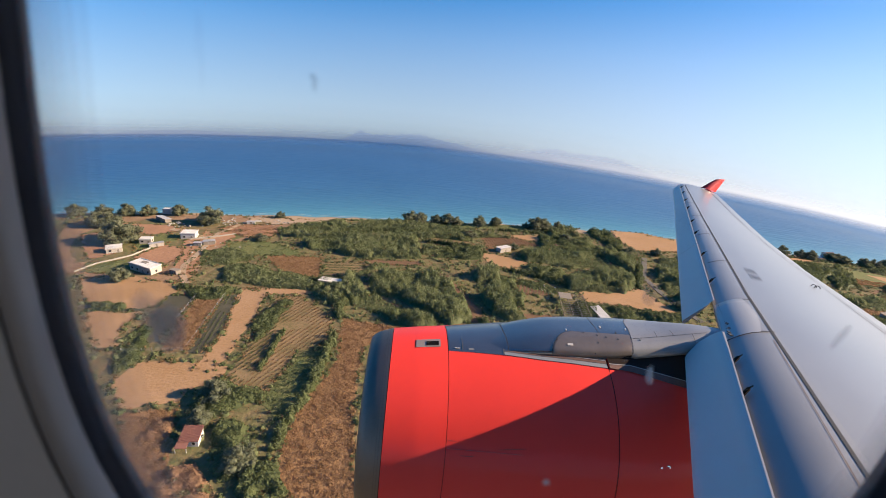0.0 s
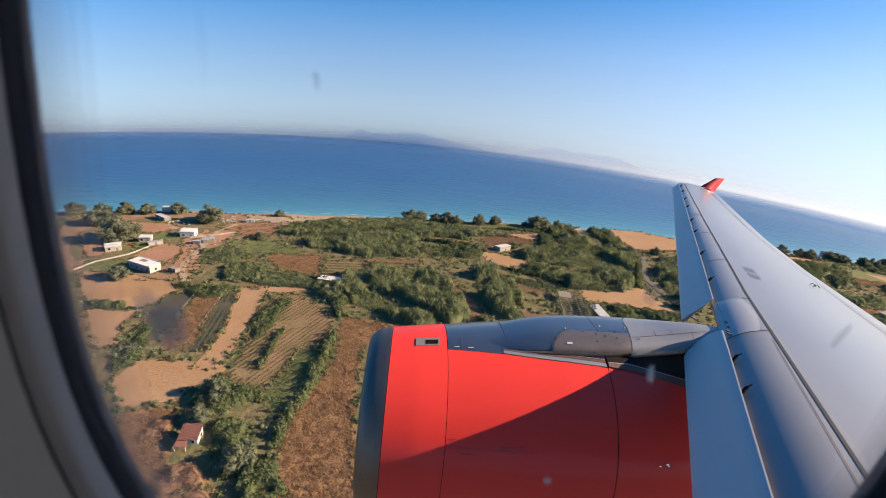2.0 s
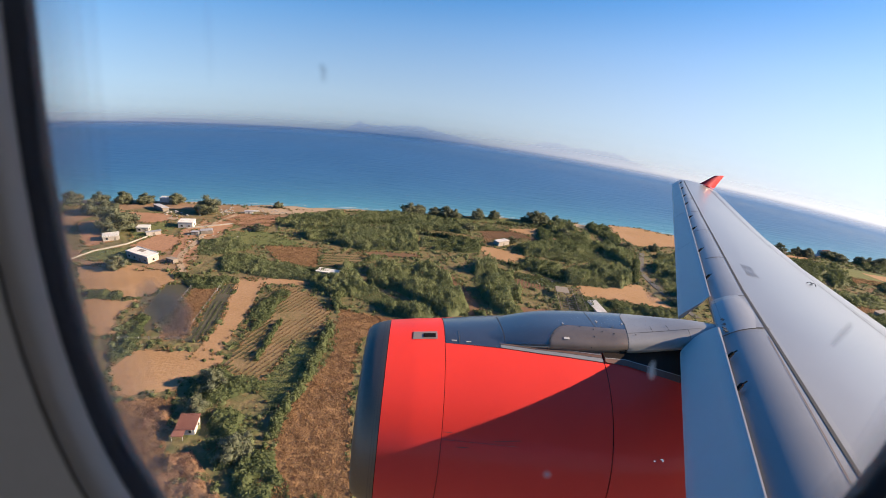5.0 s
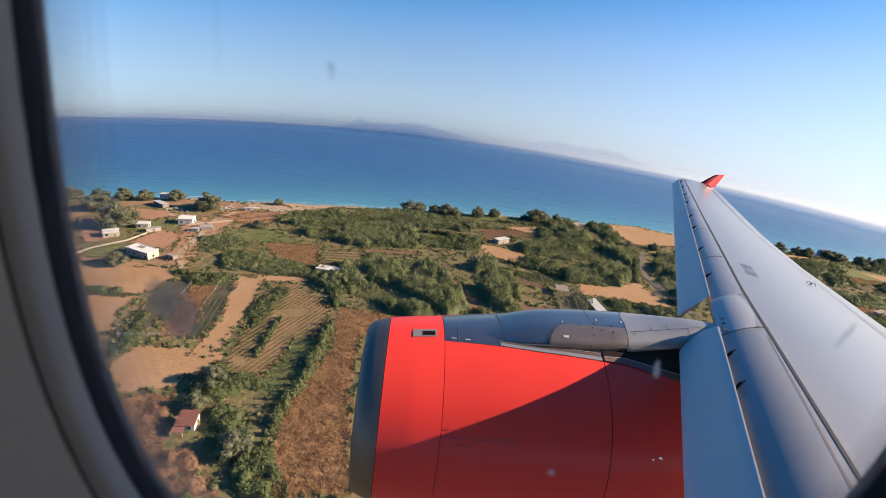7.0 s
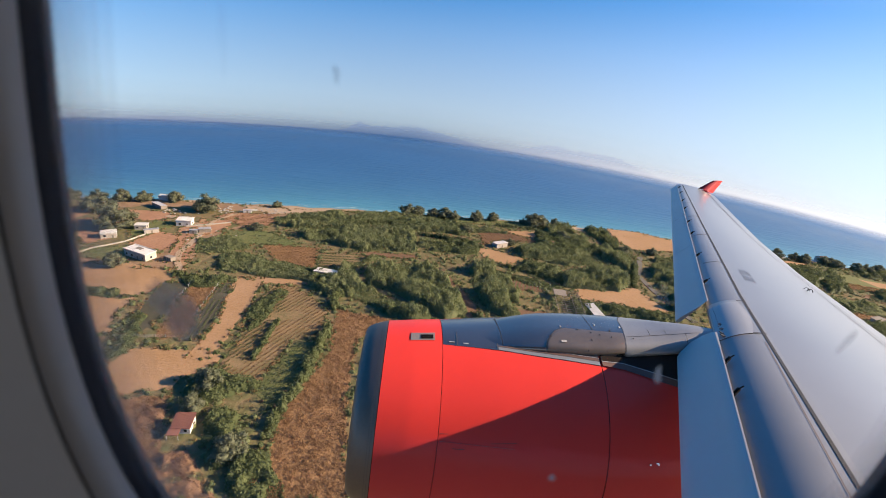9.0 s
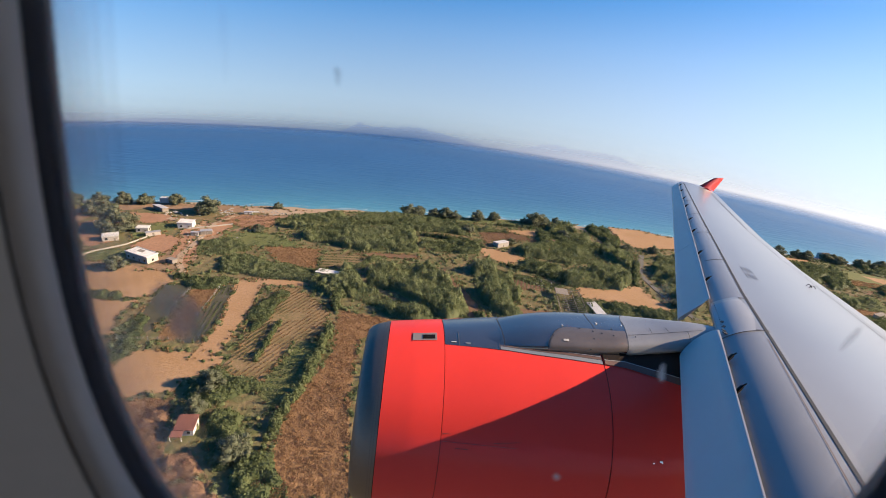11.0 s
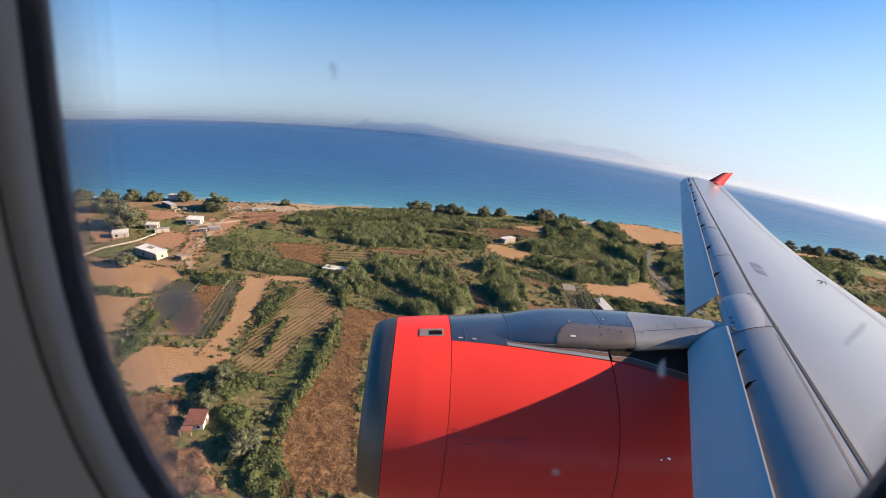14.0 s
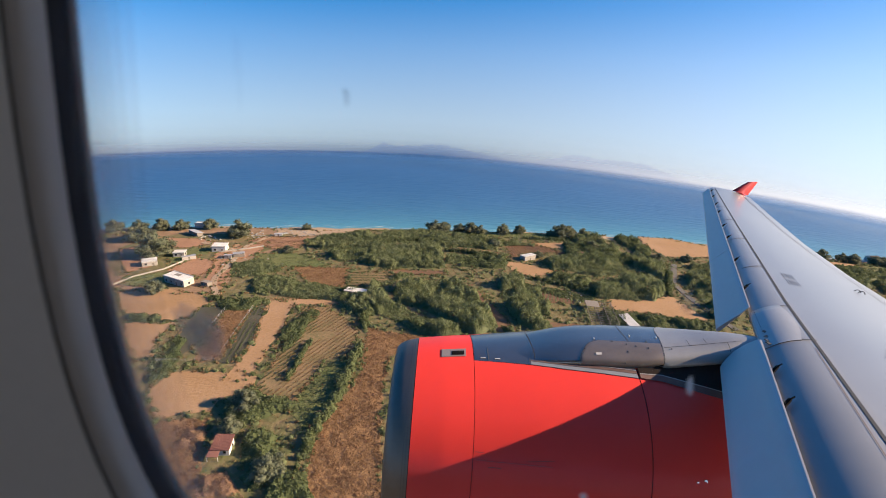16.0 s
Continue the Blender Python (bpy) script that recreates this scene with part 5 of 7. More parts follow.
hedge([(6.8, 274.3), (27.5, 270.6), (46.1, 265.4)], 2.0, 2.8)
hedge([(65.5, 312.6), (98.8, 313.7)], 1.4, 2.0)
hedge([(-44.4, 278.1), (-19.0, 290.7), (12.8, 292.3)], 2.0, 2.6)
hedge([(59.6, 235.3), (78.7, 226.5), (92.8, 217.8)], 2.0, 2.6)
hedge([(-47.3, 205.9), (-36.4, 197.7), (-31.1, 180.8), (-29.1, 167.7)], 2.4, 3.0)
hedge([(154.3, 275.0), (150.3, 255.2), (134.9, 223.3)], 2.2, 3.4)
hedge([(-107.1, 189.1), (-95.6, 187.5), (-82.8, 188.9)], 1.6, 2.0)
TREES = [
(-205.4, 293.2, 6.6), (-165.0, 240.1, 12), (-188.2, 267.0, 8), (-195.6, 265.8, 8), (-191.7, 299.3, 7), (-178.7, 299.8, 6.5), (-161.0, 304.5, 6.4), (-134.6, 282.9, 10), (-0.6, 323.8, 8.1), (5.5, 324.2, 7.0), (18.3, 334.2, 6.0), (27.2, 336.2, 7.0), (34.1, 336.6, 5.9), (51.9, 331.5, 6.9), (65.4, 335.7, 5.9), (90.2, 344.2, 3.9), (98.2, 339.0, 8.8), (104.7, 342.0, 7.8), (117.0, 331.8, 5.9), (113.7, 297.3, 6.0), (-94.4, 309.2, 4.2), (-137.3, 193.7, 5.7), (311.4, 331.1, 6.8), (327.8, 329.0, 5.8), (334.7, 325.1, 6.8), (365.2, 324.3, 5.9), (386.0, 331.4, 5.9), (394.8, 329.3, 5.9), (395.8, 322.1, 4.9), (368.3, 332.4, 4.9), (178.7, 288.1, 5.0), (154.7, 281.0, 6.0), (-91.8, 255.7, 4.3), (-59.7, 104.8, 4.7), (-59.3, 115.6, 5.8), (-42.3, 90.1, 5.9), (41.3, 289.2, 5.1), (69.2, 273.2, 4.1), (150.4, 202.8, 5.3), ]

FALLOW = [([(-95.9, 182.5), (-84.2, 184.0), (-80.6, 140.7), (-89.0, 137.9), (-92.6, 157.9)], 0.2, 0.6),
          ([(-28.0, 168.7), (-3.4, 163.9), (-15.8, 146.0), (-14.9, 113.5), (-9.3, 77.3), (-34.3, 75.4), (-32.8, 92.1), (-32.4, 109.6), (-25.0, 138.0)], 0.26, 0.55),
          ([(-83.5, 107.5), (-69.0, 109.3), (-61.4, 90.4), (-54.8, 74.6), (-63.3, 74.7), (-74.9, 87.4)], 0.25, 0.6),
          ([(-81.8, 232.6), (-49.8, 234.6), (-47.2, 208.8), (-65.0, 209.6)], 0.2, 0.6),
          ([(316.8, 287.1), (358.2, 282.9), (362.6, 273.7), (309.0, 270.9)], 0.2, 0.6),
          ([(275.1, 227.7), (312.6, 225.4), (273.3, 187.2), (257.8, 195.6)], 0.2, 0.6)]
ROWED = [([(-83.5, 183.0), (-78.0, 183.7), (-73.6, 155.1), (-74.4, 139.4), (-79.0, 139.6)], 96, 2.0, 0.15, M_bush, "low weeds growing through shade netting"),
         ([(-125.2, 273.0), (-116.6, 284.2), (-87.9, 287.4), (-87.0, 261.9), (-103.7, 260.3)], 8, 2.6, 0.3, M_straw, "dry plants in ploughed red rows"),
         ([(8.9, 281.2), (34.2, 290.4), (36.6, 276.4), (11.0, 268.8)], 12, 3.0, 0.6, M_bush, "low green plants on narrow terraces"),
         ([(59.3, 216.0), (73.0, 215.6), (75.6, 206.2), (60.8, 204.7)], 75, 2.0, 1.2, M_reed, "bright green vine rows"),
         ([(-62.5, 184.0), (-51.1, 187.5), (-31.4, 167.8), (-30.6, 148.5), (-39.8, 143.6), (-45.1, 116.3), (-60.2, 123.1), (-59.5, 141.1)], 63, 1.9, 0.3, M_straw, "dry brown plants in long rows"),
         ([(-62.6, 182.0), (-54.6, 185.7), (-48.5, 161.3), (-54.4, 121.9), (-60.2, 123.1), (-59.5, 141.1)], 63, 1.9, 0.5, M_bush, "low green vegetable plants in long rows"),
         ([(-38.7, 142.5), (-28.3, 145.3), (-33.5, 115.0), (-37.2, 106.4), (-45.2, 114.2)], 66, 1.3, 0.5, M_bush, "low dark green plants in rows"),
         ([(-46.7, 227.8), (-27.1, 232.5), (-22.9, 220.1), (-45.0, 209.6)], 5, 3.5, 0.6, M_bush, "low green plants on narrow terraces"),
         ([(50.2, 294.7), (74.0, 299.6), (91.7, 285.3), (59.9, 278.8), (51.2, 266.1)], 100, 2.2, 0.5, M_straw, "sparse dry plants in rows")]

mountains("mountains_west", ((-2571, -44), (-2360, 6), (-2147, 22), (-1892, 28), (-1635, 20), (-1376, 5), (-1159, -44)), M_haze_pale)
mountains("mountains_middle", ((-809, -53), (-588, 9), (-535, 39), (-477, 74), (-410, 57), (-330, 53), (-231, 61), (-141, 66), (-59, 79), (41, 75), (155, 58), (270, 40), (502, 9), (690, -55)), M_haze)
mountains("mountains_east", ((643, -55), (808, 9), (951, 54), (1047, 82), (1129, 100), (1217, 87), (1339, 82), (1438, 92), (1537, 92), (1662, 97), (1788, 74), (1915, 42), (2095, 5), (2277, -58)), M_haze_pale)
for i, (x, y, h) in enumerate(TREES):
    tree(x, y, h, i)

# loose growth over the whole plain, off the tilled fields
PLAIN = [(-451.2, 74.2), (503.8, 64.5), (476.4, 326.9), (223.6, 332.5), (-12.7, 310.2), (-230.4, 279.7), (-408.7, 267.3)]


def off_fields(p):
    keep = np.ones(len(p), bool)
    for poly in CLEARED:
        keep &= ~inside(poly, p)
    return p[keep]


rng = np.random.default_rng(77)
thing("scrub", blobs(off_fields(scatter(PLAIN, 0.034, rng)), 1.1, 1.0, 30, 0.30, rng, "scrub", M_bush, 0.4), "scattered low green scrub on dry pasture", "scrub", kind="stuff")
thing("green_scrub", blobs(off_fields(scatter(PLAIN, 0.028, rng)), 1.5, 1.3, 30, 0.34, rng, "green_scrub", M_reed, 0.8), "scattered light green weeds on dry pasture", "scrub", kind="stuff")
thing("dry_weeds", blobs(off_fields(scatter(PLAIN, 0.10, rng)), 0.7, 0.7, 14, 0.24, rng, "dry_weeds", M_straw, 1.5, 0.3, False), "scattered dry yellow weeds on the plain", "weeds", kind="stuff")


def weeds(poly, density, height):
    COUNT[0] += 1
    rng = np.random.default_rng(500 + COUNT[0])
    thing("dry_weeds", blobs(scatter(poly, density * 5.0, rng), 0.9, height * 0.6, 14, 0.30, rng, "dry_weeds", M_flame, 2.4, 0.20, False), "dense dry orange brown weeds over a fallow field", "weeds", kind="stuff")


def crop_rows(poly, angle, spacing, height, mat, label):
    """Plants in parallel rows across a field."""
    COUNT[0] += 1
    rng = np.random.default_rng(700 + COUNT[0])
    c, s_ = math.cos(radians(angle)), math.sin(radians(angle))
    p = scatter(poly, 5.0, rng)
    v = -p[:, 0] * s_ + p[:, 1] * c
    v2 = np.round(v / spacing) * spacing + rng.normal(0, spacing * 0.09, len(p))
    p = p + np.outer(v2 - v, (-s_, c))
    p = p[(noise_of(p * 0.09) > 0.30)]
    n = np.column_stack([p, level(p[:, 0], p[:, 1]) + 0.25 + rng.uniform(0, height, len(p))])
    thing("crop_rows", leaves(n, 0.22, rng, 0.8, "crop_rows", mat, 0.5), label, "crop", kind="stuff")


def noise_of(p):
    return np.array([0.5 + 0.5 * noise.noise((float(a), float(b), 3.1)) for a, b in p])


rim = []
for poly in CLEARED:
    for (x0, y0), (x1, y1) in zip(poly, poly[1:] + poly[:1]):
        n = int(math.hypot(x1 - x0, y1 - y0) * 0.55) + 1
        k = rng.uniform(0, 1, n)
        rim.append(np.column_stack([x0 + (x1 - x0) * k, y0 + (y1 - y0) * k]) + rng.normal(0, 0.7, (n, 2)))
rim = np.concatenate(rim)
half = rng.uniform(0, 1, len(rim)) < 0.5
thing("field_margin", blobs(rim[half], 0.7, 0.6, 20, 0.24, rng, "field_margin", M_straw, 1.0, 0.4), "dry weeds along the field edges", "weeds", kind="stuff")
thing("field_margin", blobs(rim[~half], 0.8, 0.8, 22, 0.25, rng, "field_margin", M_bush, 0.6, 0.5), "low green weeds along the field edges", "weeds", kind="stuff")
for poly in ([(-111.0, 251.4), (-85.2, 254.4), (-60.6, 238.0), (-81.8, 232.6), (-101.2, 228.0)], [(-164.4, 210.5), (-145.9, 216.2), (-124.0, 212.9), (-138.1, 197.8), (-157.0, 199.9)], [(-162.2, 243.7), (-148.0, 258.9), (-135.7, 255.1), (-149.6, 228.3)],
             [(-38.7, 142.5), (-28.3, 145.3), (-33.5, 115.0), (-37.2, 106.4), (-45.2, 114.2)], [(274.4, 248.1), (322.9, 250.4), (311.8, 229.0), (268.7, 228.6)], [(-49.9, 310.1), (-12.7, 317.0), (54.1, 325.6), (106.3, 332.2), (138.6, 338.3), (102.4, 318.5), (60.5, 312.8), (21.7, 311.5), (-16.8, 307.0)]):
    thing("meadow_growth", blobs(scatter(poly, 0.16, rng), 1.1, 0.5, 26, 0.26, rng, "meadow_growth", M_reed, 1.0, 0.3), "tussocks of green grass in a meadow", "grass", kind="stuff")
for row in FALLOW:
    weeds(*row)
for row in ROWED:
    crop_rows(*row)


# ---- buildings ----
def stand(x, y, turn):
    return Matrix.LocRotScale((x, y, float(level(x, y)) + 0.05), Euler((0, 0, radians(turn))), None)


def opening(root, kind, x, y, z, w, h, side):
    """A window or door on the wall at y (side -1: facing -y; +1: facing +y) or, with side 2, on the wall at x."""
    d = 0.06
    if side in (-1, 1):
        pane = box(x - w / 2, y - d, z, x + w / 2, y + d, z + h)
        rim = join(box(x - w / 2 - 0.08, y - d - 0.03, z - 0.08, x - w / 2, y + d + 0.03, z + h + 0.08), box(x + w / 2, y - d - 0.03, z - 0.08, x + w / 2 + 0.08, y + d + 0.03, z + h + 0.08), box(x - w / 2, y - d - 0.03, z + h, x + w / 2, y + d + 0.03, z + h + 0.08))
    else:
        pane = box(x - d, y - w / 2, z, x + d, y + w / 2, z + h)
        rim = join(box(x - d - 0.03, y - w / 2 - 0.08, z - 0.08, x + d + 0.03, y - w / 2, z + h + 0.08), box(x - d - 0.03, y + w / 2, z - 0.08, x + d + 0.03, y + w / 2 + 0.08, z + h + 0.08), box(x - d - 0.03, y - w / 2, z + h, x + d + 0.03, y + w / 2, z + h + 0.08))
    ob = part(kind, mesh_of(kind, *pane, M_glass if kind == "window" else M_wood), root)
    part("frame", mesh_of("frame", *rim, M_plaster), ob)


def flat_house(x, y, turn, w, d, h, label, wall=None, roof=None, openings=True, patch=False):
    root = new("house")
    root.matrix_world = stand(x, y, turn)
    tagged(root, label, "house")
    wall = wall or M_white
    part("wall", mesh_of("wall", *box(-w / 2, -d / 2, -0.3, w / 2, d / 2, h), wall), root)
    part("roof", mesh_of("roof", *join(box(-w / 2 - 0.25, -d / 2 - 0.25, h + 0.003, w / 2 + 0.25, d / 2 + 0.25, h + 0.22)), roof or M_white), root)
    for e in (-d / 2 - 0.25, d / 2 + 0.05):
        part("parapet", mesh_of("parapet", *box(-w / 2 - 0.25, e, h + 0.223, w / 2 + 0.25, e + 0.2, h + 0.5), roof or M_white), root)
    if patch:
        # Dark slab added in place of a hole in the roof.
        part("roof_hole_slab", mesh_of("roof_hole_slab", *box(-3.0, -0.2, h + 0.223, 0.6, 1.9, h + 0.34), M_wood), root, "dark slab standing in for a hole in the roof")
    if openings:
        n = max(2, int(w / 3.5))
        for i in range(n):
            xx = -w / 2 + w * (i + 0.5) / n
            if i == n // 2:
                opening(root, "door", xx, -d / 2, -0.2, 0.95, 2.1, -1)
            else:
                opening(root, "window", xx, -d / 2, 0.95, 1.1, 1.1, -1)
        opening(root, "window", w / 2, 0, 0.95, 1.0, 1.1, 2)
    return root


def gable_house(x, y, turn, w, d, h, rise, label):
    root = new("house")
    root.matrix_world = stand(x, y, turn)
    tagged(root, label, "house")
    v, f = box(-w / 2, -d / 2, -0.3, w / 2, d / 2, h)
    gable = loft([[(-w / 2, -d / 2, h), (-w / 2, d / 2, h), (-w / 2, 0, h + rise - 0.05)], [(w / 2, -d / 2, h), (w / 2, d / 2, h), (w / 2, 0, h + rise - 0.05)]], cap=True)
    part("wall", mesh_of("wall", *join((v, f), gable), M_white), root)
    for side in (-1, 1):
        slope = part("roof", mesh_of("roof", *loft([[(-w / 2 - 0.35, side * (d / 2 + 0.4), h - 0.18 + 0.05), (-w / 2 - 0.35, 0, h + rise + 0.05), (-w / 2 - 0.35, 0, h + rise + 0.2), (-w / 2 - 0.35, side * (d / 2 + 0.4), h + 0.02)], [(w / 2 + 0.35, side * (d / 2 + 0.4), h - 0.13), (w / 2 + 0.35, 0, h + rise + 0.05), (w / 2 + 0.35, 0, h + rise + 0.2), (w / 2 + 0.35, side * (d / 2 + 0.4), h + 0.02)]], cap=True), M_tile), root, "red clay tile roof")
        rows = [beam((xx, side * (d / 2 + 0.42), h + 0.05), (xx, side * 0.02, h + rise + 0.23), 0.10) for xx in np.arange(-w / 2 - 0.3, w / 2 + 0.36, 0.24)]
        part("tile_row", mesh_of("tile_row", *join(*rows), M_tile), slope)
    opening(root, "window", w / 2, 0, 0.9, 0.9, 1.1, 2)
    opening(root, "window", -w / 4, -d / 2, 0.9, 0.9, 1.0, -1)
    opening(root, "door", w / 5, -d / 2, -0.2, 0.9, 2.05, -1)
    return root


def farm_hut(x, y, turn, w, d, low, high):
    """A small white house under one slope of red tiles, with a porch roof on posts before it."""
    root = new("house")
    root.matrix_world = stand(x, y, turn)
    tagged(root, "small white house with a single-slope red tiled roof", "house")
    part("wall", mesh_of("wall", *loft([[(-w / 2, -d / 2, -0.3), (w / 2, -d / 2, -0.3), (w / 2, -d / 2, low), (-w / 2, -d / 2, low)], [(-w / 2, d / 2, -0.3), (w / 2, d / 2, -0.3), (w / 2, d / 2, high), (-w / 2, d / 2, high)]], cap=True), M_white), root)
    rise = (high - low) / d
    lo, hi = low - 0.4 * rise + 0.03, high + 0.4 * rise + 0.03
    roof = part("roof", mesh_of("roof", *loft([[(-w / 2 - 0.3, -d / 2 - 0.4, lo), (w / 2 + 0.3, -d / 2 - 0.4, lo), (w / 2 + 0.3, -d / 2 - 0.4, lo + 0.12), (-w / 2 - 0.3, -d / 2 - 0.4, lo + 0.12)], [(-w / 2 - 0.3, d / 2 + 0.4, hi), (w / 2 + 0.3, d / 2 + 0.4, hi), (w / 2 + 0.3, d / 2 + 0.4, hi + 0.12), (-w / 2 - 0.3, d / 2 + 0.4, hi + 0.12)]], cap=True), M_tile), root, "red clay tile roof")
    for xx in np.arange(-w / 2 - 0.2, w / 2 + 0.3, 0.3):
        part("tile_row", mesh_of("tile_row", *beam((xx, -d / 2 - 0.42, lo + 0.15), (xx, d / 2 + 0.42, hi + 0.15), 0.09), M_tile), roof)
    porch = part("porch_roof", mesh_of("porch_roof", *loft([[(-w / 2 - 0.6, -d / 2 - 2.3, 1.75), (0.2, -d / 2 - 2.3, 1.75), (0.2, -d / 2 - 2.3, 1.85), (-w / 2 - 0.6, -d / 2 - 2.3, 1.85)], [(-w / 2 - 0.6, -d / 2 - 0.05, 2.05), (0.2, -d / 2 - 0.05, 2.05), (0.2, -d / 2 - 0.05, 2.15), (-w / 2 - 0.6, -d / 2 - 0.05, 2.15)]], cap=True), M_tile), root, "low reddish porch roof")
    for xx in (-w / 2 - 0.5, 0.05):
        part("post", mesh_of("post", *beam((xx, -d / 2 - 2.2, -0.2), (xx, -d / 2 - 2.2, 1.78), 0.14), M_white), porch)
    opening(root, "door", -w / 4, -d / 2, -0.2, 0.9, 2.0, -1)
    opening(root, "window", w / 4, -d / 2, 0.8, 0.8, 0.9, -1)
    opening(root, "window", w / 2, 0.6, 0.9, 0.8, 0.9, 2)
    return root


def shed(x, y, turn, w, d, h, label, mat=None, roof=None):
    root = new("shed")
    root.matrix_world = stand(x, y, turn)
    tagged(root, label, "shed")
    part("wall", mesh_of("wall", *loft([[(-w / 2, -d / 2, -0.3), (w / 2, -d / 2, -0.3), (w / 2, d / 2, -0.3), (-w / 2, d / 2, -0.3)], [(-w / 2, -d / 2, h), (w / 2, -d / 2, h), (w / 2, d / 2, h * 0.78), (-w / 2, d / 2, h * 0.78)]], cap=True), mat or M_plaster), root)
    n = max(3, int(w / 1.1))
    for i in range(n):
        a, b = -w / 2 - 0.3 + (w + 0.6) * i / n, -w / 2 - 0.3 + (w + 0.6) * (i + 1) / n - 0.02
        lap = 0.02 * (i % 2)
        part("roof_panel", mesh_of("roof_panel", *loft([[(a, -d / 2 - 0.3, h + 0.05 + lap), (b, -d / 2 - 0.3, h + 0.05 + lap), (b, -d / 2 - 0.3, h + 0.12 + lap), (a, -d / 2 - 0.3, h + 0.12 + lap)], [(a, d / 2 + 0.3, h * 0.78 - 0.02 + lap), (b, d / 2 + 0.3, h * 0.78 - 0.02 + lap), (b, d / 2 + 0.3, h * 0.78 + 0.05 + lap), (a, d / 2 + 0.3, h * 0.78 + 0.05 + lap)]], cap=True), roof or M_tin), root)
    opening(root, "door", 0, -d / 2, -0.2, 1.0, 2.0, -1)
    return root


flat_house(-131.6, 205.4, -22, 14, 6, 3.6, "long white flat-roofed house in a yard", M_plaster, M_pale_roof, patch=True)
flat_house(-133.5, 254.0, 8, 8, 6, 3.4, "small white flat-roofed house beside a lane", None, M_pale_roof)
flat_house(-160.3, 227.0, 30, 7, 5, 2.6, "low white outbuilding beside tall trees", M_plaster)
flat_house(-169.6, 298.9, 5, 5, 4, 3.0, "white hut behind the beach", openings=False)
flat_house(-151.8, 242.0, 12, 6, 4, 2.6, "small pale outbuilding beside a tree", M_plaster)
farm_hut(-58.4, 97.6, 4, 4.8, 4.2, 2.3, 3.3)
shed(-116.5, 203.6, -20, 4, 3, 2.4, "small grey shed beside a lane", M_wood, M_wood)
shed(-39.1, 201.7, -9, 11, 5, 2.6, "long shed with a pale sheet roof", M_plaster, M_pale_roof)
shed(61.8, 268.3, 30, 9, 5, 3.2, "pale shed with a light roof among shrubs", M_plaster, M_pale_roof)
shed(98.9, 282.5, 22, 8, 4, 2.6, "low brown roofed shed among thickets", M_wood, M_tile)
shed(96.9, 185.8, 98, 13, 4, 2.8, "long shed with a pale roof beside a pergola", M_plaster, M_pale_roof)
shed(-163.2, 281.7, -32, 10, 4, 2.8, "low open shed behind the coast trees", M_wood)
flat_house(398.0, 300.0, 10, 7, 5, 2.8, "pale house among coastal trees", M_plaster, M_plaster)
flat_house(288.8, 217.0, 20, 9, 4, 2.6, "low grey shed in a field", M_plaster, M_wood, openings=False)


def pergola(x, y, turn, w, d, h):
    root = new("pergola")
    root.matrix_world = stand(x, y, turn)
    tagged(root, "weathered grey pole pergola beside a shed", "pergola")
    for i in range(4):
        for j in range(6):
            xx, yy = -w / 2 + w * i / 3, -d / 2 + d * j / 5
            part("post", mesh_of("post", *beam((xx, yy, -0.3), (xx, yy, h), 0.16), M_wood), root)
    for i in range(4):
        xx = -w / 2 + w * i / 3
        part("rail", mesh_of("rail", *beam((xx, -d / 2 - 0.4, h + 0.08), (xx, d / 2 + 0.4, h + 0.08), 0.16), M_wood), root)
    for j in range(14):
        yy = -d / 2 + d * j / 13
        part("slat", mesh_of("slat", *beam((-w / 2 - 0.4, yy, h + 0.21), (w / 2 + 0.4, yy + 0.3, h + 0.21), 0.12), M_wood), root)
    part("shade_cloth", mesh_of("shade_cloth", *box(-w / 2, d * 0.25, h + 0.30, w * 0.0, d / 2, h + 0.34), M_wood), root)


pergola(84.9, 190.8, -8, 13, 26, 2.6)


def low_wall(line, h, mat, label):
    pieces = []
    for (x0, y0), (x1, y1) in zip(line, line[1:]):
        z0, z1 = float(level(x0, y0)), float(level(x1, y1))
        pieces.append(beam((x0, y0, z0 + h / 2), (x1, y1, z1 + h / 2), 0.3, h + 0.3))
    thing("garden_wall", mesh_of("garden_wall", *join(*pieces), mat), label, "wall")


low_wall([(-161.9, 199.2), (-158.4, 210.1), (-149.0, 221.4), (-142.5, 242.3)], 0.6, M_stone, "low pale stone garden wall beside a field")
low_wall([(-131.5, 250.1), (-117.3, 258.4), (-110.2, 263.5)], 0.8, M_stone, "low grey stone wall beside a lane")


def fence(x0, y0, x1, y1):
    root = new("fence")
    root.matrix_world = stand(x0, y0, 0)
    tagged(root, "wire fence with thin pale posts beside netting", "fence")
    n = int(math.hypot(x1 - x0, y1 - y0) / 3.0)
    post = mesh_of("post", *beam((0, 0, -0.3), (0, 0, 1.5), 0.12), M_tin)
    for i in range(n + 1):
        ob = part("post", post, root)
        ob.location = ((x1 - x0) * i / n, (y1 - y0) * i / n, 0)
    for z in (0.5, 0.95, 1.4):
        part("wire", mesh_of("wire", *beam((0, 0, z), (x1 - x0, y1 - y0, z), 0.03), M_tin), root)


fence(-84.2, 184.0, -81.8, 139.7)
fence(-95.9, 181.5, -94.8, 160.0)
fence(-81.8, 139.7, -102.2, 137.3)


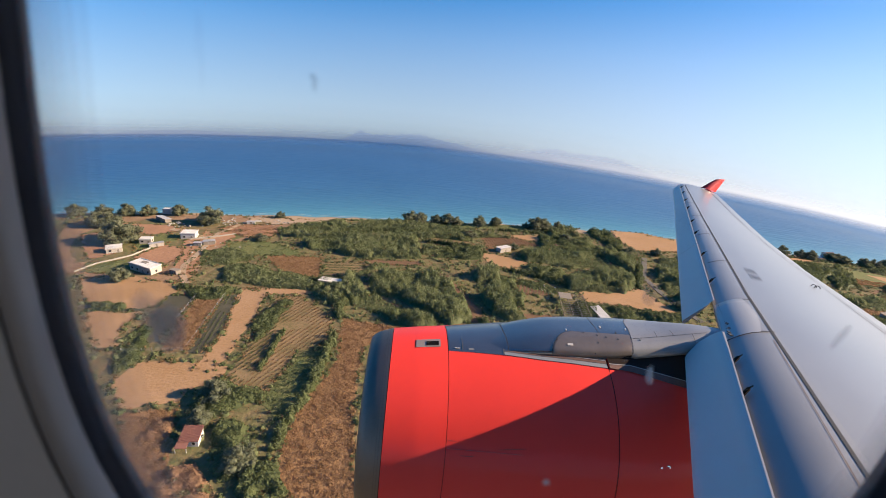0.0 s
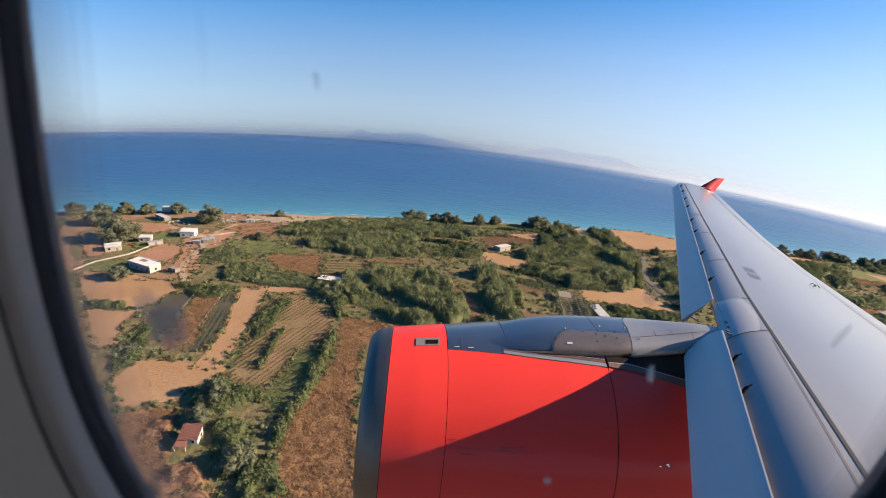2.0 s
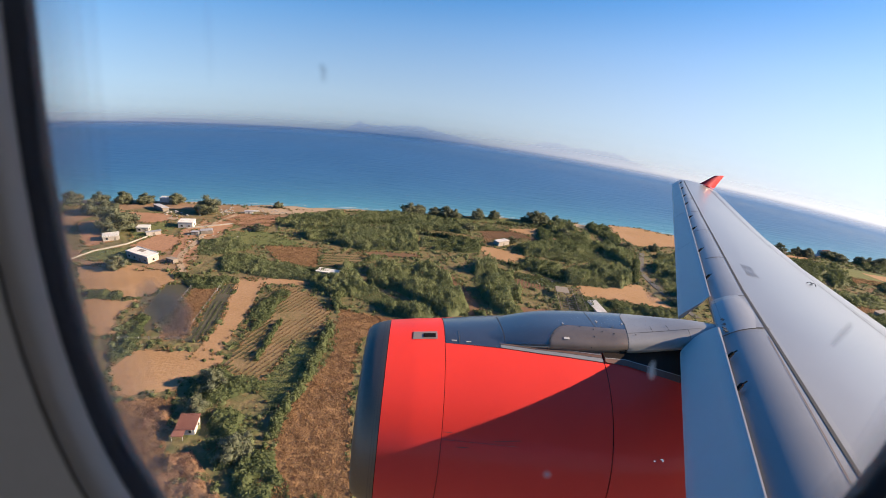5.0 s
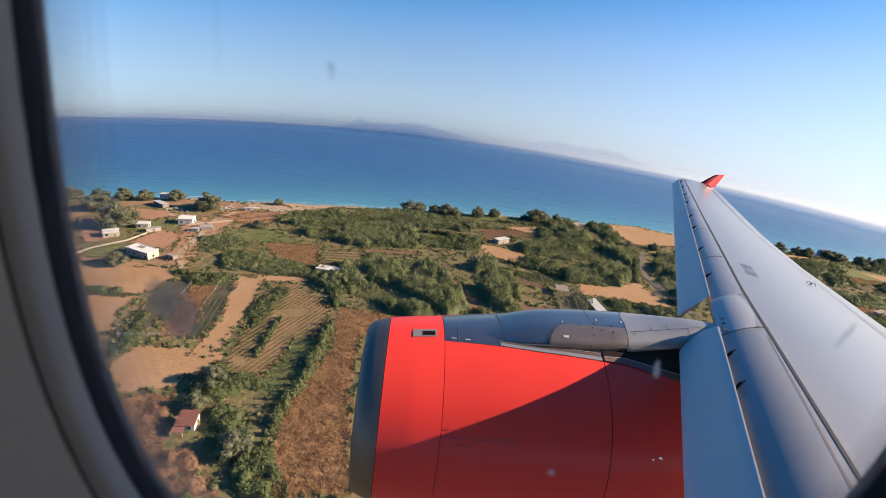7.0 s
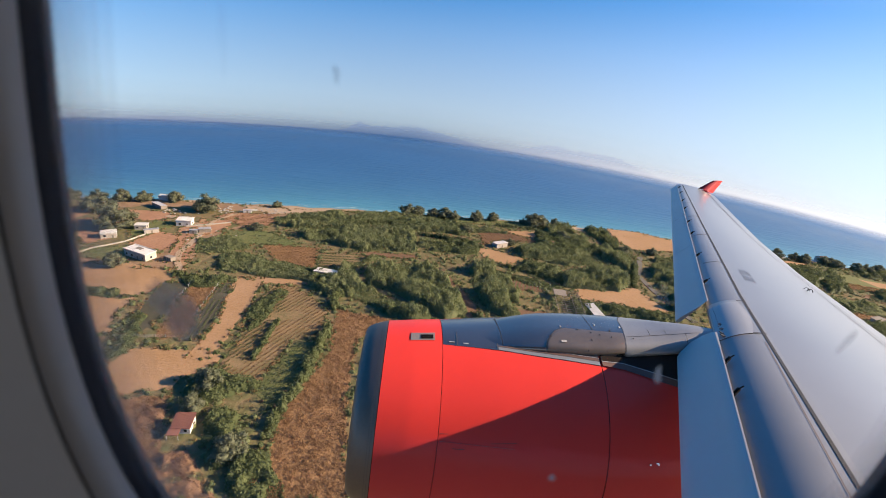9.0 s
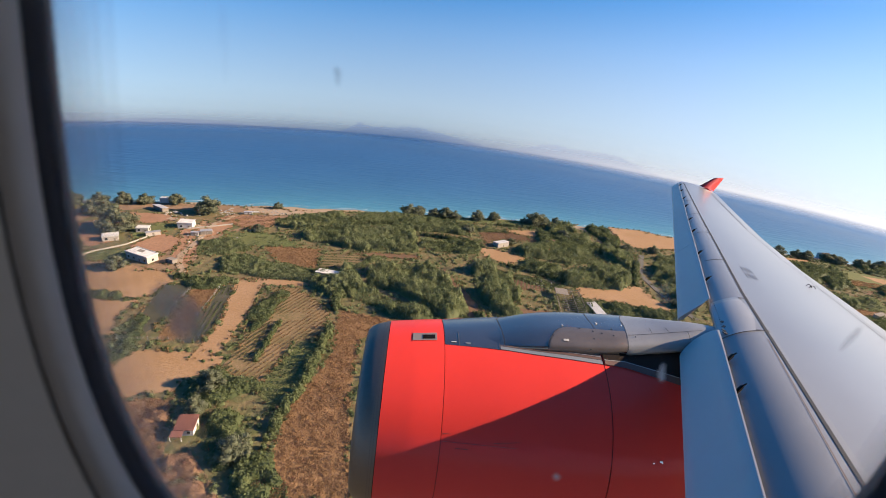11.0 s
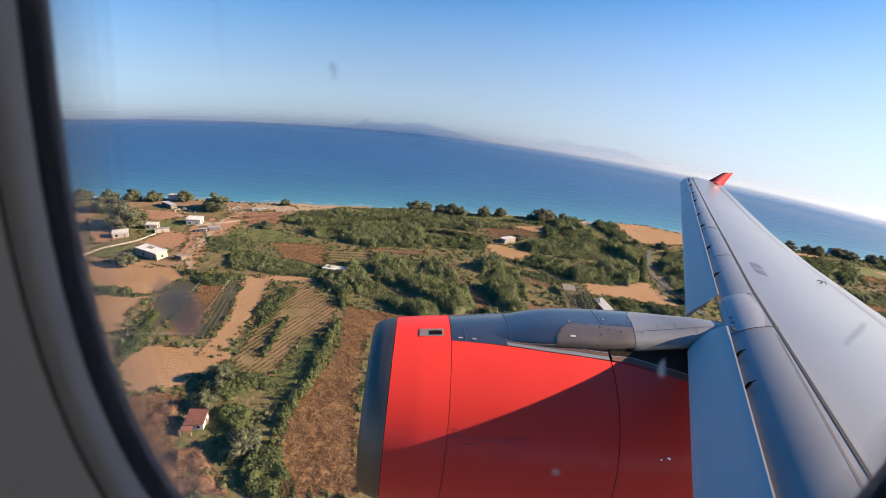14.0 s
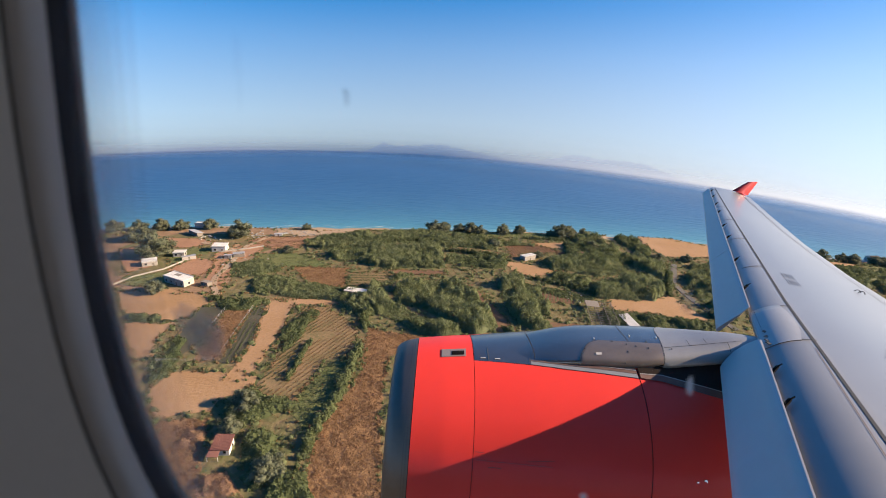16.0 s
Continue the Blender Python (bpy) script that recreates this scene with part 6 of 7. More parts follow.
def rubble(x, y, spread, count, seed):
    """A heap of field stones and scrap blocks beside the sheds."""
    rng = np.random.default_rng(seed)
    pieces = []
    for i in range(count):
        px, py = x + rng.normal(0, spread), y + rng.normal(0, spread)
        r = rng.uniform(0.3, 0.9)
        z = float(level(px, py))
        rings = [[(px + rr * math.cos(a + k) * r, py + rr * math.sin(a + k) * r, z + zz * r) for a in np.arange(0, 6.2, 1.047)] for rr, zz, k in ((0.9, -0.3, 0), (1.0, 0.3, 0.2), (0.55, 0.75, 0.4))]
        pieces.append(loft(rings, cap=True))
    thing("rubble", mesh_of("rubble", *join(*pieces), M_stone), "scattered pale stones and rubble on bare ground", "rubble", kind="stuff")


rubble(-122.1, 284.7, 5, 30, 1)
rubble(-93.1, 292.3, 6, 26, 2)
rubble(-116.2, 241.4, 5, 24, 3)
rubble(-153.3, 276.2, 5, 20, 4)
rubble(80.6, 211.7, 4, 16, 5)
shed(-108.7, 286.3, 15, 5, 3, 2.0, "small pale shelter near the beach", M_white)
shed(-118.2, 245.3, 25, 6, 4, 2.4, "small tin roofed shed in a dirt yard", M_wood)
shed(-123.0, 241.9, 10, 4, 3, 2.2, "small open shed in a dirt yard", M_stone)
shed(-144.1, 237.6, 35, 7, 3, 2.3, "low shed with a pale roof beside a wall", M_plaster)


def rowing_boat(x, y, turn):
    root = new("rowing_boat")
    root.matrix_world = stand(x, y, turn)
    tagged(root, "small white rowing boat pulled up behind the beach", "boat")
    plan = ((-2.4, 0.75), (-1.2, 0.95), (0.3, 0.95), (1.6, 0.65), (2.5, 0.06))
    part("hull", mesh_of("hull", *loft([[(px, w, 0.75), (px, w * 0.75, 0.1), (px, 0, 0.0), (px, -w * 0.75, 0.1), (px, -w, 0.75), (px, -w + 0.06, 0.75), (px, 0, 0.12), (px, w - 0.06, 0.75)] for px, w in plan], cap=True), M_white), root)
    for px in (-1.0, 0.6):
        part("thwart", mesh_of("thwart", *box(px - 0.15, -0.8, 0.5, px + 0.15, 0.8, 0.56), M_wood), root)


rowing_boat(-106, 291, 20)

# ---- further along the coast, to both sides of the view ----
def villa(x, y, turn, w, d, h, label):
    """A flat-roofed house of one or two storeys with slabs, balconies, a stair hut and a water tank."""
    root = new("villa")
    root.matrix_world = stand(x, y, turn)
    tagged(root, label, "house")
    part("wall", mesh_of("wall", *join(box(-w / 2, -d / 2, -0.3, w / 2, d / 2, h), box(w / 2 - 0.002, -d / 4, -0.3, w / 2 + 2.4, d / 2, h * 0.55)), M_white), root)
    levels = max(1, int(h / 3.0))
    for k in range(1, levels + 1):
        z = h * k / levels
        part("floor_slab", mesh_of("floor_slab", *box(-w / 2 - 0.3, -d / 2 - (1.5 if k < levels else 0.3), z - 0.11, w / 2 + 0.3, d / 2 + 0.3, z + 0.11), M_pale_roof), root)
        if k < levels:
            rail = part("balcony", mesh_of("balcony", *join(box(-w / 2 - 0.25, -d / 2 - 1.46, z + 0.113, w / 2 + 0.25, -d / 2 - 1.34, z + 1.0), box(-w / 2 - 0.25, -d / 2 - 1.34, z + 0.113, -w / 2 - 0.13, -d / 2 - 0.02, z + 1.0)), M_white), root)
            part("railing", mesh_of("railing", *beam((-w / 2 - 0.25, -d / 2 - 1.4, z + 1.06), (w / 2 + 0.25, -d / 2 - 1.4, z + 1.06), 0.09), M_wood), rail)
    for e in (-d / 2 - 0.3, d / 2 + 0.08):
        part("parapet", mesh_of("parapet", *box(-w / 2 - 0.3, e, h + 0.113, w / 2 + 0.3, e + 0.22, h + 0.75), M_white), root)
    part("tiled_canopy", mesh_of("tiled_canopy", *loft([[(-w / 2 - 1.3, -d / 2, h * 0.8), (-w / 2 - 0.01, -d / 2, h + 0.1), (-w / 2 - 0.01, -d / 2, h - 0.15)], [(-w / 2 - 1.3, d / 2, h * 0.8), (-w / 2 - 0.01, d / 2, h + 0.1), (-w / 2 - 0.01, d / 2, h - 0.15)]], cap=True), M_tile), root, "sloping terracotta canopy")
    part("stair_hut", mesh_of("stair_hut", *box(w * 0.1, 0.2, h + 0.113, w * 0.1 + 2.8, 2.8, h + 2.3), M_white), root)
    tank = part("water_tank", mesh_of("water_tank", *loft([[(-w * 0.25 + a, 1.2 + 0.45 * math.cos(t), h + 1.1 + 0.45 * math.sin(t)) for t in np.arange(0, 6.2, 0.52)] for a in (0.0, 1.6)], cap=True), M_tin), root, "grey metal water tank")
    for q in (0.2, 1.3):
        part("tank_foot", mesh_of("tank_foot", *box(-w * 0.25 + q, 0.85, h + 0.113, -w * 0.25 + q + 0.12, 1.55, h + 0.75), M_wood), tank)
    for k in range(levels):
        z = h * k / levels
        for i in range(3):
            opening(root, "window", -w / 3 + w / 3 * i, -d / 2, z + 0.95, 1.3, 1.2, -1)
        for yy in (-d / 4, d / 4):
            opening(root, "window", -w / 2, yy, z + 0.95, 1.1, 1.2, 2)
    opening(root, "door", w / 2 - 1.2, -d / 2, -0.2, 1.0, 2.1, -1)


def hotel(x, y, turn):
    root = new("hotel")
    root.matrix_world = stand(x, y, turn)
    tagged(root, "large white stepped hotel with balconies and flat roofs", "hotel")
    for i, (bx, by, w, d, h) in enumerate(((-13, 2, 14, 11, 6.6), (1.5, 4, 15, 12, 9.8), (15.5, 1, 13, 11, 6.6), (4, -6.6, 10, 8.6, 3.4))):
        wing_block = part("block", mesh_of("block", *box(bx - w / 2, by - d / 2, -0.3, bx + w / 2, by + d / 2, h), M_white), root)
        part("roof", mesh_of("roof", *join(box(bx - w / 2 - 0.2, by - d / 2 - 0.2, h + 0.003, bx + w / 2 + 0.2, by + d / 2 + 0.2, h + 0.25), box(bx - w / 2 - 0.2, by - d / 2 - 0.2, h + 0.253, bx + w / 2 + 0.2, by - d / 2 + 0.0, h + 0.8)), M_pale_roof), wing_block)
        for k in range(int(h / 3.2)):
            z = 3.2 * k
            for j in range(4):
                opening(root, "window", bx - w * 0.36 + w * 0.24 * j, by - d / 2, z + 0.5, 1.6, 1.9, -1)
            if k:
                part("balcony", mesh_of("balcony", *join(box(bx - w / 2, by - d / 2 - 1.5, z - 0.12, bx + w / 2, by - d / 2 - 0.003, z + 0.08), box(bx - w / 2, by - d / 2 - 1.5, z + 0.083, bx + w / 2, by - d / 2 - 1.38, z + 0.95)), M_white), root)
    for sx in (-16, -2, 14):
        part("roof_hut", mesh_of("roof_hut", *box(sx, 2.5, 6.6, sx + 3, 6.0, 11.6 if sx == -2 else 9.0), M_white), root)


M_cell = material("solar_glass", (0.030, 0.036, 0.052), 0.18, second=(0.045, 0.052, 0.070), scale=0.4, fine=3)


def solar_array(x, y, radius):
    root = new("solar_array")
    root.matrix_world = stand(x, y, 14)
    tagged(root, "round field of tilted dark solar panels on a pale base", "solar array")
    ring = [(math.cos(t), math.sin(t)) for t in np.arange(0, 6.28, 0.1309)]
    part("base", mesh_of("base", *loft([[(c * radius, q * radius, z) for c, q in ring] for z in (-0.4, 0.35)], cap=True), M_pale_roof), root, "round pale concrete base")
    part("kerb", mesh_of("kerb", *loft([[(c * r, q * r, z) for c, q in ring] for r, z in ((radius, 0.353), (radius, 0.8), (radius - 0.35, 0.8), (radius - 0.35, 0.353))]), M_stone), root)
    for i in range(6):
        oy = -radius * 0.8 + radius * 1.6 * i / 5
        half = math.sqrt(max(radius ** 2 - (abs(oy) + 1.6) ** 2, 4)) - 0.6
        rack = part("rack", mesh_of("rack", *join(*[beam((q, oy + 0.9, 0.3), (q, oy + 0.9, 2.2), 0.12) for q in np.arange(-half + 0.6, half, 3.2)], *[beam((q, oy - 1.1, 0.3), (q, oy - 1.1, 1.0), 0.12) for q in np.arange(-half + 0.6, half, 3.2)]), M_tin), root)
        n = max(2, int(2 * half / 1.7))
        for j in range(n):
            a, b = -half + 2 * half * j / n + 0.03, -half + 2 * half * (j + 1) / n - 0.03
            part("panel", mesh_of("panel", *loft([[(a, oy - 1.5, 0.95), (b, oy - 1.5, 0.95), (b, oy + 1.4, 2.40), (a, oy + 1.4, 2.40)], [(a, oy - 1.52, 1.0), (b, oy - 1.52, 1.0), (b, oy + 1.38, 2.45), (a, oy + 1.38, 2.45)]], cap=True), M_cell), rack)


M_film = material("greenhouse_film", (0.62, 0.60, 0.57), 0.45, second=(0.52, 0.49, 0.45), scale=0.25, fine=2.5, through_light=0.25)


def greenhouse(x, y, turn, spans, wide, deep):
    """Arched spans of plastic film side by side, with hoops and end walls."""
    root = new("greenhouse")
    root.matrix_world = stand(x, y, turn)
    tagged(root, "white plastic film greenhouse with %d arched spans" % spans, "greenhouse")
    for i in range(spans):
        x0 = (i - spans / 2) * wide
        arch = [(x0, 2.6)] + [(x0 + wide * k / 10, 2.6 + 1.9 * math.sin(math.pi * k / 10) ** 0.8) for k in range(1, 10)] + [(x0 + wide - 0.02, 2.6)]
        skin = part("film_roof", mesh_of("film_roof", *loft([[(a, q, b) for a, b in arch] + [(a, q, b - 0.06) for a, b in arch[::-1]] for q in (-deep / 2, deep / 2)], cap=True), M_film, False), root)
        for e in (-deep / 2 + 0.1, deep / 2 - 0.1):
            part("end_wall", mesh_of("end_wall", *loft([[(a, e + o, b - 0.07) for a, b in arch] + [(x0 + wide - 0.02, e + o, -0.2), (x0, e + o, -0.2)] for o in (-0.03, 0.03)], cap=True), M_film), root)
        for q in np.arange(-deep / 2, deep / 2 + 0.1, 4.0):
            part("hoop", mesh_of("hoop", *join(*[beam((a[0], q, a[1] + 0.03), (b[0], q, b[1] + 0.03), 0.09) for a, b in zip(arch, arch[1:])]), M_tin), skin)
    for e in (-spans / 2 * wide, spans / 2 * wide):
        part("side_wall", mesh_of("side_wall", *box(e - 0.04, -deep / 2, -0.2, e + 0.04, deep / 2, 2.55), M_film), root)


def van(x, y, turn):
    root = new("van")
    root.matrix_world = stand(x, y, turn)
    tagged(root, "white van parked in a farm yard", "van")
    side = ((-2.6, 0.35), (2.5, 0.35), (2.6, 1.0), (2.0, 1.15), (1.3, 1.95), (-2.4, 2.0), (-2.6, 1.8))
    part("body", mesh_of("body", *loft([[(a, e, b) for a, b in side] for e in (-0.95, 0.95)], cap=True), M_white), root)
    part("windscreen", mesh_of("windscreen", *loft([[(1.98, e, 1.2), (1.36, e, 1.9), (1.40, e, 1.92), (2.03, e, 1.22)] for e in (-0.8, 0.8)], cap=True), M_glass), root)
    for a in (-1.6, 1.6):
        for e in (-0.9, 0.9):
            part("wheel", mesh_of("wheel", *loft([[(a + 0.34 * math.cos(t), e + o, 0.34 + 0.34 * math.sin(t)) for t in np.arange(0, 6.2, 0.5236)] for o in (-0.12, 0.12)], cap=True), M_seal), root)


def pole(x, y, h):
    root = new("power_pole")
    root.matrix_world = stand(x, y, 10)
    tagged(root, "weathered wooden power pole with a cross arm", "pole")
    part("post", mesh_of("post", *loft([[(r * math.cos(t), r * math.sin(t), z) for t in np.arange(0, 6.2, 0.785)] for r, z in ((0.16, -0.4), (0.10, h))], cap=True), M_wood), root)
    part("cross_arm", mesh_of("cross_arm", *beam((-0.9, 0.14, h - 0.5), (0.9, 0.14, h - 0.5), 0.12), M_wood), root)
    for q in (-0.75, 0.0, 0.75):
        part("insulator", mesh_of("insulator", *loft([[(q + r * math.cos(t), 0.14 + r * math.sin(t), h - 0.43 + z) for t in np.arange(0, 6.2, 1.047)] for r, z in ((0.05, 0), (0.07, 0.1), (0.03, 0.22))], cap=True), M_glass), root)


def water_channel(line, width):
    road("canal", M_canal, line, width, "narrow canal of dark still water between canes")


M_canal = material("canal_water", (0.030, 0.048, 0.055), 0.12, second=(0.042, 0.058, 0.060), scale=0.2, fine=2)

# the village and its beach
field("stubble_field", M_tan, [(440.3, 252.2), (473.6, 286.5), (503.6, 275.8), (524.8, 262.5), (522.5, 228.7), (518.9, 210.9), (487.1, 218.5), (439.3, 242.2)], "wide tan bare field beside a white hotel")
field("grass_field", M_grass, [(544.3, 254.9), (581.9, 259.2), (583.8, 225.9), (546.7, 221.2)], "dark green plot beside a dirt road")
field("stubble_field", M_tan, [(574.9, 284.7), (606.2, 287.1), (609.6, 237.4), (584.2, 232.6)], "tan dry plot between low hedges")
field("dry_field", M_dry, [(611.6, 280.3), (660.3, 282.4), (646.8, 254.2), (611.2, 248.5)], "orange dry grass plot beside a dirt road")
field("bare_field", M_red_earth, [(675.9, 284.7), (720.3, 286.6), (703.7, 240.3), (664.1, 247.2)], "reddish bare field beside a low building")
field("beach_strip", M_sand, [(475.7, 348.7), (590.7, 343.2), (648.6, 316.4), (680.2, 312.7), (777.2, 325.3), (789.1, 346.9), (642.3, 358.1), (492.6, 360.0)], "pale sandy strip between trees and houses")
field("dry_field", M_dry, [(499.1, 124.5), (504.2, 138.4), (538.2, 137.9), (542.1, 110.8), (529.6, 110.5)], "orange brown dry grass field beside villas")
field("dry_field", M_dry, [(472.1, 113.3), (480.9, 121.3), (521.1, 109.2), (525.4, 103.9), (479.5, 103.0)], "yellow brown dry grass field at a road bend")
field("grass_field", M_grass, [(425.3, 171.7), (440.1, 185.0), (472.7, 182.2), (478.2, 155.4), (456.2, 153.7)], "dark green meadow behind a house")
field("dry_field", M_dry, [(458.7, 212.7), (461.2, 233.4), (482.6, 228.4), (483.6, 204.2)], "orange dry slope between thickets")
field("bare_field", M_soil, [(354.7, 246.5), (398.0, 240.9), (420.3, 223.4), (380.5, 215.6)], "brown bare field among thickets")
field("sports_court", M_asphalt, [(605.6, 345.8), (656.7, 341.9), (647.7, 323.2), (599.6, 322.3)], "grey green sports court behind the beach")
road("lane", M_asphalt, [(468.9, 115.6), (478.7, 126.0), (500.9, 116.9), (529.4, 106.9), (545.5, 103.0)], 5.0, "grey lane with white walls at a junction")
road("dirt_road", M_sand, [(478.7, 126.0), (482.7, 147.2), (494.3, 170.2), (510.0, 194.3), (520.8, 208.7), (550.5, 212.4), (593.2, 216.2), (631.2, 236.2), (655.4, 260.1), (668.4, 288.3), (663.8, 312.2)], 5.0, "pale dirt road winding towards the beach")
thicket("bush", 5.5, [(481.2, 134.5), (482.7, 147.2), (491.9, 154.5), (513.9, 145.1), (503.9, 132.4), (495.5, 125.7)], 0.4)
thicket("reed", 4, [(418.4, 209.8), (425.7, 238.8), (459.2, 238.8), (458.2, 208.0), (441.7, 198.6)], 0.4)
thicket("bush", 3, [(485.5, 210.0), (487.6, 234.3), (514.3, 236.8), (515.5, 212.4), (503.0, 199.1)], 0.4)
thicket("bush", 2.5, [(604.6, 255.4), (644.4, 244.9), (630.0, 230.6), (606.0, 237.0)], 0.4)
thicket("bush", 4, [(479.9, 173.6), (492.9, 183.4), (495.3, 167.0), (484.4, 161.6)], 0.4)
thicket("bush", 2.5, [(478.4, 299.3), (521.3, 289.4), (523.2, 275.4), (489.8, 285.5)], 0.4)
villa(529.2, 145.8, -20, 13, 10, 6.6, "cream two-storey villa with terracotta trim and balconies")
villa(530.3, 164.0, -20, 13, 10, 6.4, "white villa with a cluttered flat roof")
villa(537.6, 186.3, -20, 12, 9, 3.6, "low white villa with a flat roof terrace")
villa(448.0, 142.6, -30, 15, 11, 4.4, "pale house with a stained flat roof and porch")
hotel(454.3, 285.2, -12)
gable_house(363.4, 338.0, 10, 8, 6, 3.0, 1.5, "white house with a red tiled roof near the beach")
gable_house(505.9, 322.2, -15, 11, 8, 3.4, 1.9, "white house with a red tiled roof near the beach")
gable_house(540.8, 304.4, -20, 11, 8, 3.4, 1.9, "white house with a red tiled roof near the beach")
gable_house(560.1, 307.2, -20, 11, 8, 3.4, 1.9, "white house with a red tiled roof near the beach")
gable_house(560.8, 288.7, -25, 11, 8, 3.4, 1.9, "white house with a red tiled roof near the beach")
gable_house(573.0, 294.3, 10, 11, 8, 3.4, 1.9, "white house with a red tiled roof near the beach")
gable_house(588.9, 298.6, -10, 11, 8, 3.4, 1.9, "white house with a red tiled roof near the beach")
gable_house(607.3, 293.1, -20, 11, 8, 3.4, 1.9, "white house with a red tiled roof near the beach")
flat_house(724.4, 254.8, -15, 22, 13, 4.2, "low pale building with an unfinished flat roof", M_plaster, M_pale_roof)
flat_house(700.8, 299.2, -15, 14, 9, 3.4, "pale flat-roofed house among dark trees", M_plaster, M_pale_roof)
# warehouse and plots beside it
field("bare_field", M_soil, [(334.1, 119.0), (351.1, 118.2), (384.0, 93.7), (357.1, 93.2)], "brown ploughed field with fine furrows")
field("stubble_field", M_tan, [(330.0, 209.1), (378.9, 227.7), (425.7, 223.1), (443.9, 209.7), (396.7, 201.3), (345.0, 200.9)], "tan bare field between dark hedges")
field("crop_field", M_soil, [(294.0, 215.4), (297.0, 224.2), (323.2, 217.8), (310.8, 202.8)], "small netted plot of dark rows")
field("dry_field", M_dry, [(365.6, 131.1), (389.5, 138.3), (413.9, 127.2), (416.0, 114.0), (376.9, 117.7)], "scrubby dry plot with rubble")
gable_house(344.5, 138.9, 64, 24, 11, 4.6, 2.2, "long white warehouse with a red roof")
shed(361.6, 125.8, 30, 6, 4, 2.6, "small shed beside a warehouse under trees", M_plaster)
thicket("bush", 3.5, [(374.6, 194.5), (390.2, 203.6), (433.4, 194.0), (427.9, 186.4), (382.5, 185.8)], 0.4)
thicket("bush", 4, [(326.0, 191.9), (337.7, 200.9), (370.9, 187.5), (370.4, 171.0), (343.4, 173.7)], 0.4)
thicket("bush", 4, [(356.5, 154.0), (369.4, 158.5), (417.2, 135.8), (415.9, 128.8), (379.7, 141.1)], 0.4)
thicket("bush", 5, [(376.8, 112.8), (396.5, 112.2), (414.3, 100.3), (413.6, 94.2), (388.5, 95.7)], 0.4)
# canes, sheds and lanes
field("bare_field", M_soil, [(277.6, 280.7), (296.2, 298.0), (309.8, 281.1), (294.0, 264.9)], "brown bare plot among canes")
field("bare_field", M_soil, [(318.5, 261.5), (354.0, 269.2), (368.1, 257.2), (357.3, 244.0), (332.3, 248.3)], "brown bare plot among canes")
field("stubble_field", M_tan, [(360.7, 298.9), (405.2, 296.7), (405.5, 278.2), (369.5, 268.1)], "tan stubble plot among canes")
field("bare_field", M_red_earth, [(208.2, 207.9), (215.3, 232.4), (234.6, 213.8), (230.1, 195.5)], "reddish yard beside sheds")
field("dry_field", M_dry, [(271.6, 196.8), (295.2, 193.8), (309.1, 179.9), (292.7, 180.7)], "dry brown plot among hedges")
road("lane", M_asphalt, [(166.7, 216.4), (187.6, 236.6), (206.4, 251.2)], 4.0, "narrow pale lane between canes")
road("lane", M_asphalt, [(310.5, 158.3), (318.0, 130.0), (327.4, 109.6)], 4.0, "narrow grey lane between tall trees")
thicket("reed", 3.5, [(196.0, 258.2), (214.0, 268.0), (256.0, 306.0), (297.5, 351.1), (262.0, 348.0), (240.0, 316.0), (222.0, 292.0), (186.0, 280.0)], 0.4)
thicket("reed", 3, [(273.1, 246.2), (311.4, 245.2), (312.9, 233.9), (280.6, 229.6)], 0.4)
thicket("bush", 7, [(267.5, 157.0), (287.4, 162.5), (310.2, 160.2), (310.9, 123.9), (309.5, 102.3), (292.1, 103.8), (278.1, 127.7)], 0.4)
thicket("bush", 5, [(208.3, 173.5), (209.2, 193.5), (239.5, 176.0), (254.5, 145.1), (237.1, 137.5)], 0.4)
thicket("reed", 4, [(360.0, 219.3), (408.0, 264.7), (410.6, 248.3), (379.6, 217.3)], 0.4)
shed(245.7, 186.3, 20, 12, 5, 2.8, "low shed with a pale roof among trees", M_plaster, M_tin)
shed(229.6, 202.2, 20, 7, 5, 2.8, "low shed with a pale roof among trees", M_plaster, M_tin)
shed(233.1, 189.3, 20, 8, 5, 2.8, "low shed with a pale roof among trees", M_plaster, M_tin)
shed(303.1, 205.4, 20, 8, 5, 2.8, "low shed with a pale roof among trees", M_plaster, M_tin)
shed(267.1, 211.1, 20, 9, 5, 2.8, "low shed with a pale roof among trees", M_plaster, M_tin)
low_wall([(241.3, 130.4), (246.7, 136.1), (252.6, 142.3)], 1.4, M_white, "white garden wall under dark trees")
# the canal and the yard beside it
field("dirt_yard", M_tan, [(38.3, 114.3), (55.7, 137.6), (72.6, 133.9), (77.4, 122.1), (58.0, 103.4)], "orange bare yard beside a lane")
road("lane", M_asphalt, [(61.3, 90.3), (69.9, 107.4), (82.3, 125.3), (96.5, 158.2), (105.3, 185.5)], 4.0, "grey lane beside tall canes")
thicket("reed", 5, [(70.1, 83.1), (85.1, 115.8), (105.5, 154.2), (115.0, 84.7)], 0.4)
flat_house(38.3, 117.4, 35, 12, 6, 3.2, "small white house with a red roof in a yard", M_white, M_tile)
shed(43.3, 141.8, 35, 11, 5, 2.8, "ruined grey shed with scrap around it", M_stone, M_wood)
water_channel([(222.5, 257.5), (255.3, 295.5), (285.2, 325.7), (306.2, 345.9)], 7.0)
# solar field and sandy plots
field("bare_field", M_tan, [(-236.0, 147.2), (-212.1, 151.5), (-200.4, 123.0), (-195.6, 85.1), (-206.5, 84.7), (-225.6, 107.4)], "sandy bare field with tyre tracks")
field("stubble_field", M_tan, [(-310.4, 168.7), (-282.3, 162.6), (-256.8, 143.4), (-258.1, 115.0), (-265.9, 105.4)], "golden dry grass field behind a hedge")
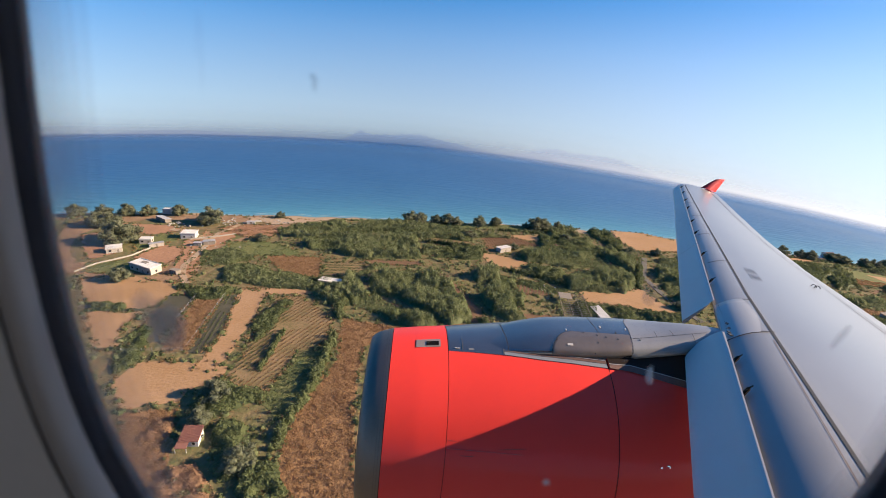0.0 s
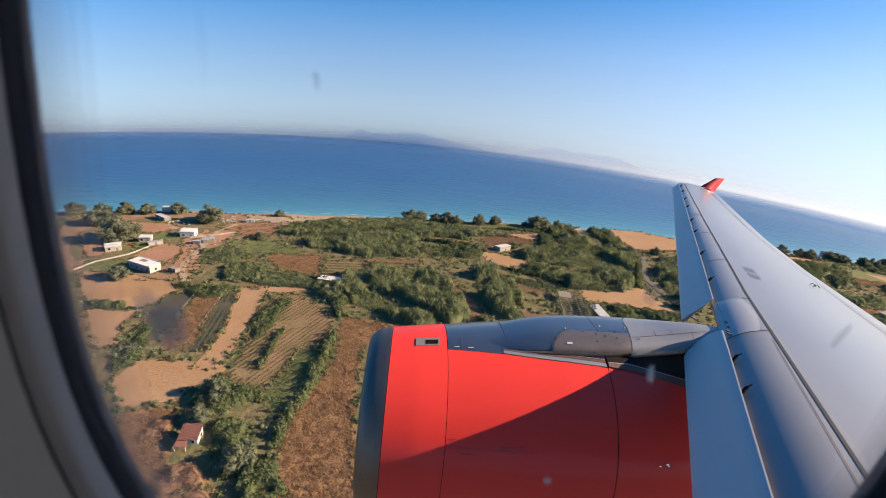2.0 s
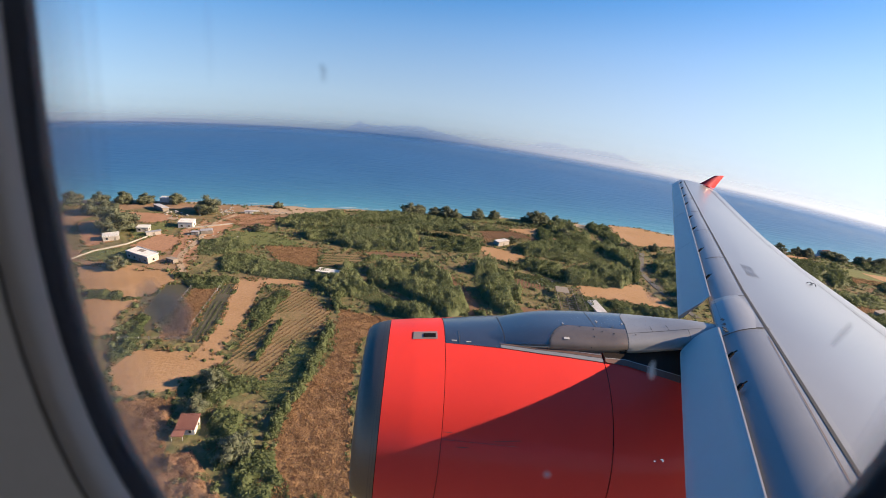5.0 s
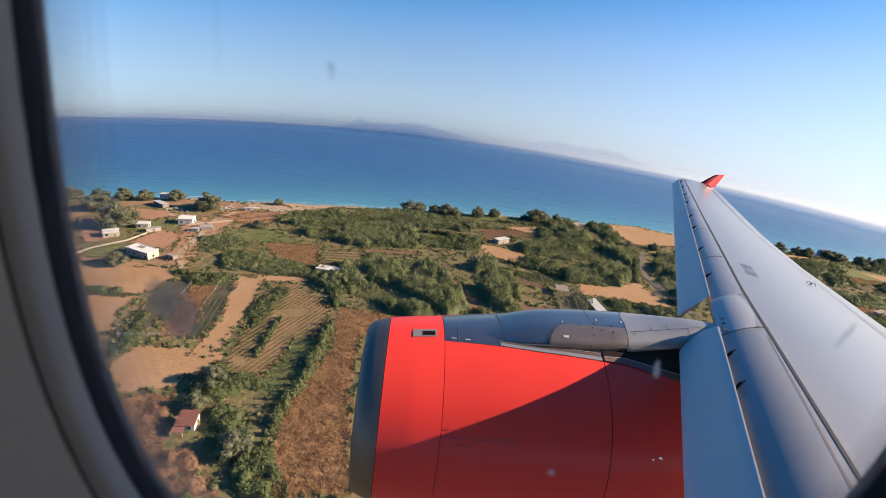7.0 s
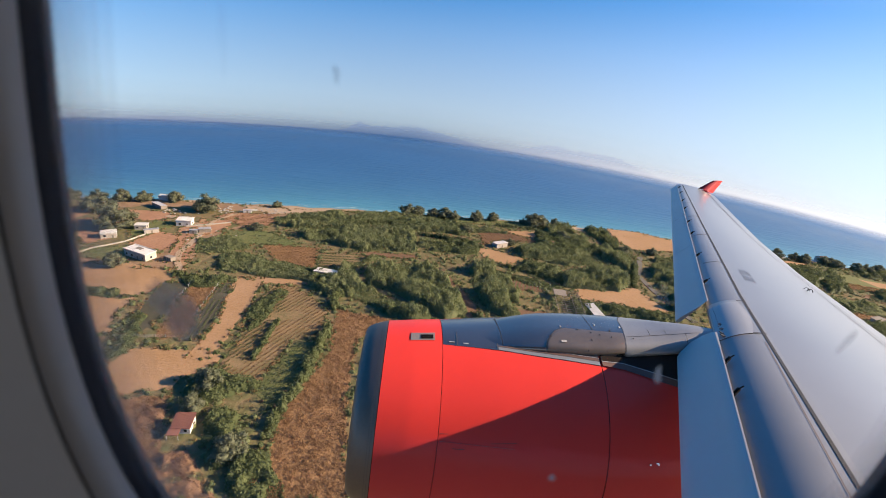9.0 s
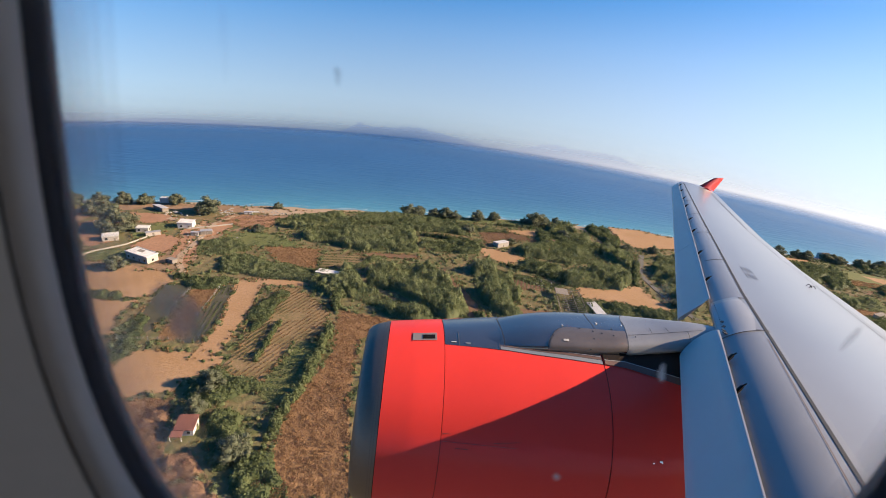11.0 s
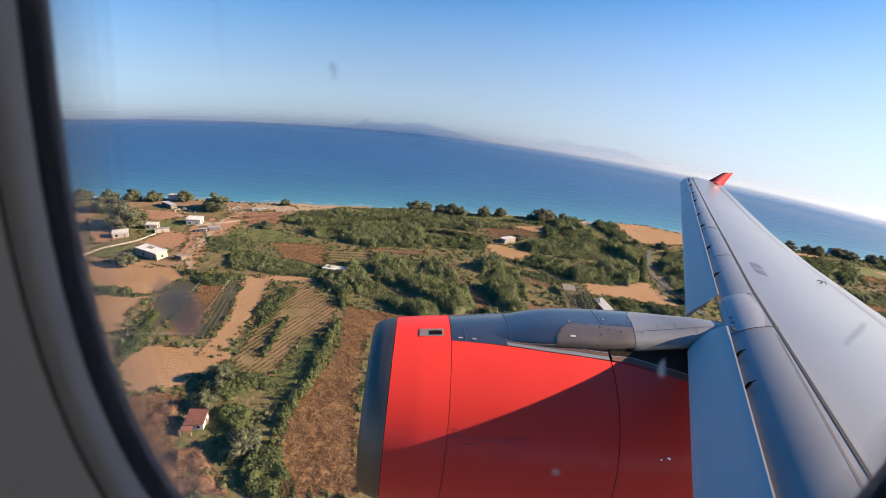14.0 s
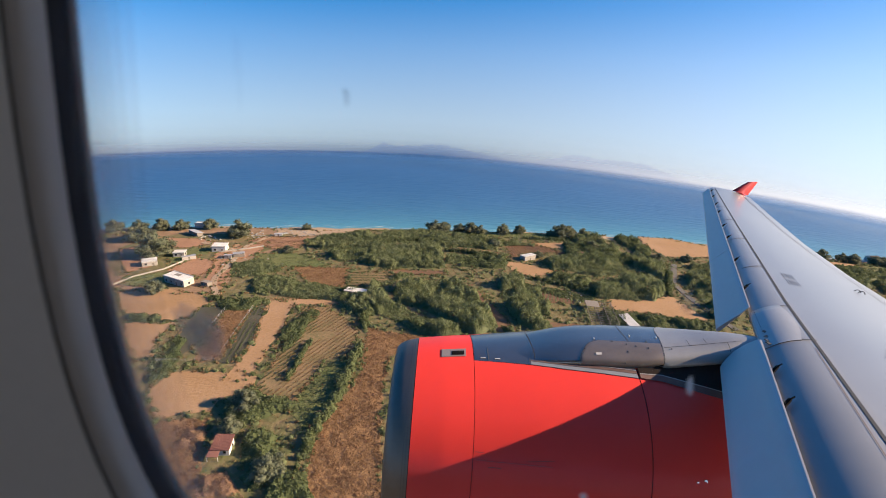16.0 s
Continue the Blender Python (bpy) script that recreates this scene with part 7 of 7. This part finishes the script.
field("bare_field", M_soil, [(-287.3, 138.5), (-279.2, 159.2), (-250.9, 149.0), (-254.2, 134.5), (-271.4, 140.3)], "dark brown plot behind a house")
thicket("bush", 5, [(-256.0, 98.9), (-261.9, 119.1), (-249.1, 126.0), (-235.2, 104.4), (-215.4, 86.3), (-229.4, 85.8)], 0.4)
thicket("reed", 4, [(-267.2, 208.6), (-263.4, 279.9), (-230.9, 261.7), (-212.3, 225.1), (-229.8, 192.3)], 0.4)
solar_array(-248.7, 173.2, 15.0)
gable_house(-275.1, 183.0, 20, 9, 6, 3.2, 1.4, "white house with a red roof beside solar panels")
flat_house(-237.8, 148.3, 5, 5, 4, 3.4, "small plastered transformer hut", M_plaster, M_pale_roof)
flat_house(-292.9, 108.9, -35, 15, 11, 5.2, "white house with a pale metal roof and yard", M_white, M_tin)
shed(-312.9, 98.8, -30, 6, 5, 3, "grey block shed beside a hedge", M_plaster)
shed(-276.5, 125.9, -30, 5, 4, 2.6, "small grey shed behind a house", M_plaster)
van(-294.5, 98.4, -20)
pole(-230.6, 134.1, 8.0)
# roads, greenhouses and ploughed land
field("stubble_field", M_tan, [(-374.3, 162.6), (-334.2, 180.2), (-311.9, 166.2), (-326.5, 140.7), (-351.4, 133.8), (-371.3, 148.2)], "brown fallow field inside cane hedges")
field("stubble_field", M_tan, [(-396.1, 114.3), (-353.2, 107.9), (-347.1, 95.9), (-356.6, 90.5), (-383.2, 95.7)], "golden dry grass field beside a road")
field("bare_field", M_red_earth, [(-354.1, 231.8), (-323.1, 238.8), (-324.7, 219.2), (-353.5, 213.4)], "reddish bare field near the coast")
thicket("reed", 5, [(-415.8, 127.3), (-405.9, 169.5), (-379.5, 167.4), (-369.2, 139.8), (-333.3, 121.6), (-331.3, 111.2), (-364.8, 118.6), (-396.5, 122.2)], 0.4)
thicket("reed", 5, [(-334.4, 86.3), (-325.8, 120.7), (-277.3, 180.5), (-241.7, 174.9), (-301.3, 139.7), (-322.5, 97.8)], 0.4)
field("wheat_field", M_tan, [(-566.3, 170.2), (-524.3, 166.8), (-489.9, 144.1), (-489.4, 111.4), (-518.6, 109.8)], "golden mown wheat field with curved swaths")
field("wheat_field", M_tan, [(-481.3, 144.7), (-469.7, 208.4), (-426.5, 214.1), (-423.6, 149.9), (-448.6, 143.8)], "golden mown field beside greenhouses")
field("ploughed_field", M_soil, [(-481.7, 111.2), (-480.4, 138.1), (-443.6, 134.1), (-442.5, 120.2), (-453.7, 101.9)], "dark brown ploughed field with deep furrows")
field("crop_field", M_crop, [(-436.7, 135.4), (-413.6, 136.7), (-414.6, 126.0), (-439.0, 123.2)], "rows of dry vines beside ploughed land")
thicket("reed", 5, [(-424.1, 154.8), (-418.3, 199.9), (-373.1, 191.3), (-362.9, 173.1), (-380.8, 170.7), (-408.3, 146.8)], 0.4)
thicket("reed", 5, [(-386.3, 140.3), (-367.4, 166.7), (-341.9, 154.4), (-339.8, 139.2), (-371.2, 135.7)], 0.4)
thicket("bush", 3, [(-478.9, 105.7), (-461.7, 109.0), (-457.4, 96.7), (-472.0, 99.5)], 0.4)
thicket("bush", 2.5, [(-482.2, 200.2), (-474.1, 234.6), (-456.2, 216.5), (-475.2, 192.9)], 0.4)
road("road", M_asphalt, [(-900, 100), (-700, 97), (-513, 94), (-444, 90), (-383, 87), (-320, 84), (-250, 82), (-195, 80)], 6.0, "pale grey asphalt road beside dry fields")
road("road", M_asphalt, [(-900, 84), (-700, 81), (-497, 78), (-442, 75), (-370, 72), (-318, 69), (-240, 67)], 6.5, "wide grey asphalt road beside a fence")
fence(-600, 86, -300, 77)
greenhouse(-549.0, 213.0, -13, 2, 16.5, 58)
greenhouse(-510.0, 204.0, -13, 3, 10.0, 58)
for poly, turn, gap, high, mat, label in (([(-540, 160), (-500, 163), (-470, 140), (-480, 112), (-530, 112)], 20, 2.4, 0.25, M_straw, "curved swaths of mown golden straw"),
                                          ([(-470, 150), (-440, 205), (-405, 205), (-405, 150)], 80, 2.4, 0.2, M_straw, "parallel swaths of mown golden straw"),
                                          ([(-475, 112), (-465, 142), (-415, 138), (-430, 105)], 70, 1.6, 0.2, M_rust, "dark furrow crests of ploughed soil")):
    crop_rows(poly, turn, gap, high, mat, label)
VILLAGE_TREES = [(519, 363, 4.2), (527, 362, 4.8), (535, 362, 5.4), (543, 361, 4.5), (551, 360, 5.1), (559, 359, 4.2), (567, 359, 4.8), (575, 358, 5.4), (583, 358, 4.5), (591, 357, 5.1), (599, 356, 4.2), (607, 356, 4.8), (615, 355, 5.4), (623, 355, 4.5), (631, 354, 5.1), (639, 354, 4.2), (647, 353, 4.8), (655, 353, 5.4), (663, 352, 4.5), (671, 352, 5.1), (679, 351, 4.2), (687, 350, 4.8), (695, 349, 5.4), (703, 348, 4.5), (711, 347, 5.1), (718, 346, 4.2), (726, 345, 4.8), (734, 344, 5.4), (742, 343, 4.5), (750, 342, 5.1)]
CANE_TREES = [(758, 341, 4.2), (765, 340, 4.8), (773, 340, 5.4), (781, 339, 4.5), (450, 348, 9.0), (460, 346, 11.0), (469, 348, 10.0), (486, 359, 6.0), (363, 377, 6.0), (373, 375, 4.0), (413, 368, 6.0), (682, 327, 9.0), (724, 311, 10.0), (732, 308, 11.0), (741, 302, 9.0), (599, 324, 7.0), (518, 270, 6.0), (368, 371, 5.0), (357, 347, 6.0), (369, 347, 5.0), (394, 347, 5.0), (413, 346, 6.0), (-395, 280, 9.0), (-378, 283, 8.0), (-365, 280, 8.0), (-357, 284, 9.0), (-302, 247, 10.0), (-281, 290, 6.0), (-263, 291, 7.0)]
SOLAR_TREES = [(-220, 284, 7.0), (-488, 241, 8.0), (-479, 241, 11.0), (-471, 241, 10.0), (-462, 241, 9.0), (-453, 242, 8.0), (-444, 242, 11.0), (-435, 242, 10.0), (-426, 242, 9.0), (-417, 243, 8.0), (-408, 244, 11.0), (-399, 244, 10.0), (-390, 245, 9.0), (-381, 245, 8.0), (-372, 246, 11.0), (-363, 247, 10.0), (-353, 248, 9.0), (-344, 249, 8.0), (-334, 250, 11.0), (-644, 294, 9.0), (-598, 255, 10.0)]
GREENHOUSE_TREES = [(-588, 256, 9.0), (-604, 296, 9.0), (-595, 297, 8.0), (-459, 217, 8.0), (-445, 221, 9.0), (-405, 219, 7.0), (-466, 264, 9.5), (-457, 266, 9.5), (-448, 268, 9.5), (-439, 270, 9.5), (-429, 272, 9.5), (-420, 274, 9.5), (-410, 277, 9.5), (-400, 279, 9.5), (-390, 282, 9.5), (-379, 285, 9.5), (-368, 288, 9.5), (-358, 291, 9.5)]
for i, (x, y, h) in enumerate(VILLAGE_TREES + CANE_TREES + SOLAR_TREES + GREENHOUSE_TREES):
    tree(x, y, h, i + 3)
